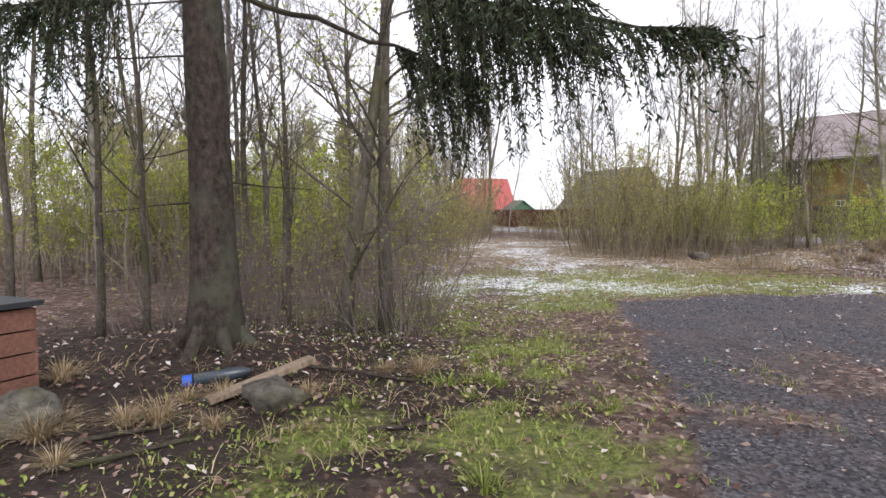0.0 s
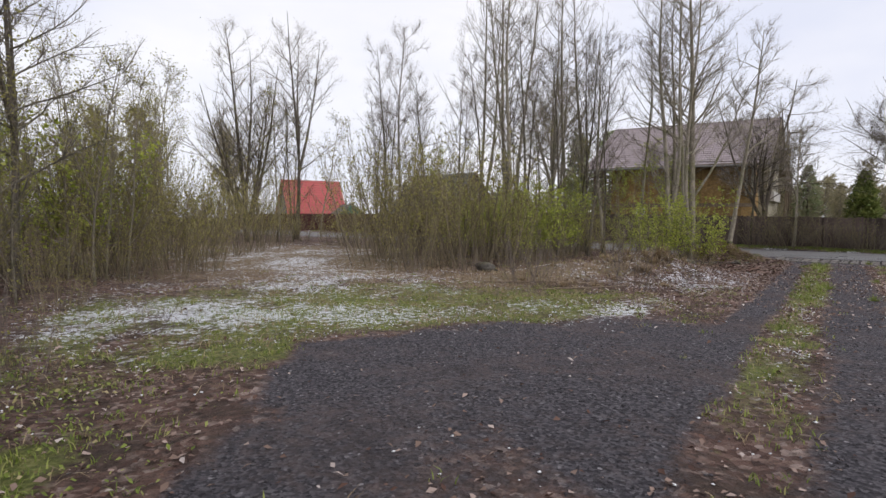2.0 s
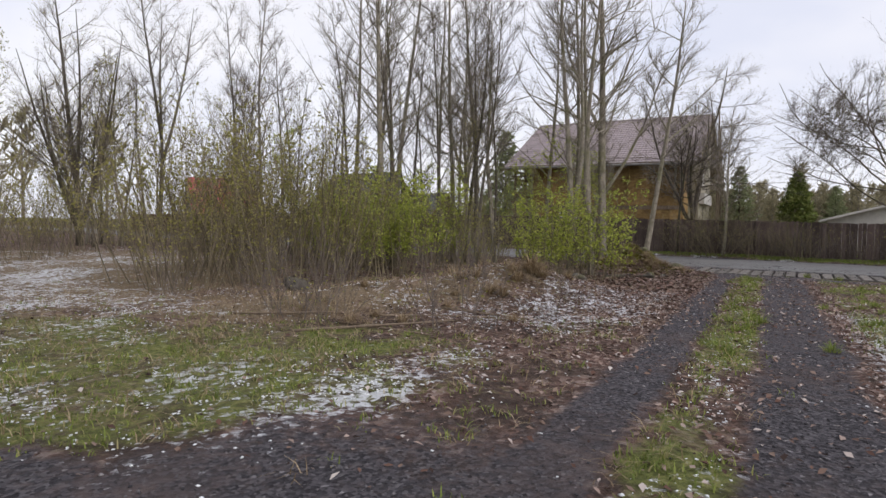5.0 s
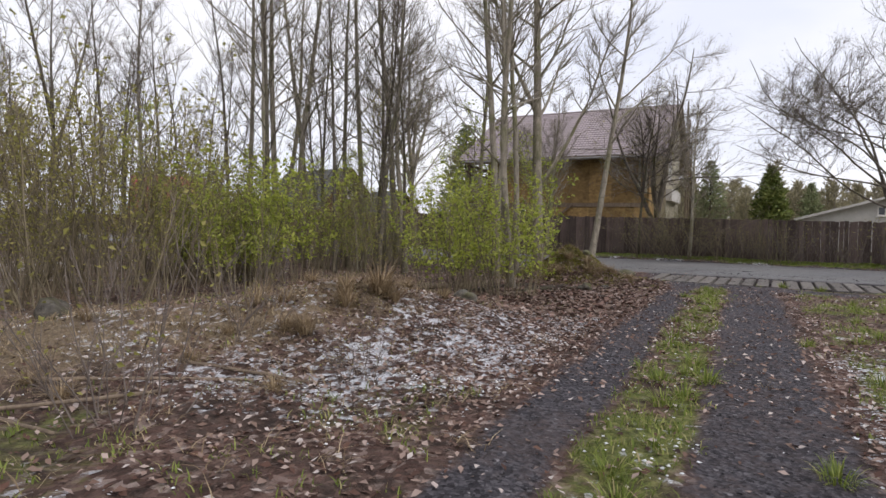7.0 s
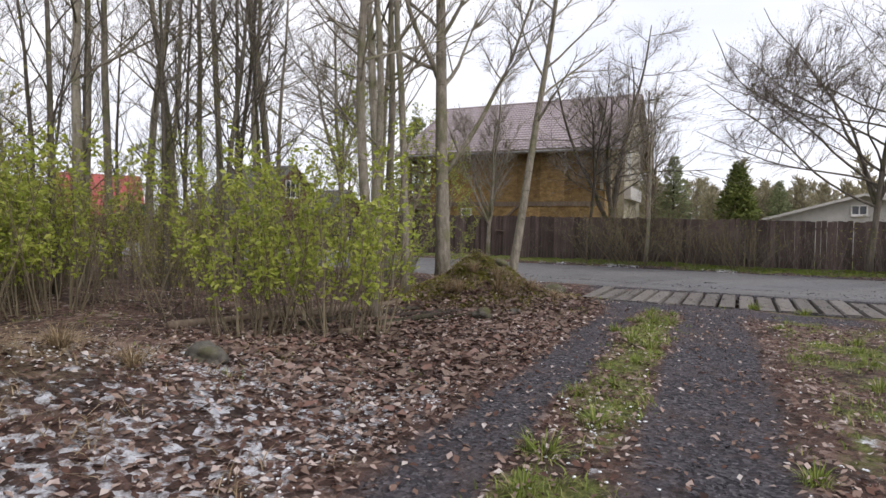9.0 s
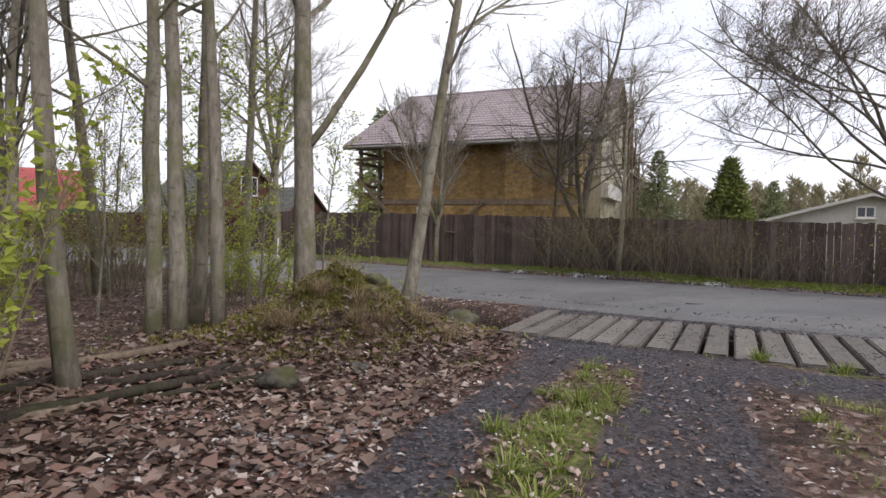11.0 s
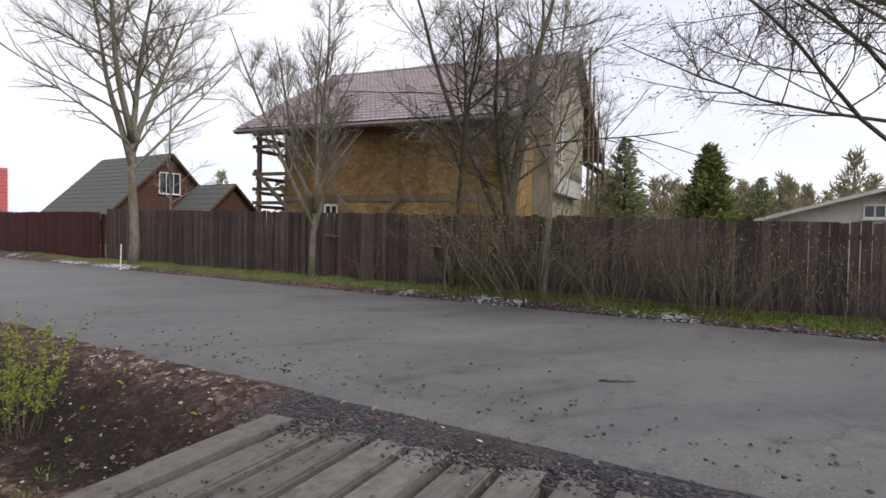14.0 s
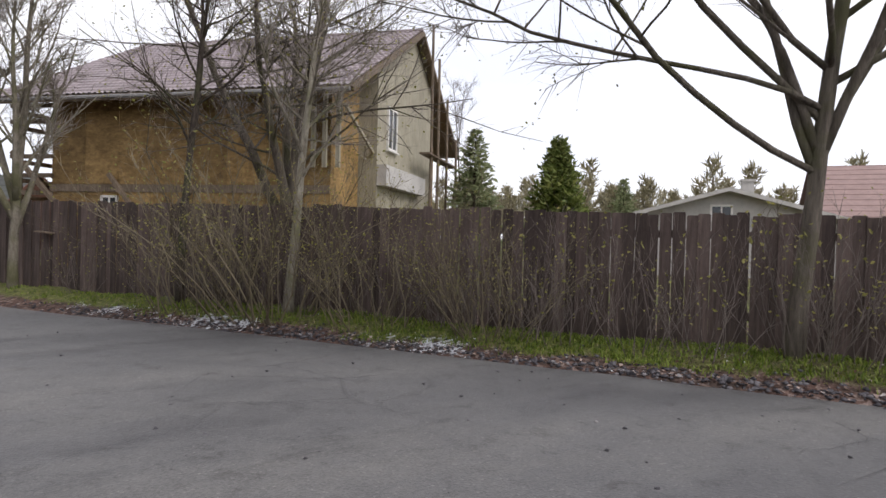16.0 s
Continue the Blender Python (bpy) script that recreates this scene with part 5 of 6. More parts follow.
for _ in range(22):
    x, y = rng.uniform(-13, -0.6), rng.uniform(8.5, 24)
    put_copy(rng.choice(budding), x, y, rng.uniform(0, 360), rng.uniform(0.42, 0.65))
put_tree(budding[0], -1.9, 13.0, 0, 0.6)
put_tree(budding[1], -3.3, 14.5, 0, 0.65)
put_tree(olive[0], -0.6, 19.0, 0, 0.8)
put_tree(olive[1], -3.0, 20.0, 0, 0.7)
put_tree(make_tree("bare_tree", "bare wide-crowned young tree at the edge of the yard", "tree", 346, 7.5, 0.07, M_SAPLING, M_TWIG_GREY, M_BUD, (0.02, 0.0), 0.28, 26, 0.40, 1.1, 0.06, 6, 9, 0.5, 0.4, 0.04, wob=0.05, forks=2, fork_at=0.5), -0.91, 15.31, 0)
put_tree(make_tree("bare_tree", "wide many-stemmed bare tree with a fan of fine limbs", "tree", 347, 11.5, 0.13, M_SAPLING, M_TWIG_GREY, M_OLIVE, (-0.03, 0.0), 0.16, 22, 0.34, 0.8, 0.12, 6, 8, 0.6, 0.5, 0.06, wob=0.04, forks=7, fork_at=0.08, twig_r=0.006, limb_r=0.34), 1.5, 36.4, 0)
put_tree(make_tree("bare_tree", "tall forked bare tree before a red-roofed house", "tree", 348, 12.0, 0.12, M_SAPLING, M_TWIG_GREY, M_BUD, (0.01, 0.0), 0.35, 20, 0.36, 0.85, 0.10, 5, 8, 0.6, 0.4, 0.06, wob=0.04, forks=3, fork_at=0.38, twig_r=0.006, limb_r=0.34), 4.1, 40.6, 0)
for _ in range(24):      # denser olive wall of the thicket
    put_copy(rng.choice(olive), rng.uniform(-9, 0.4), rng.uniform(14.5, 25), rng.uniform(0, 360), rng.uniform(0.5, 0.78))
# shrubs
osier = [make_shrub("osier_shrub", "dense clump of leafless brown osier stems", 300 + i, 30, 2.6, 0.48, 0.6, M_OSIER, M_OLIVE, 2, 0.05, 17, 0.45, 0.008, 0.0035, 0.13, "osier clumps") for i in range(2)]
yellow = [make_shrub("leafing_shrub", "shrub with fresh bright yellow-green spring leaves", 310 + i, 30, 2.4, 0.5, 0.5, M_OSIER, M_SPRING, 4, 0.078, 15, 0.38, 0.009, 0.0035, 0.13, "leafing shrubs") for i in range(2)]
scrub = make_shrub("low_scrub", "low twiggy bare brown scrub", 320, 16, 1.3, 0.6, 0.25, M_TWIG, M_OLIVE, 0.4, 0.04, 12, 0.34, 0.005, 0.0028, 0.22, "low scrub")
put_tree(osier[0], 7.3, 18.9, 0, 1.0)
put_tree(osier[1], 8.6, 19.4, 0, 1.0)
for x, y, s in ((9.6, 19.7, 1.0), (10.6, 20.2, 1.05), (8.2, 20.8, 1.05), (9.4, 21.5, 1.1), (10.9, 21.8, 1.1), (11.9, 20.8, 1.0), (12.9, 21.6, 1.0), (12.2, 23.0, 1.1), (7.6, 22.6, 1.1),
                (13.8, 22.3, 0.9), (14.6, 21.2, 0.8), (9.9, 23.6, 1.2), (11.2, 24.4, 1.2), (6.6, 20.4, 1.0), (6.9, 21.9, 1.1), (7.7, 24.4, 1.1), (8.9, 25.3, 1.1)):
    put_copy((yellow if 11.5 < x < 13.5 else osier)[rng.randrange(2)], x, y, rng.uniform(0, 360), s * (1.5 if x < 10 else 1.05))
for k in range(38):
    x, y = rng.uniform(-11, 0.4), rng.uniform(11.5, 25)
    put_copy((osier + yellow[:1])[k % 3], x, y, rng.uniform(0, 360), rng.uniform(1.0, 1.6))
for x, y, s in ((1.4, 17.6, 0.75), (1.9, 19.2, 0.85), (0.7, 16.6, 0.7), (1.5, 21.5, 1.0), (0.6, 24.0, 1.2), (2.2, 26.5, 1.2), (-0.3, 14.6, 0.7), (0.8, 12.6, 0.5), (1.2, 23.0, 1.3), (1.9, 24.5, 1.3), (2.6, 28.5, 1.4), (1.0, 19.6, 1.2), (0.2, 17.4, 1.1), (2.9, 31.5, 1.4), (0.5, 21.6, 1.4), (-0.6, 18.4, 1.4)):
    put_copy(osier[rng.randrange(2)], x, y, rng.uniform(0, 360), s)
put_tree(yellow[0], 16.33, 18.82, 0, 0.98)
put_tree(yellow[1], 15.31, 19.22, 90, 0.92)
for x, y, s in ((11.3, 22.6, 1.05), (11.9, 22.2, 0.8), (10.7, 23.3, 0.9), (16.07, 19.80, 0.95), (11.68, 23.27, 0.85), (11.03, 23.53, 0.8)):
    put_copy(yellow[rng.randrange(2)], x, y, rng.uniform(0, 360), s)
for x, y, s in ((11.3, 26.0, 1.05), (12.1, 25.2, 0.9), (10.6, 25.4, 1.0), (15.0, 25.0, 0.8), (18.8, 24.5, 0.6), (21.4, 25.2, 0.45), (19.4, 27.5, 0.7),
                (-2.7, 16.0, 1.1), (-4.5, 13.4, 1.2), (-7.5, 17.0, 1.2), (-1.4, 12.0, 0.9), (-6.0, 22.0, 1.3)):
    put_copy(yellow[rng.randrange(2)], x, y, rng.uniform(0, 360), s)
put_tree(scrub, 9.1, 14.8, 0, 1.15)
for x, y, s in ((9.5, 14.5, 1.0), (11.9, 15.4, 0.9), (10.95, 13.5, 1.25), (7.2, 17.8, 0.8), (12.6, 13.9, 0.6), (8.6, 17.6, 0.8), (10.2, 18.2, 0.9), (2.0, 8.4, 0.7), (1.5, 7.8, 0.7), (1.3, 9.2, 0.9), (2.6, 10.4, 0.5),
                (15.6, 19.7, 0.7), (16.4, 19.4, 0.6), (-0.1, 8.1, 0.8), (-2.1, 7.4, 0.8)):
    put_copy(scrub, x, y, rng.uniform(0, 360), s)

for x, y, s in ((18.35, 23.3, 0.62), (18.9, 24.0, 0.6), (19.9, 24.4, 0.5), (18.0, 23.9, 0.7), (20.5, 24.9, 0.4)):
    put_copy(budding[rng.randrange(2)], x, y, rng.uniform(0, 360), s)

for _ in range(16):
    x, y = rng.uniform(-2.2, 1.4), rng.uniform(6.3, 8.6)
    put_copy(scrub, x, y, rng.uniform(0, 360), rng.uniform(0.9, 1.6))
for x, y, t, sc in ((-1.55, 6.2, 40, 0.62), (-0.75, 6.0, 160, 0.55), (-1.15, 7.0, 250, 0.7), (-2.3, 6.6, 80, 0.7)):
    put_copy(poplar[1], x, y, t, sc)
# along the fence
F = lambda s, n: road_xy(s, n)
put_tree(make_shrub("hazel_bush", "tall many-stemmed bare bush tangled against the fence", 330, 52, 3.3, 0.8, 0.9, M_OSIER, M_OLIVE, 0.8, 0.045, 22, 0.6, 0.0095, 0.0038, 0.42), 29.35, 28.95, 0)
put_copy(bpy.data.objects["hazel_bush"], 28.6, 30.1, 100, 0.8)
put_copy(bpy.data.objects["hazel_bush"], 30.3, 27.5, 200, 0.75)
put_copy(bpy.data.objects["hazel_bush"], 31.2, 26.1, 300, 0.6)
put_tree(make_tree("bare_tree", "slim grey tree growing through a bush by the fence", "tree", 331, 6.6, 0.075, M_ALDER, M_TWIG_GREY, M_BUD, (0.03, 0.02), 0.30, 24, 0.36, 0.85, 0.12, 6, 9, 0.45, 0.4, 0.04), 29.5, 28.75, 0)
put_tree(make_tree("bare_tree", "thin dark tree leaning on the fence", "tree", 344, 7.0, 0.065, M_DARK_BARK, M_TWIG, M_BUD, (0.0, 0.02), 0.34, 22, 0.36, 0.95, 0.12, 6, 9, 0.45, 0.3, 0.04, wob=0.07, forks=2, fork_at=0.45), 28.35, 30.5, 0)
put_tree(make_tree("apple_tree", "old dark apple tree with a tangled crooked crown", "tree", 332, 6.8, 0.10, M_WILLOW, M_TWIG_GREY, M_OLIVE, (0.05, 0.0), 0.2, 20, 0.48, 1.25, 0.03, 8, 10, 0.55, 0.5, 0.04, wob=0.14, forks=5, fork_at=0.2, twig_r=0.0038, limb_r=0.26), 30.7, 32.3, 0, 1.4)
for k, (s_, sc) in enumerate(((13.0, 0.9), (14.6, 0.8), (18.0, 1.0), (24.3, 1.3), (25.3, 1.1), (26.4, 1.3), (27.3, 1.2), (20.2, 1.1), (21.3, 1.3), (28.6, 1.0), (16.4, 0.9))):
    x, y = F(s_, 40.35 + 0.15 * (k % 2))
    put_copy(scrub, x, y, 40 * k, sc)
put_tree(make_tree("willow_tree", "thick multi-stemmed bare willow leaning over the fence", "tree", 340, 7.8, 0.072, M_WILLOW, M_TWIG, M_BUD, (0.02, 0.0), 0.30, 16, 0.5, 1.0, 0.06, 6, 9, 0.55, 0.6, 0.035, wob=0.06, limb_r=0.2, twig_r=0.0036,
                   extra=((1.45, (-0.24, 0.16, 1.0), 5.8, 0.038), (1.6, (0.16, -0.12, 1.0), 5.8, 0.042), (1.75, (0.32, -0.25, 1.0), 5.4, 0.034), (1.6, (-0.12, 0.32, 1.0), 5.6, 0.036),
                          (1.5, (-0.76, 0.62, 0.55), 5.2, 0.026), (1.9, (-0.66, 0.52, 0.80), 5.4, 0.028), (2.3, (-0.80, 0.45, 0.62), 4.8, 0.024), (2.9, (-0.62, 0.66, 0.60), 4.4, 0.022), (2.2, (0.72, -0.55, 0.70), 4.6, 0.026), (2.7, (0.5, -0.75, 0.8), 4.2, 0.024), (2.3, (-0.58, -0.4, 0.75), 3.8, 0.022),
                          (3.3, (-0.75, 0.60, 0.40), 4.0, 0.02), (3.6, (-0.4, 0.8, 0.6), 3.8, 0.02), (2.0, (-0.85, 0.25, 0.5), 4.2, 0.022))), 33.0, 23.3, 0, 1.27)
put_tree(make_tree("maple_tree", "tall bare roadside maple with ascending limbs", "tree", 341, 10.5, 0.16, M_ALDER, M_TWIG_GREY, M_BUD, (0.02, 0.0), 0.30, 24, 0.48, 1.0, 0.09, 9, 13, 0.6, 0.6, 0.045, wob=0.06, forks=4, fork_at=0.32, twig_r=0.0055), 21.5, 41.3, 0)
put_tree(make_tree("bare_tree", "pale-trunked bare tree with a fan of upright limbs by the fence", "tree", 343, 7.4, 0.085, M_ALDER, M_TWIG_GREY, M_BUD, (0.02, 0.0), 0.24, 20, 0.34, 0.75, 0.16, 6, 9, 0.5, 0.3, 0.04, wob=0.05, forks=5, fork_at=0.2, twig_r=0.005), 26.05, 34.3, 120)
put_copy(poplar[1], 43.0, 43.5, 0, 0.95)
put_copy(poplar[2], 42.0, 42.5, 80, 0.9)

# conifers
thuja = make_conifer("thuja", "dense green cone-shaped thuja behind the fence", 350, 4.8, 1.25, M_THUJA, 34, 14, 14, -0.6, 0.01, "", 0.3)
put_tree(thuja, 42.1, 36.0, 0, 1.0)
# needle colour lightened to stand for haze over the treeline
fir = [make_conifer("spruce_tree", "spruce of a far treeline with needles paled for haze", 351 + i, 9.0, 2.7, M_FIR_HAZED, 26, 8, 16, 0.1, 0.02, "far spruces", 0.5) for i in range(2)]
far_fir = make_conifer("spruce_tree", "spruce of a far treeline with needles paled for haze", 356, 9.0, 2.9, M_FIR_HAZED, 16, 6, 9, 0.2, 0.04, "far spruces", 0.95)
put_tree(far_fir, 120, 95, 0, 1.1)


def make_far_tree(seed, h):
    """A leafless far tree: a stem, limbs and a haze of twig clumps in air-paled colour."""
    rng = random.Random(seed)
    T, W = Build(), Build()
    T.tube([(0, 0, -0.3), (0.1, 0, h * 0.5), (0.0, 0.1, h)], [0.13, 0.08, 0.02], 5)
    for i in range(16):
        t = 0.25 + 0.7 * i / 16
        d = rot_off(Vector((0, 0, 1)), rng.uniform(0.5, 1.0), i * 2.4)
        L = h * 0.32 * (1.1 - t)
        p = Vector((0, 0, h * t))
        T.tube([p, p + d * L * 0.5, p + d * L + Vector((0, 0, 0.2))], [0.04, 0.025, 0.01], 3, False)
        for _ in range(24):
            q = p + d * L * rng.uniform(0.1, 1.2)
            W.leaf(q, Vector((rng.uniform(-1, 1), rng.uniform(-1, 1), rng.uniform(0.2, 1.8))), Vector((rng.uniform(-1, 1), rng.uniform(-1, 1), 0.1)), rng.uniform(0.4, 1.1), 0.085)
    top = thing("far_tree", "leafless tree of a far woodland edge, its browns paled for haze", "tree", None, "far woodland")
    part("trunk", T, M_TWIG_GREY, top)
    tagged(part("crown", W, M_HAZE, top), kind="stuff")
    return top


far_tree = [make_far_tree(360 + i, 9.0) for i in range(3)]
for i in range(3):
    put_tree(far_tree[i], 70 + 6 * i, 60 - 9 * i, 0, 1.0)
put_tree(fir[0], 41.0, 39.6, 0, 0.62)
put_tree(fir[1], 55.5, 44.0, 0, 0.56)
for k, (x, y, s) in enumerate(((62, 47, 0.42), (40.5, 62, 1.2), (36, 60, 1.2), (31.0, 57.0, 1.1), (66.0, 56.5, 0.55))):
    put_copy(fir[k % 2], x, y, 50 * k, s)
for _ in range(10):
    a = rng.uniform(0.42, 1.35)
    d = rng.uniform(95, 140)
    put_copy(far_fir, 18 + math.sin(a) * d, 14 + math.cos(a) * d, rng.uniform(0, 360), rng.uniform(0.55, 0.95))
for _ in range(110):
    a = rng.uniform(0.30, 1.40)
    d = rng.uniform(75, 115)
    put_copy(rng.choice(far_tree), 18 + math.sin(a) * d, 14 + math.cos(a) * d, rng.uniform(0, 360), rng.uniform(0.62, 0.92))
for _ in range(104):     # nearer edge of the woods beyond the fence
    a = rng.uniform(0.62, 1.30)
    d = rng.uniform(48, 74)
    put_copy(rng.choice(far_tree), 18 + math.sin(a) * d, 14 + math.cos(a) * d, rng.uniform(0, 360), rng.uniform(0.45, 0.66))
for _ in range(64):      # woods behind the clearing
    a = rng.uniform(-1.15, 0.30)
    d = rng.uniform(45, 100)
    x, y = 2 + math.sin(a) * d, 4 + math.cos(a) * d
    s_, n_ = road_sn(x, y)
    if n_ < 30 or n_ > 72:
        put_copy(rng.choice(far_tree), x, y, rng.uniform(0, 360), rng.uniform(0.8, 1.25))
for _ in range(24):      # undergrowth of the belt by the lane
    x, y = rng.uniform(9.5, 19), rng.uniform(23.5, 31.5)
    if road_sn(x, y)[1] < 31.0:
        put_copy(rng.choice(olive + budding), x, y, rng.uniform(0, 360), rng.uniform(0.4, 0.7))
for _ in range(16):
    x, y = rng.uniform(9.5, 19), rng.uniform(24.5, 31.5)
    if road_sn(x, y)[1] < 31.0:
        put_copy(rng.choice(osier + yellow), x, y, rng.uniform(0, 360), rng.uniform(0.6, 1.0))
for k in range(22):      # thin stems along the foot of the fence
    x, y = F(15.5 + k * 0.72 + rng.uniform(-.3, .3), 40.3 + rng.uniform(-.1, .25))
    put_copy(scrub, x, y, rng.uniform(0, 360), rng.uniform(0.8, 1.5))
for k in range(10):      # low thicket between the wood and the clearing
    put_copy(osier[k % 2], rng.uniform(-6.5, 0.5), rng.uniform(26.5, 34), rng.uniform(0, 360), rng.uniform(1.0, 1.4))
for k in range(18):      # scrubby far edge of the clearing
    x, y = rng.uniform(-9, 5.6), rng.uniform(35, 43)
    put_copy(rng.choice(osier + olive), x, y, rng.uniform(0, 360), rng.uniform(0.6, 0.85) if k % 2 else rng.uniform(1.0, 1.4))
for k in range(14):      # clump before the red-roofed house
    x, y = rng.uniform(0.0, 4.6), rng.uniform(35.5, 42)
    put_copy((poplar + olive + osier)[k % 7], x, y, rng.uniform(0, 360), rng.uniform(0.8, 1.0) if k % 7 < 3 else rng.uniform(0.7, 1.0))
for k in range(10):
    x, y = rng.uniform(5.5, 12), rng.uniform(27, 36)
    put_copy(osier[k % 2], x, y, rng.uniform(0, 360), rng.uniform(0.7, 1.1))


# ---- ground cover ----
def scatter(rng, n, x0, x1, y0, y1, weight, floor=0.0):
    """Points spread over a rectangle as thick as weight says."""
    got = []
    left = n
    while left > 0:
        x, y = rng.uniform(x0, x1, n * 2), rng.uniform(y0, y1, n * 2)
        keep = rng.random(n * 2) < np.maximum(weight(x, y), floor)
        p = np.stack([x[keep], y[keep]], 1)[:left]
        got.append(p)
        left -= len(p)
        if len(p) < 20:
            break
    return np.concatenate(got)


def near_path(x, y):
    """Thick near the line walked, thinning out away from it."""
    ex = np.array([r[1][0] for r in PATH_LINE])
    ey = np.array([r[1][1] for r in PATH_LINE])
    d = np.full(x.shape, 1e9)
    for i in range(0, len(ex)):
        d = np.minimum(d, np.hypot(x - ex[i], y - ey[i]))
    return np.clip(1.25 - d / 11.0, 0.06, 1.0)


PATH_LINE = [(0, (1.8, 0.0)), (0, (4.4, 2.6)), (0, (7.0, 5.1)), (0, (9.5, 7.3)), (0, (12.4, 9.9)), (0, (15.0, 12.2)), (0, (17.9, 14.8)), (0, (20.4, 16.8)), (0, (22.7, 18.6)), (0, (26.5, 20.2))]


def blade_mesh(name, p, height, width, lean, mat, rng, label, lift=0.0):
    """Bent blades, three faces each."""
    n = len(p)
    a = rng.uniform(0, 2 * math.pi, n)
    h, w, q = height * rng.uniform(0.5, 1.3, n), width * rng.uniform(0.7, 1.3, n), lean * rng.uniform(0.3, 1.2, n)
    z = terrain(p[:, 0], p[:, 1]) - 0.006 + lift
    dx, dy = np.cos(a), np.sin(a)
    sx, sy = -dy, dx
    out = np.zeros((n, 5, 3))
    for k, (f, ww, sgn) in enumerate(((0, 0.5, -1), (0, 0.5, 1), (0.55, 0.42, 1), (0.55, 0.42, -1), (1.0, 0.0, 0))):
        out[:, k, 0] = p[:, 0] + dx * q * h * f * f + sx * w * ww * sgn
        out[:, k, 1] = p[:, 1] + dy * q * h * f * f + sy * w * ww * sgn
        out[:, k, 2] = z + h * (f - 0.28 * np.minimum(q, 1.6) * f * f)
    b = np.arange(n)[:, None] * 5
    tri = np.concatenate([b + np.array([[0, 1, 2]]), b + np.array([[0, 2, 3]]), b + np.array([[3, 2, 4]])])
    me = np_mesh(name, out.reshape(-1, 3), tri, mat)
    return tagged(new(name, me), label, "grass", kind="stuff")


def leaf_mesh(name, p, size, mat, rng, label, tilt=0.5, lift=0.004, category="leaves", wide=0.62):
    """Curled fallen leaves lying about, two faces each."""
    n = len(p)
    a = rng.uniform(0, 2 * math.pi, n)
    s = size * rng.uniform(0.5, 1.4, n)
    z = terrain(p[:, 0], p[:, 1]) + lift + rng.uniform(0, 0.02, n)
    t1, t2, curl = rng.uniform(-tilt, tilt, n), rng.uniform(-tilt, tilt, n), rng.uniform(0.05, 0.4, n)
    dx, dy = np.cos(a), np.sin(a)
    out = np.zeros((n, 4, 3))
    for k, (u, v) in enumerate(((0, 0), (0.45, wide / 2), (1, 0), (0.45, -wide / 2))):
        out[:, k, 0] = p[:, 0] + s * (dx * u - dy * v)
        out[:, k, 1] = p[:, 1] + s * (dy * u + dx * v)
        out[:, k, 2] = z + s * (t1 * (u - 0.4) + t2 * v + curl * abs(v) * 1.6) + 0.25 * s * np.abs(t1)
    b = np.arange(n)[:, None] * 4
    tri = np.concatenate([b + np.array([[0, 1, 2]]), b + np.array([[0, 2, 3]])])
    me = np_mesh(name, out.reshape(-1, 3), tri, mat)
    return tagged(new(name, me), label, category, kind="stuff")


def lump_mesh(name, p, size, mat, rng, label, category, flat=0.6, sink=0.2):
    """Small irregular eight-sided lumps."""
    n = len(p)
    s = size * rng.uniform(0.45, 1.5, n) ** 1.3
    z = terrain(p[:, 0], p[:, 1]) + s * flat * (0.5 - sink)
    a = rng.uniform(0, 2 * math.pi, n)
    out = np.zeros((n, 6, 3))
    for k in range(4):
        r = s * rng.uniform(0.7, 1.25, n) * 0.6
        out[:, k, 0] = p[:, 0] + np.cos(a + k * 1.571) * r
        out[:, k, 1] = p[:, 1] + np.sin(a + k * 1.571) * r
        out[:, k, 2] = z + s * rng.uniform(-0.12, 0.12, n)
    for k, sg in ((4, 1), (5, -1)):
        out[:, k, 0] = p[:, 0] + s * rng.uniform(-.2, .2, n)
        out[:, k, 1] = p[:, 1] + s * rng.uniform(-.2, .2, n)
        out[:, k, 2] = z + sg * s * flat * rng.uniform(0.4, 0.7, n)
    b = np.arange(n)[:, None] * 6
    tri = np.concatenate([b + np.array([[k, (k + 1) % 4, 4]]) for k in range(4)] + [b + np.array([[(k + 1) % 4, k, 5]]) for k in range(4)])
    me = np_mesh(name, out.reshape(-1, 3), tri, mat, None, False)
    return tagged(new(name, me), label, category, kind="stuff")


def off_road(x, y):
    s, n = road_sn(x, y)
    return 1 - smooth(N_NEAR - 0.15, N_NEAR + 0.1, n) * smooth(N_FAR + 0.1, N_FAR - 0.1, n)


def off_bridge(x, y):
    s, n = road_sn(x, y)
    return 1.0 - ((s > 18.6) & (s < 25.2) & (n > 29.4) & (n < 32.5)).astype(float)


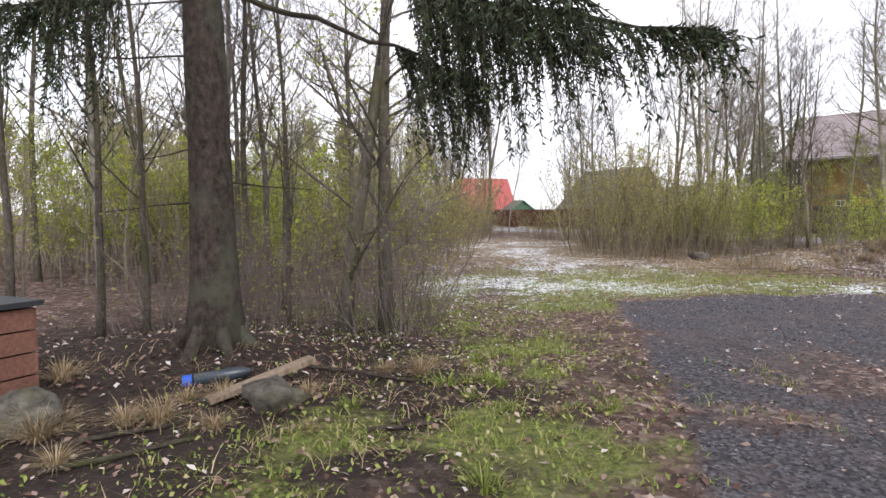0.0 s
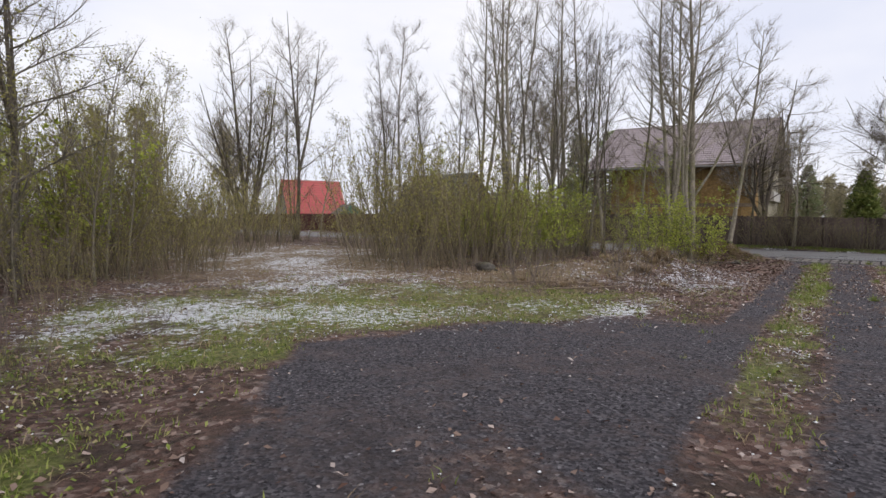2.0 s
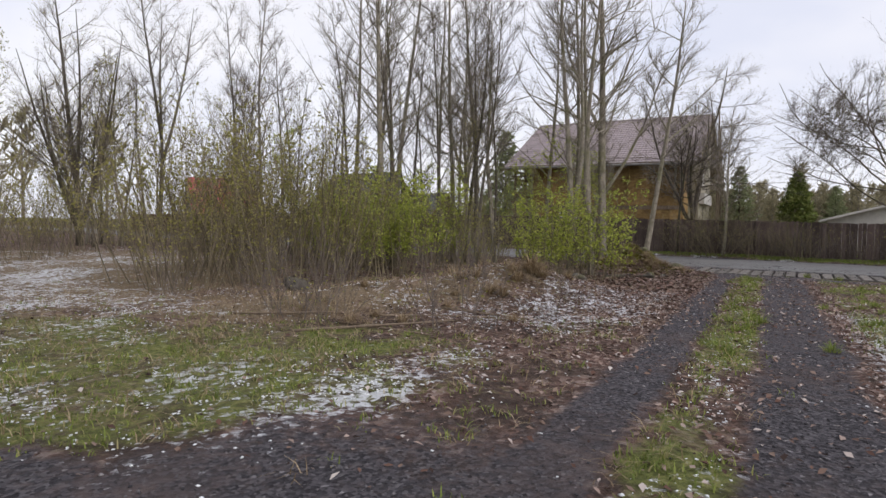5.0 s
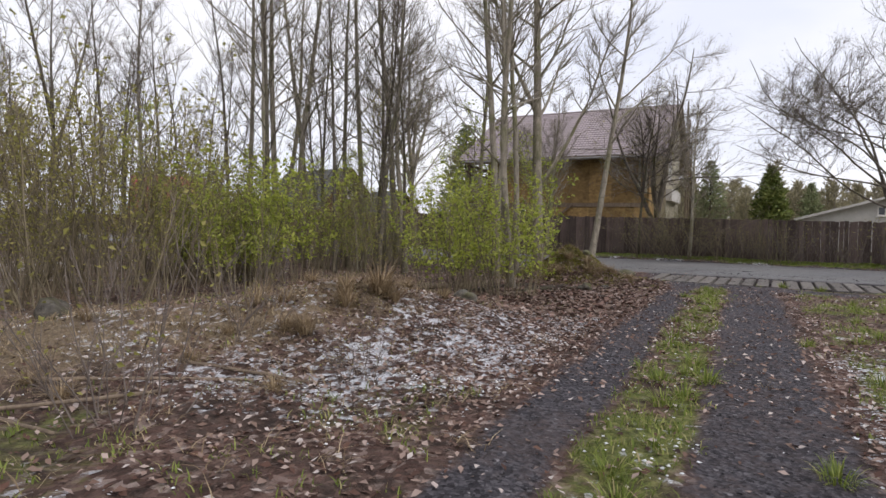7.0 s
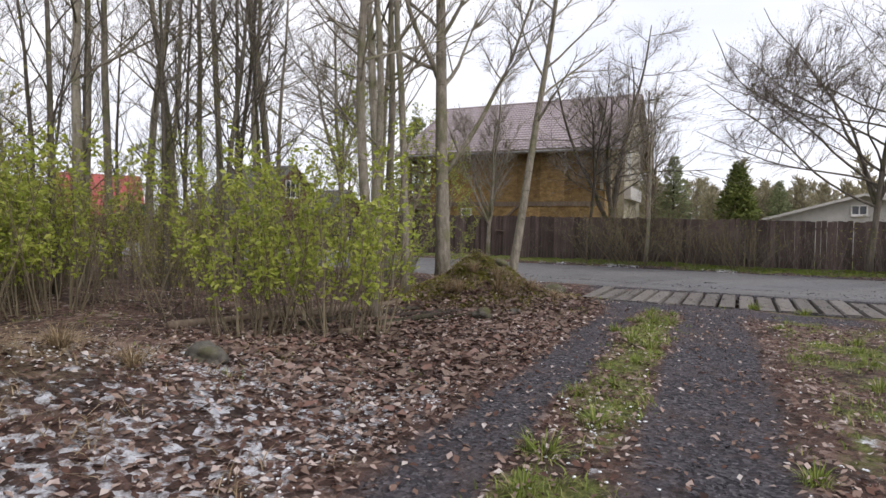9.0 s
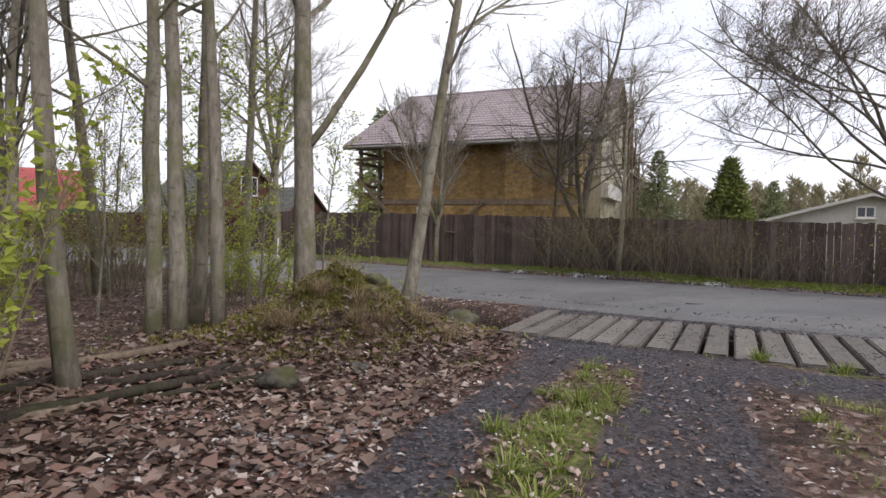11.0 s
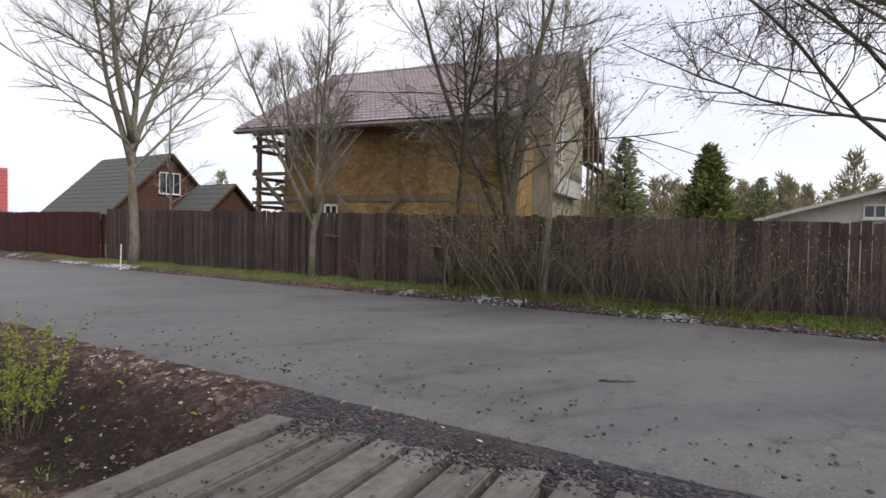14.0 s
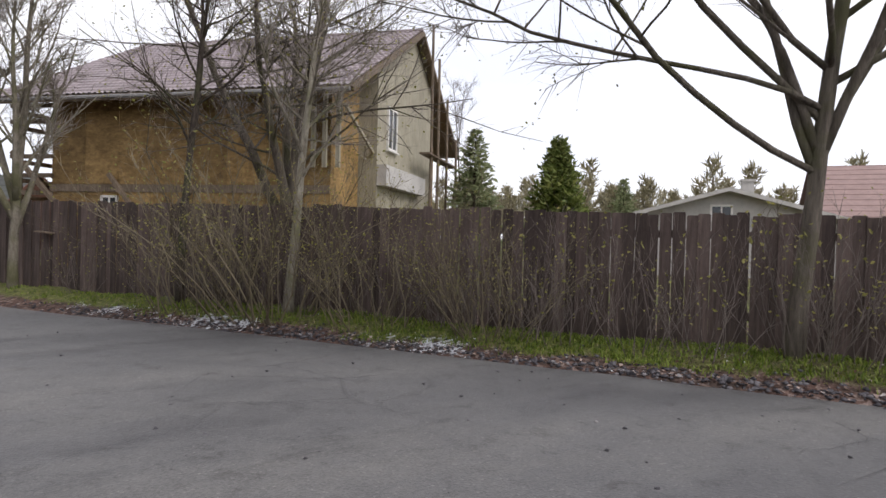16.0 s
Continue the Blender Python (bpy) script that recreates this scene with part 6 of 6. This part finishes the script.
def litter_weight(x, y):
    s, n = road_sn(x, y)
    wood = np.clip(bump(x, y, 17.0, 18.6, 5.5, 3.4, 0.75) * 1.2 + bump(x, y, 0.5, 5.0, 4.0, 2.5) * 0.2 + bump(x, y, 13.2, 14.4, 3.6, 1.8, 0.75) + 0.10, 0, 1)
    edge = smooth(N_FAR - 0.05, N_FAR + 0.1, n) * smooth(N_FAR + 0.5, N_FAR + 0.2, n) * 0.6
    p_, w_ = path_pw(x, y)
    side = bump(x, y, 15.0, 10.5, 8.0, 1.6, 0.75) * 0.7 + bump(x, y, 4.5, 2.5, 3.5, 3.5) * 0.28 + 0.32 * np.exp(-((w_ + 0.7) / 0.45) ** 2) * smooth(9, 14, p_) + 0.35 * bump(x, y, 1.5, 9.0, 2.5, 3.0)
    clear = 1 - 0.75 * np.clip(bump(x, y, 5.6, 12.2, 6.0, 3.6) * 1.4, 0, 1)
    return np.maximum.reduce([wood, edge, side]) * clear * (1 - 0.86 * zone_gravel(x, y)) * (1 - 0.7 * zone_grass(x, y)) * near_path(x, y) * off_road(x, y) * off_bridge(x, y) * (0.35 + 0.8 * fbm(x, y, 0.9, 15))


def build_cover():
    rng = np.random.default_rng(4)
    g = lambda x, y: zone_grass(x, y) ** 1.5 * near_path(x, y) * off_road(x, y) * off_bridge(x, y)
    seeds = scatter(rng, 8200, -8, 36, -3, 44, g)
    tuft = np.repeat(seeds, 8, 0) + rng.normal(0, 0.045, (len(seeds) * 8, 2))
    blade_mesh("grass", tuft, 0.062, 0.0085, 1.0, M_BLADE, rng, "short fresh green grass in uneven tufts")
    v = lambda x, y: np.where(road_sn(x, y)[1] > N_FAR + 0.12, g(x, y), 0)
    seeds = scatter(rng, 4200, 20, 37, 14, 42, v)
    tuft = np.repeat(seeds, 9, 0) + rng.normal(0, 0.05, (len(seeds) * 9, 2))
    blade_mesh("verge_grass", tuft, 0.065, 0.013, 0.9, M_VERGE, rng, "bright green mossy grass along the fence foot")
    md = lambda x, y: bump(x, y, 19.65, 22.1, 1.0, 0.78, 0.5) ** 0.8 * (0.35 + 0.9 * smooth(0.4, 0.56, fbm(x, y, 2.4, 23)))
    seeds = scatter(rng, 3200, 17.5, 22, 20, 24.5, md)
    tuft = np.repeat(seeds, 9, 0) + rng.normal(0, 0.04, (len(seeds) * 9, 2))
    blade_mesh("moss", tuft, 0.055, 0.011, 1.0, M_MOSS, rng, "yellow-green moss cushion on a mound")
    st = lambda x, y: zone_straw(x, y) * near_path(x, y)
    seeds = scatter(rng, 2600, -4, 24, 0, 26, st)
    tuft = np.repeat(seeds, 8, 0) + rng.normal(0, 0.06, (len(seeds) * 8, 2))
    blade_mesh("straw", tuft, 0.12, 0.006, 2.2, M_STRAW, rng, "pale flattened dry grass on the mounds")
    mm = lambda x, y: bump(x, y, 19.6, 21.7, 1.2, 0.8)
    seeds = scatter(rng, 150, 18, 22, 20, 24, mm)
    tuft = np.repeat(seeds, 10, 0) + rng.normal(0, 0.05, (len(seeds) * 10, 2))
    blade_mesh("mound_grass", tuft, 0.14, 0.008, 1.8, M_STRAW, rng, "pale dry grass hanging over a mossy mound")
    leaf_mesh("fallen_leaves", scatter(rng, 62000, -7, 34, -3, 40, litter_weight), 0.05, M_LITTER, rng, "brown fallen leaves from last autumn")
    herb = lambda x, y: (bump(x, y, 1.7, 7.7, 1.1, 1.3) + 0.6 * bump(x, y, 2.3, 5.6, 1.2, 1.8) + 0.7 * bump(x, y, 1.1, 3.3, 1.3, 1.3)) * (1 - zone_gravel(x, y)) * (0.2 + fbm(x, y, 1.5, 19))
    leaf_mesh("ground_herbs", scatter(rng, 5200, -2, 5, 1, 11, herb), 0.03, M_BLADE, rng, "low broad-leaved green herbs under the trees", 0.9, 0.02, "herbs")
    bloom = lambda x, y: bump(x, y, 0.6, 6.3, 1.3, 0.9) + bump(x, y, 1.6, 7.4, 0.9, 1.2) * 0.5
    leaf_mesh("anemones", scatter(rng, 170, -1.5, 4, 4.5, 9.5, bloom), 0.026, M_RAG, rng, "small white anemone flowers among green herbs", 0.6, 0.07, "flowers", 0.9)
    ditch = lambda x, y: np.exp(-((road_sn(x, y)[1] - 32.0) / 0.5) ** 2) * (road_sn(x, y)[0] < 18.9) * smooth(0.5, 0.6, fbm(x, y, 1.1, 17)) * near_path(x, y)
    leaf_mesh("ditch_herbs", scatter(rng, 800, 14, 26, 20, 34, ditch), 0.055, M_SPRING, rng, "bright green nettles on the ditch bank", 0.9, 0.03, "herbs")
    hail = lambda x, y: zone_hail(x, y) ** 1.6 * near_path(x, y) * smooth(0.48, 0.57, fbm(x, y, 2.2, 25)) * off_road(x, y)
    lump_mesh("hail", scatter(rng, 12000, -6, 35, 0, 42, hail), 0.018, M_HAIL, rng, "white melting hail scattered on the ground", "hail", 0.5)
    sparse = lambda x, y: near_path(x, y) * (1 - 0.97 * zone_gravel(x, y)) * smooth(0.5, 0.66, fbm(x, y, 1.4, 27)) * off_road(x, y) * off_bridge(x, y)
    lump_mesh("hail_remains", scatter(rng, 2600, 4, 34, 0, 30, sparse), 0.016, M_HAIL, rng, "last white hail grains between the leaves", "hail", 0.5)
    peb = lambda x, y: zone_gravel(x, y) * near_path(x, y)
    lump_mesh("gravel", scatter(rng, 11000, -2, 27, -3, 24, peb), 0.015, M_PEBBLE, rng, "dark crushed gravel stones", "gravel", 0.7)
    vh = lambda x, y: np.exp(-((road_sn(x, y)[1] - N_FAR - 0.18) / 0.16) ** 2) * smooth(0.5, 0.56, fbm(x, y, 0.6, 85)) * near_path(x, y)
    lump_mesh("verge_hail", scatter(rng, 2600, 20, 37, 12, 44, vh), 0.032, M_HAIL, rng, "white hail drifted against the road verge", "hail", 0.45)
    bg_ = lambda x, y: ((road_sn(x, y)[0] > 19.4) & (road_sn(x, y)[0] < 24.9) & (road_sn(x, y)[1] > 30.2) & (road_sn(x, y)[1] < 31.7)) * smooth(0.5, 0.62, fbm(x, y, 1.8, 33))
    ob = lump_mesh("bridge_grit", scatter(rng, 700, 20, 30, 12, 24, bg_), 0.014, M_PEBBLE, rng, "dark grit and dirt lying on bridge boards", "gravel", 0.6)
    ob.location.z = 0.64
    tilt = lambda x, y: road_sn(x, y)[1] - 0.1 * (road_sn(x, y)[0] - 21.5)
    md_ = lambda x, y: ((road_sn(x, y)[0] > 18.9) & (road_sn(x, y)[0] < 25.6)) * (np.exp(-((tilt(x, y) - 32.28) / 0.17) ** 2) + 0.6 * np.exp(-((tilt(x, y) - 29.82) / 0.10) ** 2)) * (0.2 + smooth(0.4, 0.6, fbm(x, y, 2.2, 35)))
    p = scatter(rng, 3200, 20, 32, 10, 25, md_)
    ob = lump_mesh("bridge_mud", p, 0.02, M_PEBBLE, rng, "dark mud and gravel banked over the board ends", "gravel", 0.5)
    me = ob.data
    co = np.zeros(len(me.vertices) * 3, dtype=np.float32); me.vertices.foreach_get("co", co)
    co = co.reshape(-1, 3); q = np.repeat(p, 6, 0)
    co[:, 2] += 0.012 - terrain(q[:, 0], q[:, 1]); me.vertices.foreach_set("co", co.ravel())
    big_leaf = lambda x, y: smooth(21.5, 23.5, path_pw(x, y)[0]) * smooth(32.5, 30.5, path_pw(x, y)[0]) * smooth(0.15, 0.6, path_pw(x, y)[1]) * smooth(4.5, 2.5, path_pw(x, y)[1]) * off_road(x, y) * off_bridge(x, y) * (1 - 0.8 * bump(x, y, 19.65, 22.1, 1.0, 0.78, 0.5))
    leaf_mesh("maple_leaves", scatter(rng, 4200, 14, 24, 15, 24, big_leaf), 0.088, M_MAPLE, rng, "large reddish-brown fallen maple leaves", 0.35, 0.012, "leaves", 0.95)
    crumb = lambda x, y: np.exp(-((road_sn(x, y)[1] - N_FAR - 0.12) / 0.22) ** 2) * near_path(x, y)
    lump_mesh("verge_crumbs", scatter(rng, 2600, 20, 37, 14, 44, crumb), 0.04, M_PEBBLE, rng, "dark crumbled earth and asphalt along the road edge", "gravel", 0.6)
    nb = lambda x, y: np.exp(-((tilt(x, y) - 29.80) / 0.10) ** 2) * (road_sn(x, y)[0] > 19.2) * (road_sn(x, y)[0] < 25) * smooth(0.45, 0.6, fbm(x, y, 1.2, 29))
    seeds = scatter(rng, 160, 20, 27, 14, 24, nb)
    tuft = np.repeat(seeds, 9, 0) + rng.normal(0, 0.04, (len(seeds) * 9, 2))
    blade_mesh("bridge_grass", tuft, 0.09, 0.008, 0.9, M_BLADE, rng, "tufts of green grass at the board ends of a bridge")
    rd = lambda x, y: (1 - off_road(x, y)) * near_path(x, y) * (0.1 + smooth(N_NEAR + 1.6, N_NEAR, road_sn(x, y)[1]))
    p = scatter(rng, 900, 20, 36, 14, 34, rd)
    ob = lump_mesh("road_grit", p, 0.022, M_PEBBLE, rng, "loose dark grit on the asphalt", "gravel", 0.6)
    ob.location.z = 0.13


build_cover()


# ---- tussocks ----
def make_tussock(label, seed, mat, blades, length, spread):
    """A clump of long arching blades."""
    rng = random.Random(seed)
    b = Build()
    for _ in range(blades):
        a, q = rng.uniform(0, 6.283), 0.10 * math.sqrt(rng.random())
        L, w, o = length * rng.uniform(0.5, 1.2), rng.uniform(0.003, 0.006), spread * rng.uniform(0.25, 1.1)
        c, s = math.cos(a), math.sin(a)
        base = len(b.v)
        for k, (f, ww) in enumerate(((0, 1), (0.4, 0.9), (0.75, 0.6), (1.0, 0.0))):
            r, z = q + o * L * f * f, L * (f - 0.72 * min(o, 1.0) * f * f) - 0.02
            for e in ((-1, 1) if ww else (0,)):
                b.v.append((c * r - s * w * ww * e, s * r + c * w * ww * e, z))
        b.f += [(base, base + 1, base + 3, base + 2), (base + 2, base + 3, base + 5, base + 4), (base + 4, base + 5, base + 6)]
    return tagged(new("grass_tussock", b.mesh("grass_tussock", mat)), label, "grass", "grass tussocks")


def put_tussocks(first, places):
    for k, (x, y, sc, turn) in enumerate(places):
        m = pose(x, y, ground_z(x, y) - 0.01, 0, 0, turn) @ Matrix.Diagonal((sc, sc, sc, 1))
        if k == 0:
            first.matrix_basis = m
        else:
            put = copy_thing(first, m)
            put.matrix_basis = m


rng = random.Random(41)
put_tussocks(make_tussock("pale dry arching grass tussock on a low mound", 42, M_STRAW, 170, 0.42, 1.1),
             [(13.35, 16.2, 1.3, 0)] + [(13.0 + rng.gauss(0, 0.8), 16.3 + rng.gauss(0, 0.4), rng.uniform(0.6, 1.0), rng.uniform(0, 360)) for _ in range(13)]
             + [(10.6 + rng.gauss(0, 0.9), 14.9 + rng.gauss(0, 0.5), rng.uniform(0.4, 0.8), rng.uniform(0, 360)) for _ in range(9)]
             + [(-0.3 + rng.gauss(0, 0.7), 3.9 + rng.gauss(0, 0.45), rng.uniform(0.45, 0.8), rng.uniform(0, 360)) for _ in range(12)]
             + [(1.1 + rng.gauss(0, 0.8), 4.4 + rng.gauss(0, 0.5), rng.uniform(0.3, 0.55), rng.uniform(0, 360)) for _ in range(8)]
             + [(19.6 + rng.gauss(0, 0.5), 21.35 + rng.gauss(0, 0.2), rng.uniform(0.5, 0.85), rng.uniform(0, 360)) for _ in range(12)])
put_tussocks(make_tussock("fresh bright green grass tuft beside a wheel rut", 43, M_BLADE, 90, 0.2, 0.9),
             [(15.15, 13.35, 1.1, 0)] + [(p * 0.73 - w * 0.683, p * 0.683 + w * 0.73, rng.uniform(0.5, 1.1), rng.uniform(0, 360)) for p, w in [(rng.uniform(17.5, 29), rng.gauss(-0.65, 0.16)) for _ in range(34)]]
             + [(2.3 + rng.gauss(0, 0.6), 4.4 + rng.gauss(0, 1.3), rng.uniform(0.5, 0.9), rng.uniform(0, 360)) for _ in range(16)]
             + [(p * 0.73 - w * 0.683, p * 0.683 + w * 0.73, rng.uniform(0.5, 1.0), rng.uniform(0, 360)) for p, w in [(rng.uniform(18, 31), rng.gauss(-2.7, 0.4)) for _ in range(30)]])


# ---- stones, logs and litter ----
def make_stone(name, label, x, y, size, seed, mat=None, flat=0.6, moss=None):
    bm = bmesh.new()
    bmesh.ops.create_icosphere(bm, subdivisions=3, radius=0.5)
    off = Vector((seed * 3.1, seed * 1.7, 0))
    for v in bm.verts:
        k = 1 + 0.6 * (noise.noise(v.co * 2.2 + off)) + 0.2 * noise.noise(v.co * 5 + off) + 0.07 * noise.noise(v.co * 13 + off)
        v.co = Vector((v.co.x * size[0] * k, v.co.y * size[1] * k, v.co.z * size[2] * k))
    ob = new(name, bm_mesh(name, bm, mat or M_STONE, True))
    ob.matrix_basis = pose(x, y, ground_z(x, y) + size[2] * 0.22, 0, 0, seed * 47)
    return tagged(ob, label, "stone")


def make_log(name, label, a, b, r, mat, seed, lift=0.0, taper=0.8):
    rng = random.Random(seed)
    n = 8
    pts = []
    for i in range(n + 1):
        t = i / n
        x, y = a[0] + (b[0] - a[0]) * t, a[1] + (b[1] - a[1]) * t
        za, zb = ground_z(*a) + r * 0.7 + lift, ground_z(*b) + r * 0.5
        pts.append((x + rng.uniform(-.8, .8) * r, y + rng.uniform(-.8, .8) * r, max(za + (zb - za) * t, ground_z(x, y) + r * 0.35) + rng.uniform(-.15, .15) * r))
    B = Build()
    B.tube(pts, [r * (1 - (1 - taper) * i / n) * rng.uniform(0.92, 1.08) for i in range(n + 1)], 9)
    ob = new(name, B.mesh(name, mat, True))
    return tagged(ob, label, "log" if r > 0.04 else "stick")


for i, (x, y, sz) in enumerate(((18.6, 19.75, (0.36, 0.30, 0.2)), (19.4, 20.15, (0.2, 0.17, 0.1)), (20.1, 22.0, (0.25, 0.22, 0.2)), (21.3, 22.0, (0.4, 0.35, 0.25)), (21.7, 21.8, (0.3, 0.26, 0.18)), (14.8, 17.0, (0.35, 0.3, 0.2)))):
    make_stone("stone", "grey field stone half sunk in leaf litter", x, y, sz, i + 1)
make_stone("boulder", "pale rounded boulder beside a wooden crate", -1.1, 3.72, (0.56, 0.42, 0.30), 7)
make_stone("mossy_stone", "grey stone with yellow-green moss under a plank", 0.47, 4.1, (0.42, 0.34, 0.26), 8)
make_stone("black_stone", "small black stone near the boulder", -1.0, 3.1, (0.3, 0.26, 0.22), 9, M_SOILBLACK)
make_stone("stone", "dark stone at the edge of the clearing", 9.4, 18.5, (0.8, 0.4, 0.34), 10)
for i, (a, b, r) in enumerate((((15.9, 19.7), (18.0, 20.75), 0.055), ((16.2, 20.4), (17.9, 21.3), 0.05), ((16.8, 19.2), (18.5, 20.35), 0.045), ((14.4, 20.0), (17.0, 20.9), 0.06), ((17.3, 20.1), (18.3, 20.5), 0.035), ((16.3, 18.9), (17.4, 19.5), 0.04), ((17.6, 19.6), (18.5, 19.95), 0.03))):
    make_log("fallen_log", "rotting bark-covered log lying among brown leaves", a, b, r, M_PLANK if i % 2 else M_DARK_BARK, 60 + i)
make_log("birch_stick", "pale peeled stick on the leaf litter", (17.0, 19.4), (18.1, 20.1), 0.022, M_GABLE, 70)
make_log("stick", "dark broken stick lying on the asphalt", (26.28, 22.97), (26.56, 22.83), 0.018, M_SOILBLACK, 71, 0.0).location.z = 0.12
for i, (a, b) in enumerate((((-0.75, 3.3), (0.05, 3.85)), ((-0.5, 3.0), (0.15, 3.5)), ((9.0, 13.7), (11.2, 14.0)), ((9.6, 14.3), (10.6, 13.4)), ((8.3, 15.2), (9.9, 14.9)), ((10.1, 14.6), (11.8, 14.2)), ((11.2, 14.8), (12.3, 14.0)), ((0.4, 5.0), (1.5, 4.7)), ((1.2, 3.7), (1.7, 3.9)))):
    make_log("stick", "grey dead stick on the ground", a, b, 0.018, M_DARK_BARK if i in (0, 1, 7, 8) else M_PLANK, 80 + i)


def build_crate():
    """A leaning wooden crate with slats, a rag and a bucket on top."""
    m = pose(-2.02, 4.12, 0.02, 0, 0, -24)
    top = thing("wooden_crate", "red-brown slatted wooden crate standing in dead leaves", "crate", m)
    for k in range(4):
        b = Build()
        b.box(-0.5, -0.42, 0.02 + k * 0.17, 0.5, -0.395, 0.175 + k * 0.17)
        part("slat", b, M_REDBROWN, top)
        b = Build()
        b.box(0.475, -0.395, 0.02 + k * 0.17, 0.5, 0.4, 0.175 + k * 0.17)
        part("slat", b, M_REDBROWN, top)
        b = Build()
        b.box(-0.5, 0.4, 0.02 + k * 0.17, 0.5, 0.425, 0.175 + k * 0.17)
        part("slat", b, M_REDBROWN, top)
        b = Build()
        b.box(-0.525, -0.395, 0.02 + k * 0.17, -0.5, 0.4, 0.175 + k * 0.17)
        part("slat", b, M_REDBROWN, top)
    for z in (0.2, 0.5):
        b = Build()
        b.box(-0.52, -0.45, z, 0.53, -0.42, z + 0.06)
        part("batten", b, M_PLANK, top)
    b = Build()
    b.box(-0.54, -0.46, 0.705, 0.54, 0.46, 0.745)
    part("lid", b, M_SOILBLACK, top, "sagging black lid")
    rag = Build()
    rng = random.Random(3)
    pts = [(0.53 + 0.02 * math.sin(i), -0.47 - 0.012 * i, 0.6 - i * 0.085) for i in range(7)]
    rag.tube(pts, [0.02, 0.03, 0.028, 0.035, 0.05, 0.065, 0.05], 8)
    ob = new("rag", rag.mesh("rag", M_RAG, True))
    ob.matrix_basis = m
    tagged(ob, "dirty white rag hanging down from a crate", "rag")
    bk = thing("bucket", "dented galvanised bucket on a black crate lid", "bucket", m @ pose(0.27, -0.18, 0.746))
    b = Build()
    b.tube([(0, 0, 0), (0, 0, 0.02), (0, 0, 0.22), (0, 0, 0.42), (0, 0, 0.43)], [0.13, 0.14, 0.16, 0.185, 0.19], 20)
    part("body", b, M_ZINC, bk, "", True)
    b = Build()
    b.tube([(0.19 * math.cos(a), 0.19 * math.sin(a), 0.43) for a in [i * 6.2832 / 20 for i in range(21)]], [0.009] * 21, 6, False)
    part("rim", b, M_ZINC, bk)
    b = Build()
    b.tube([(-0.19 * math.cos(a), 0.05, 0.40 - 0.17 * math.sin(a)) for a in [i * math.pi / 10 for i in range(11)]], [0.005] * 11, 5)
    part("handle", b, M_ZINC, bk)


build_crate()
plank = Build()
plank.box(-0.42, -0.06, -0.02, 0.42, 0.06, 0.02)
ob = new("plank", plank.mesh("plank", M_PLANK))
ob.matrix_basis = pose(0.30, 4.36, 0.155, 0, -13, 38)
tagged(ob, "grey weathered plank leaning on a mossy stone", "plank")
bot = thing("bottle", "grey plastic bottle with a blue cap in dead grass", "bottle", pose(-0.28, 4.5, 0.10, 0, 84, 18))
b = Build()
b.tube([(0, 0, -0.02), (0, 0, 0), (0, 0, 0.3), (0, 0, 0.38), (0, 0, 0.42)], [0.03, 0.05, 0.052, 0.035, 0.022], 14)
part("body", b, M_TIN, bot, "", True)
b = Build()
b.tube([(0, 0, -0.09), (0, 0, -0.02)], [0.052, 0.052], 14)
part("cap", b, M_BLUE, bot, "bright blue cap")
x, y = 21.25, 39.3
b = Build()
b.box(-0.018, -0.018, -0.2, 0.018, 0.018, 0.9)
ob = new("marker_post", b.mesh("marker_post", M_WHITE))
ob.matrix_basis = pose(x, y, ground_z(x, y), 2, 1, 10)
tagged(ob, "thin white painted marker post on the verge", "post")
for x, y, z in ((26.55, 34.25, 1.22), (28.3, 31.4, 1.05)):
    b = Build()
    b.box(-0.2, -0.16, -0.012, 0.2, 0.0, 0.012)
    ob = new("wall_shelf", b.mesh("wall_shelf", M_PLANK))
    s_, n_ = road_sn(np.array([x]), np.array([y]))
    px, py = road_xy(float(s_[0]), N_FENCE - 0.03)
    ob.matrix_basis = pose(px, py, z, 0, 4, ROAD_ANGLE)
    tagged(ob, "small grey board shelf nailed to the fence", "shelf")
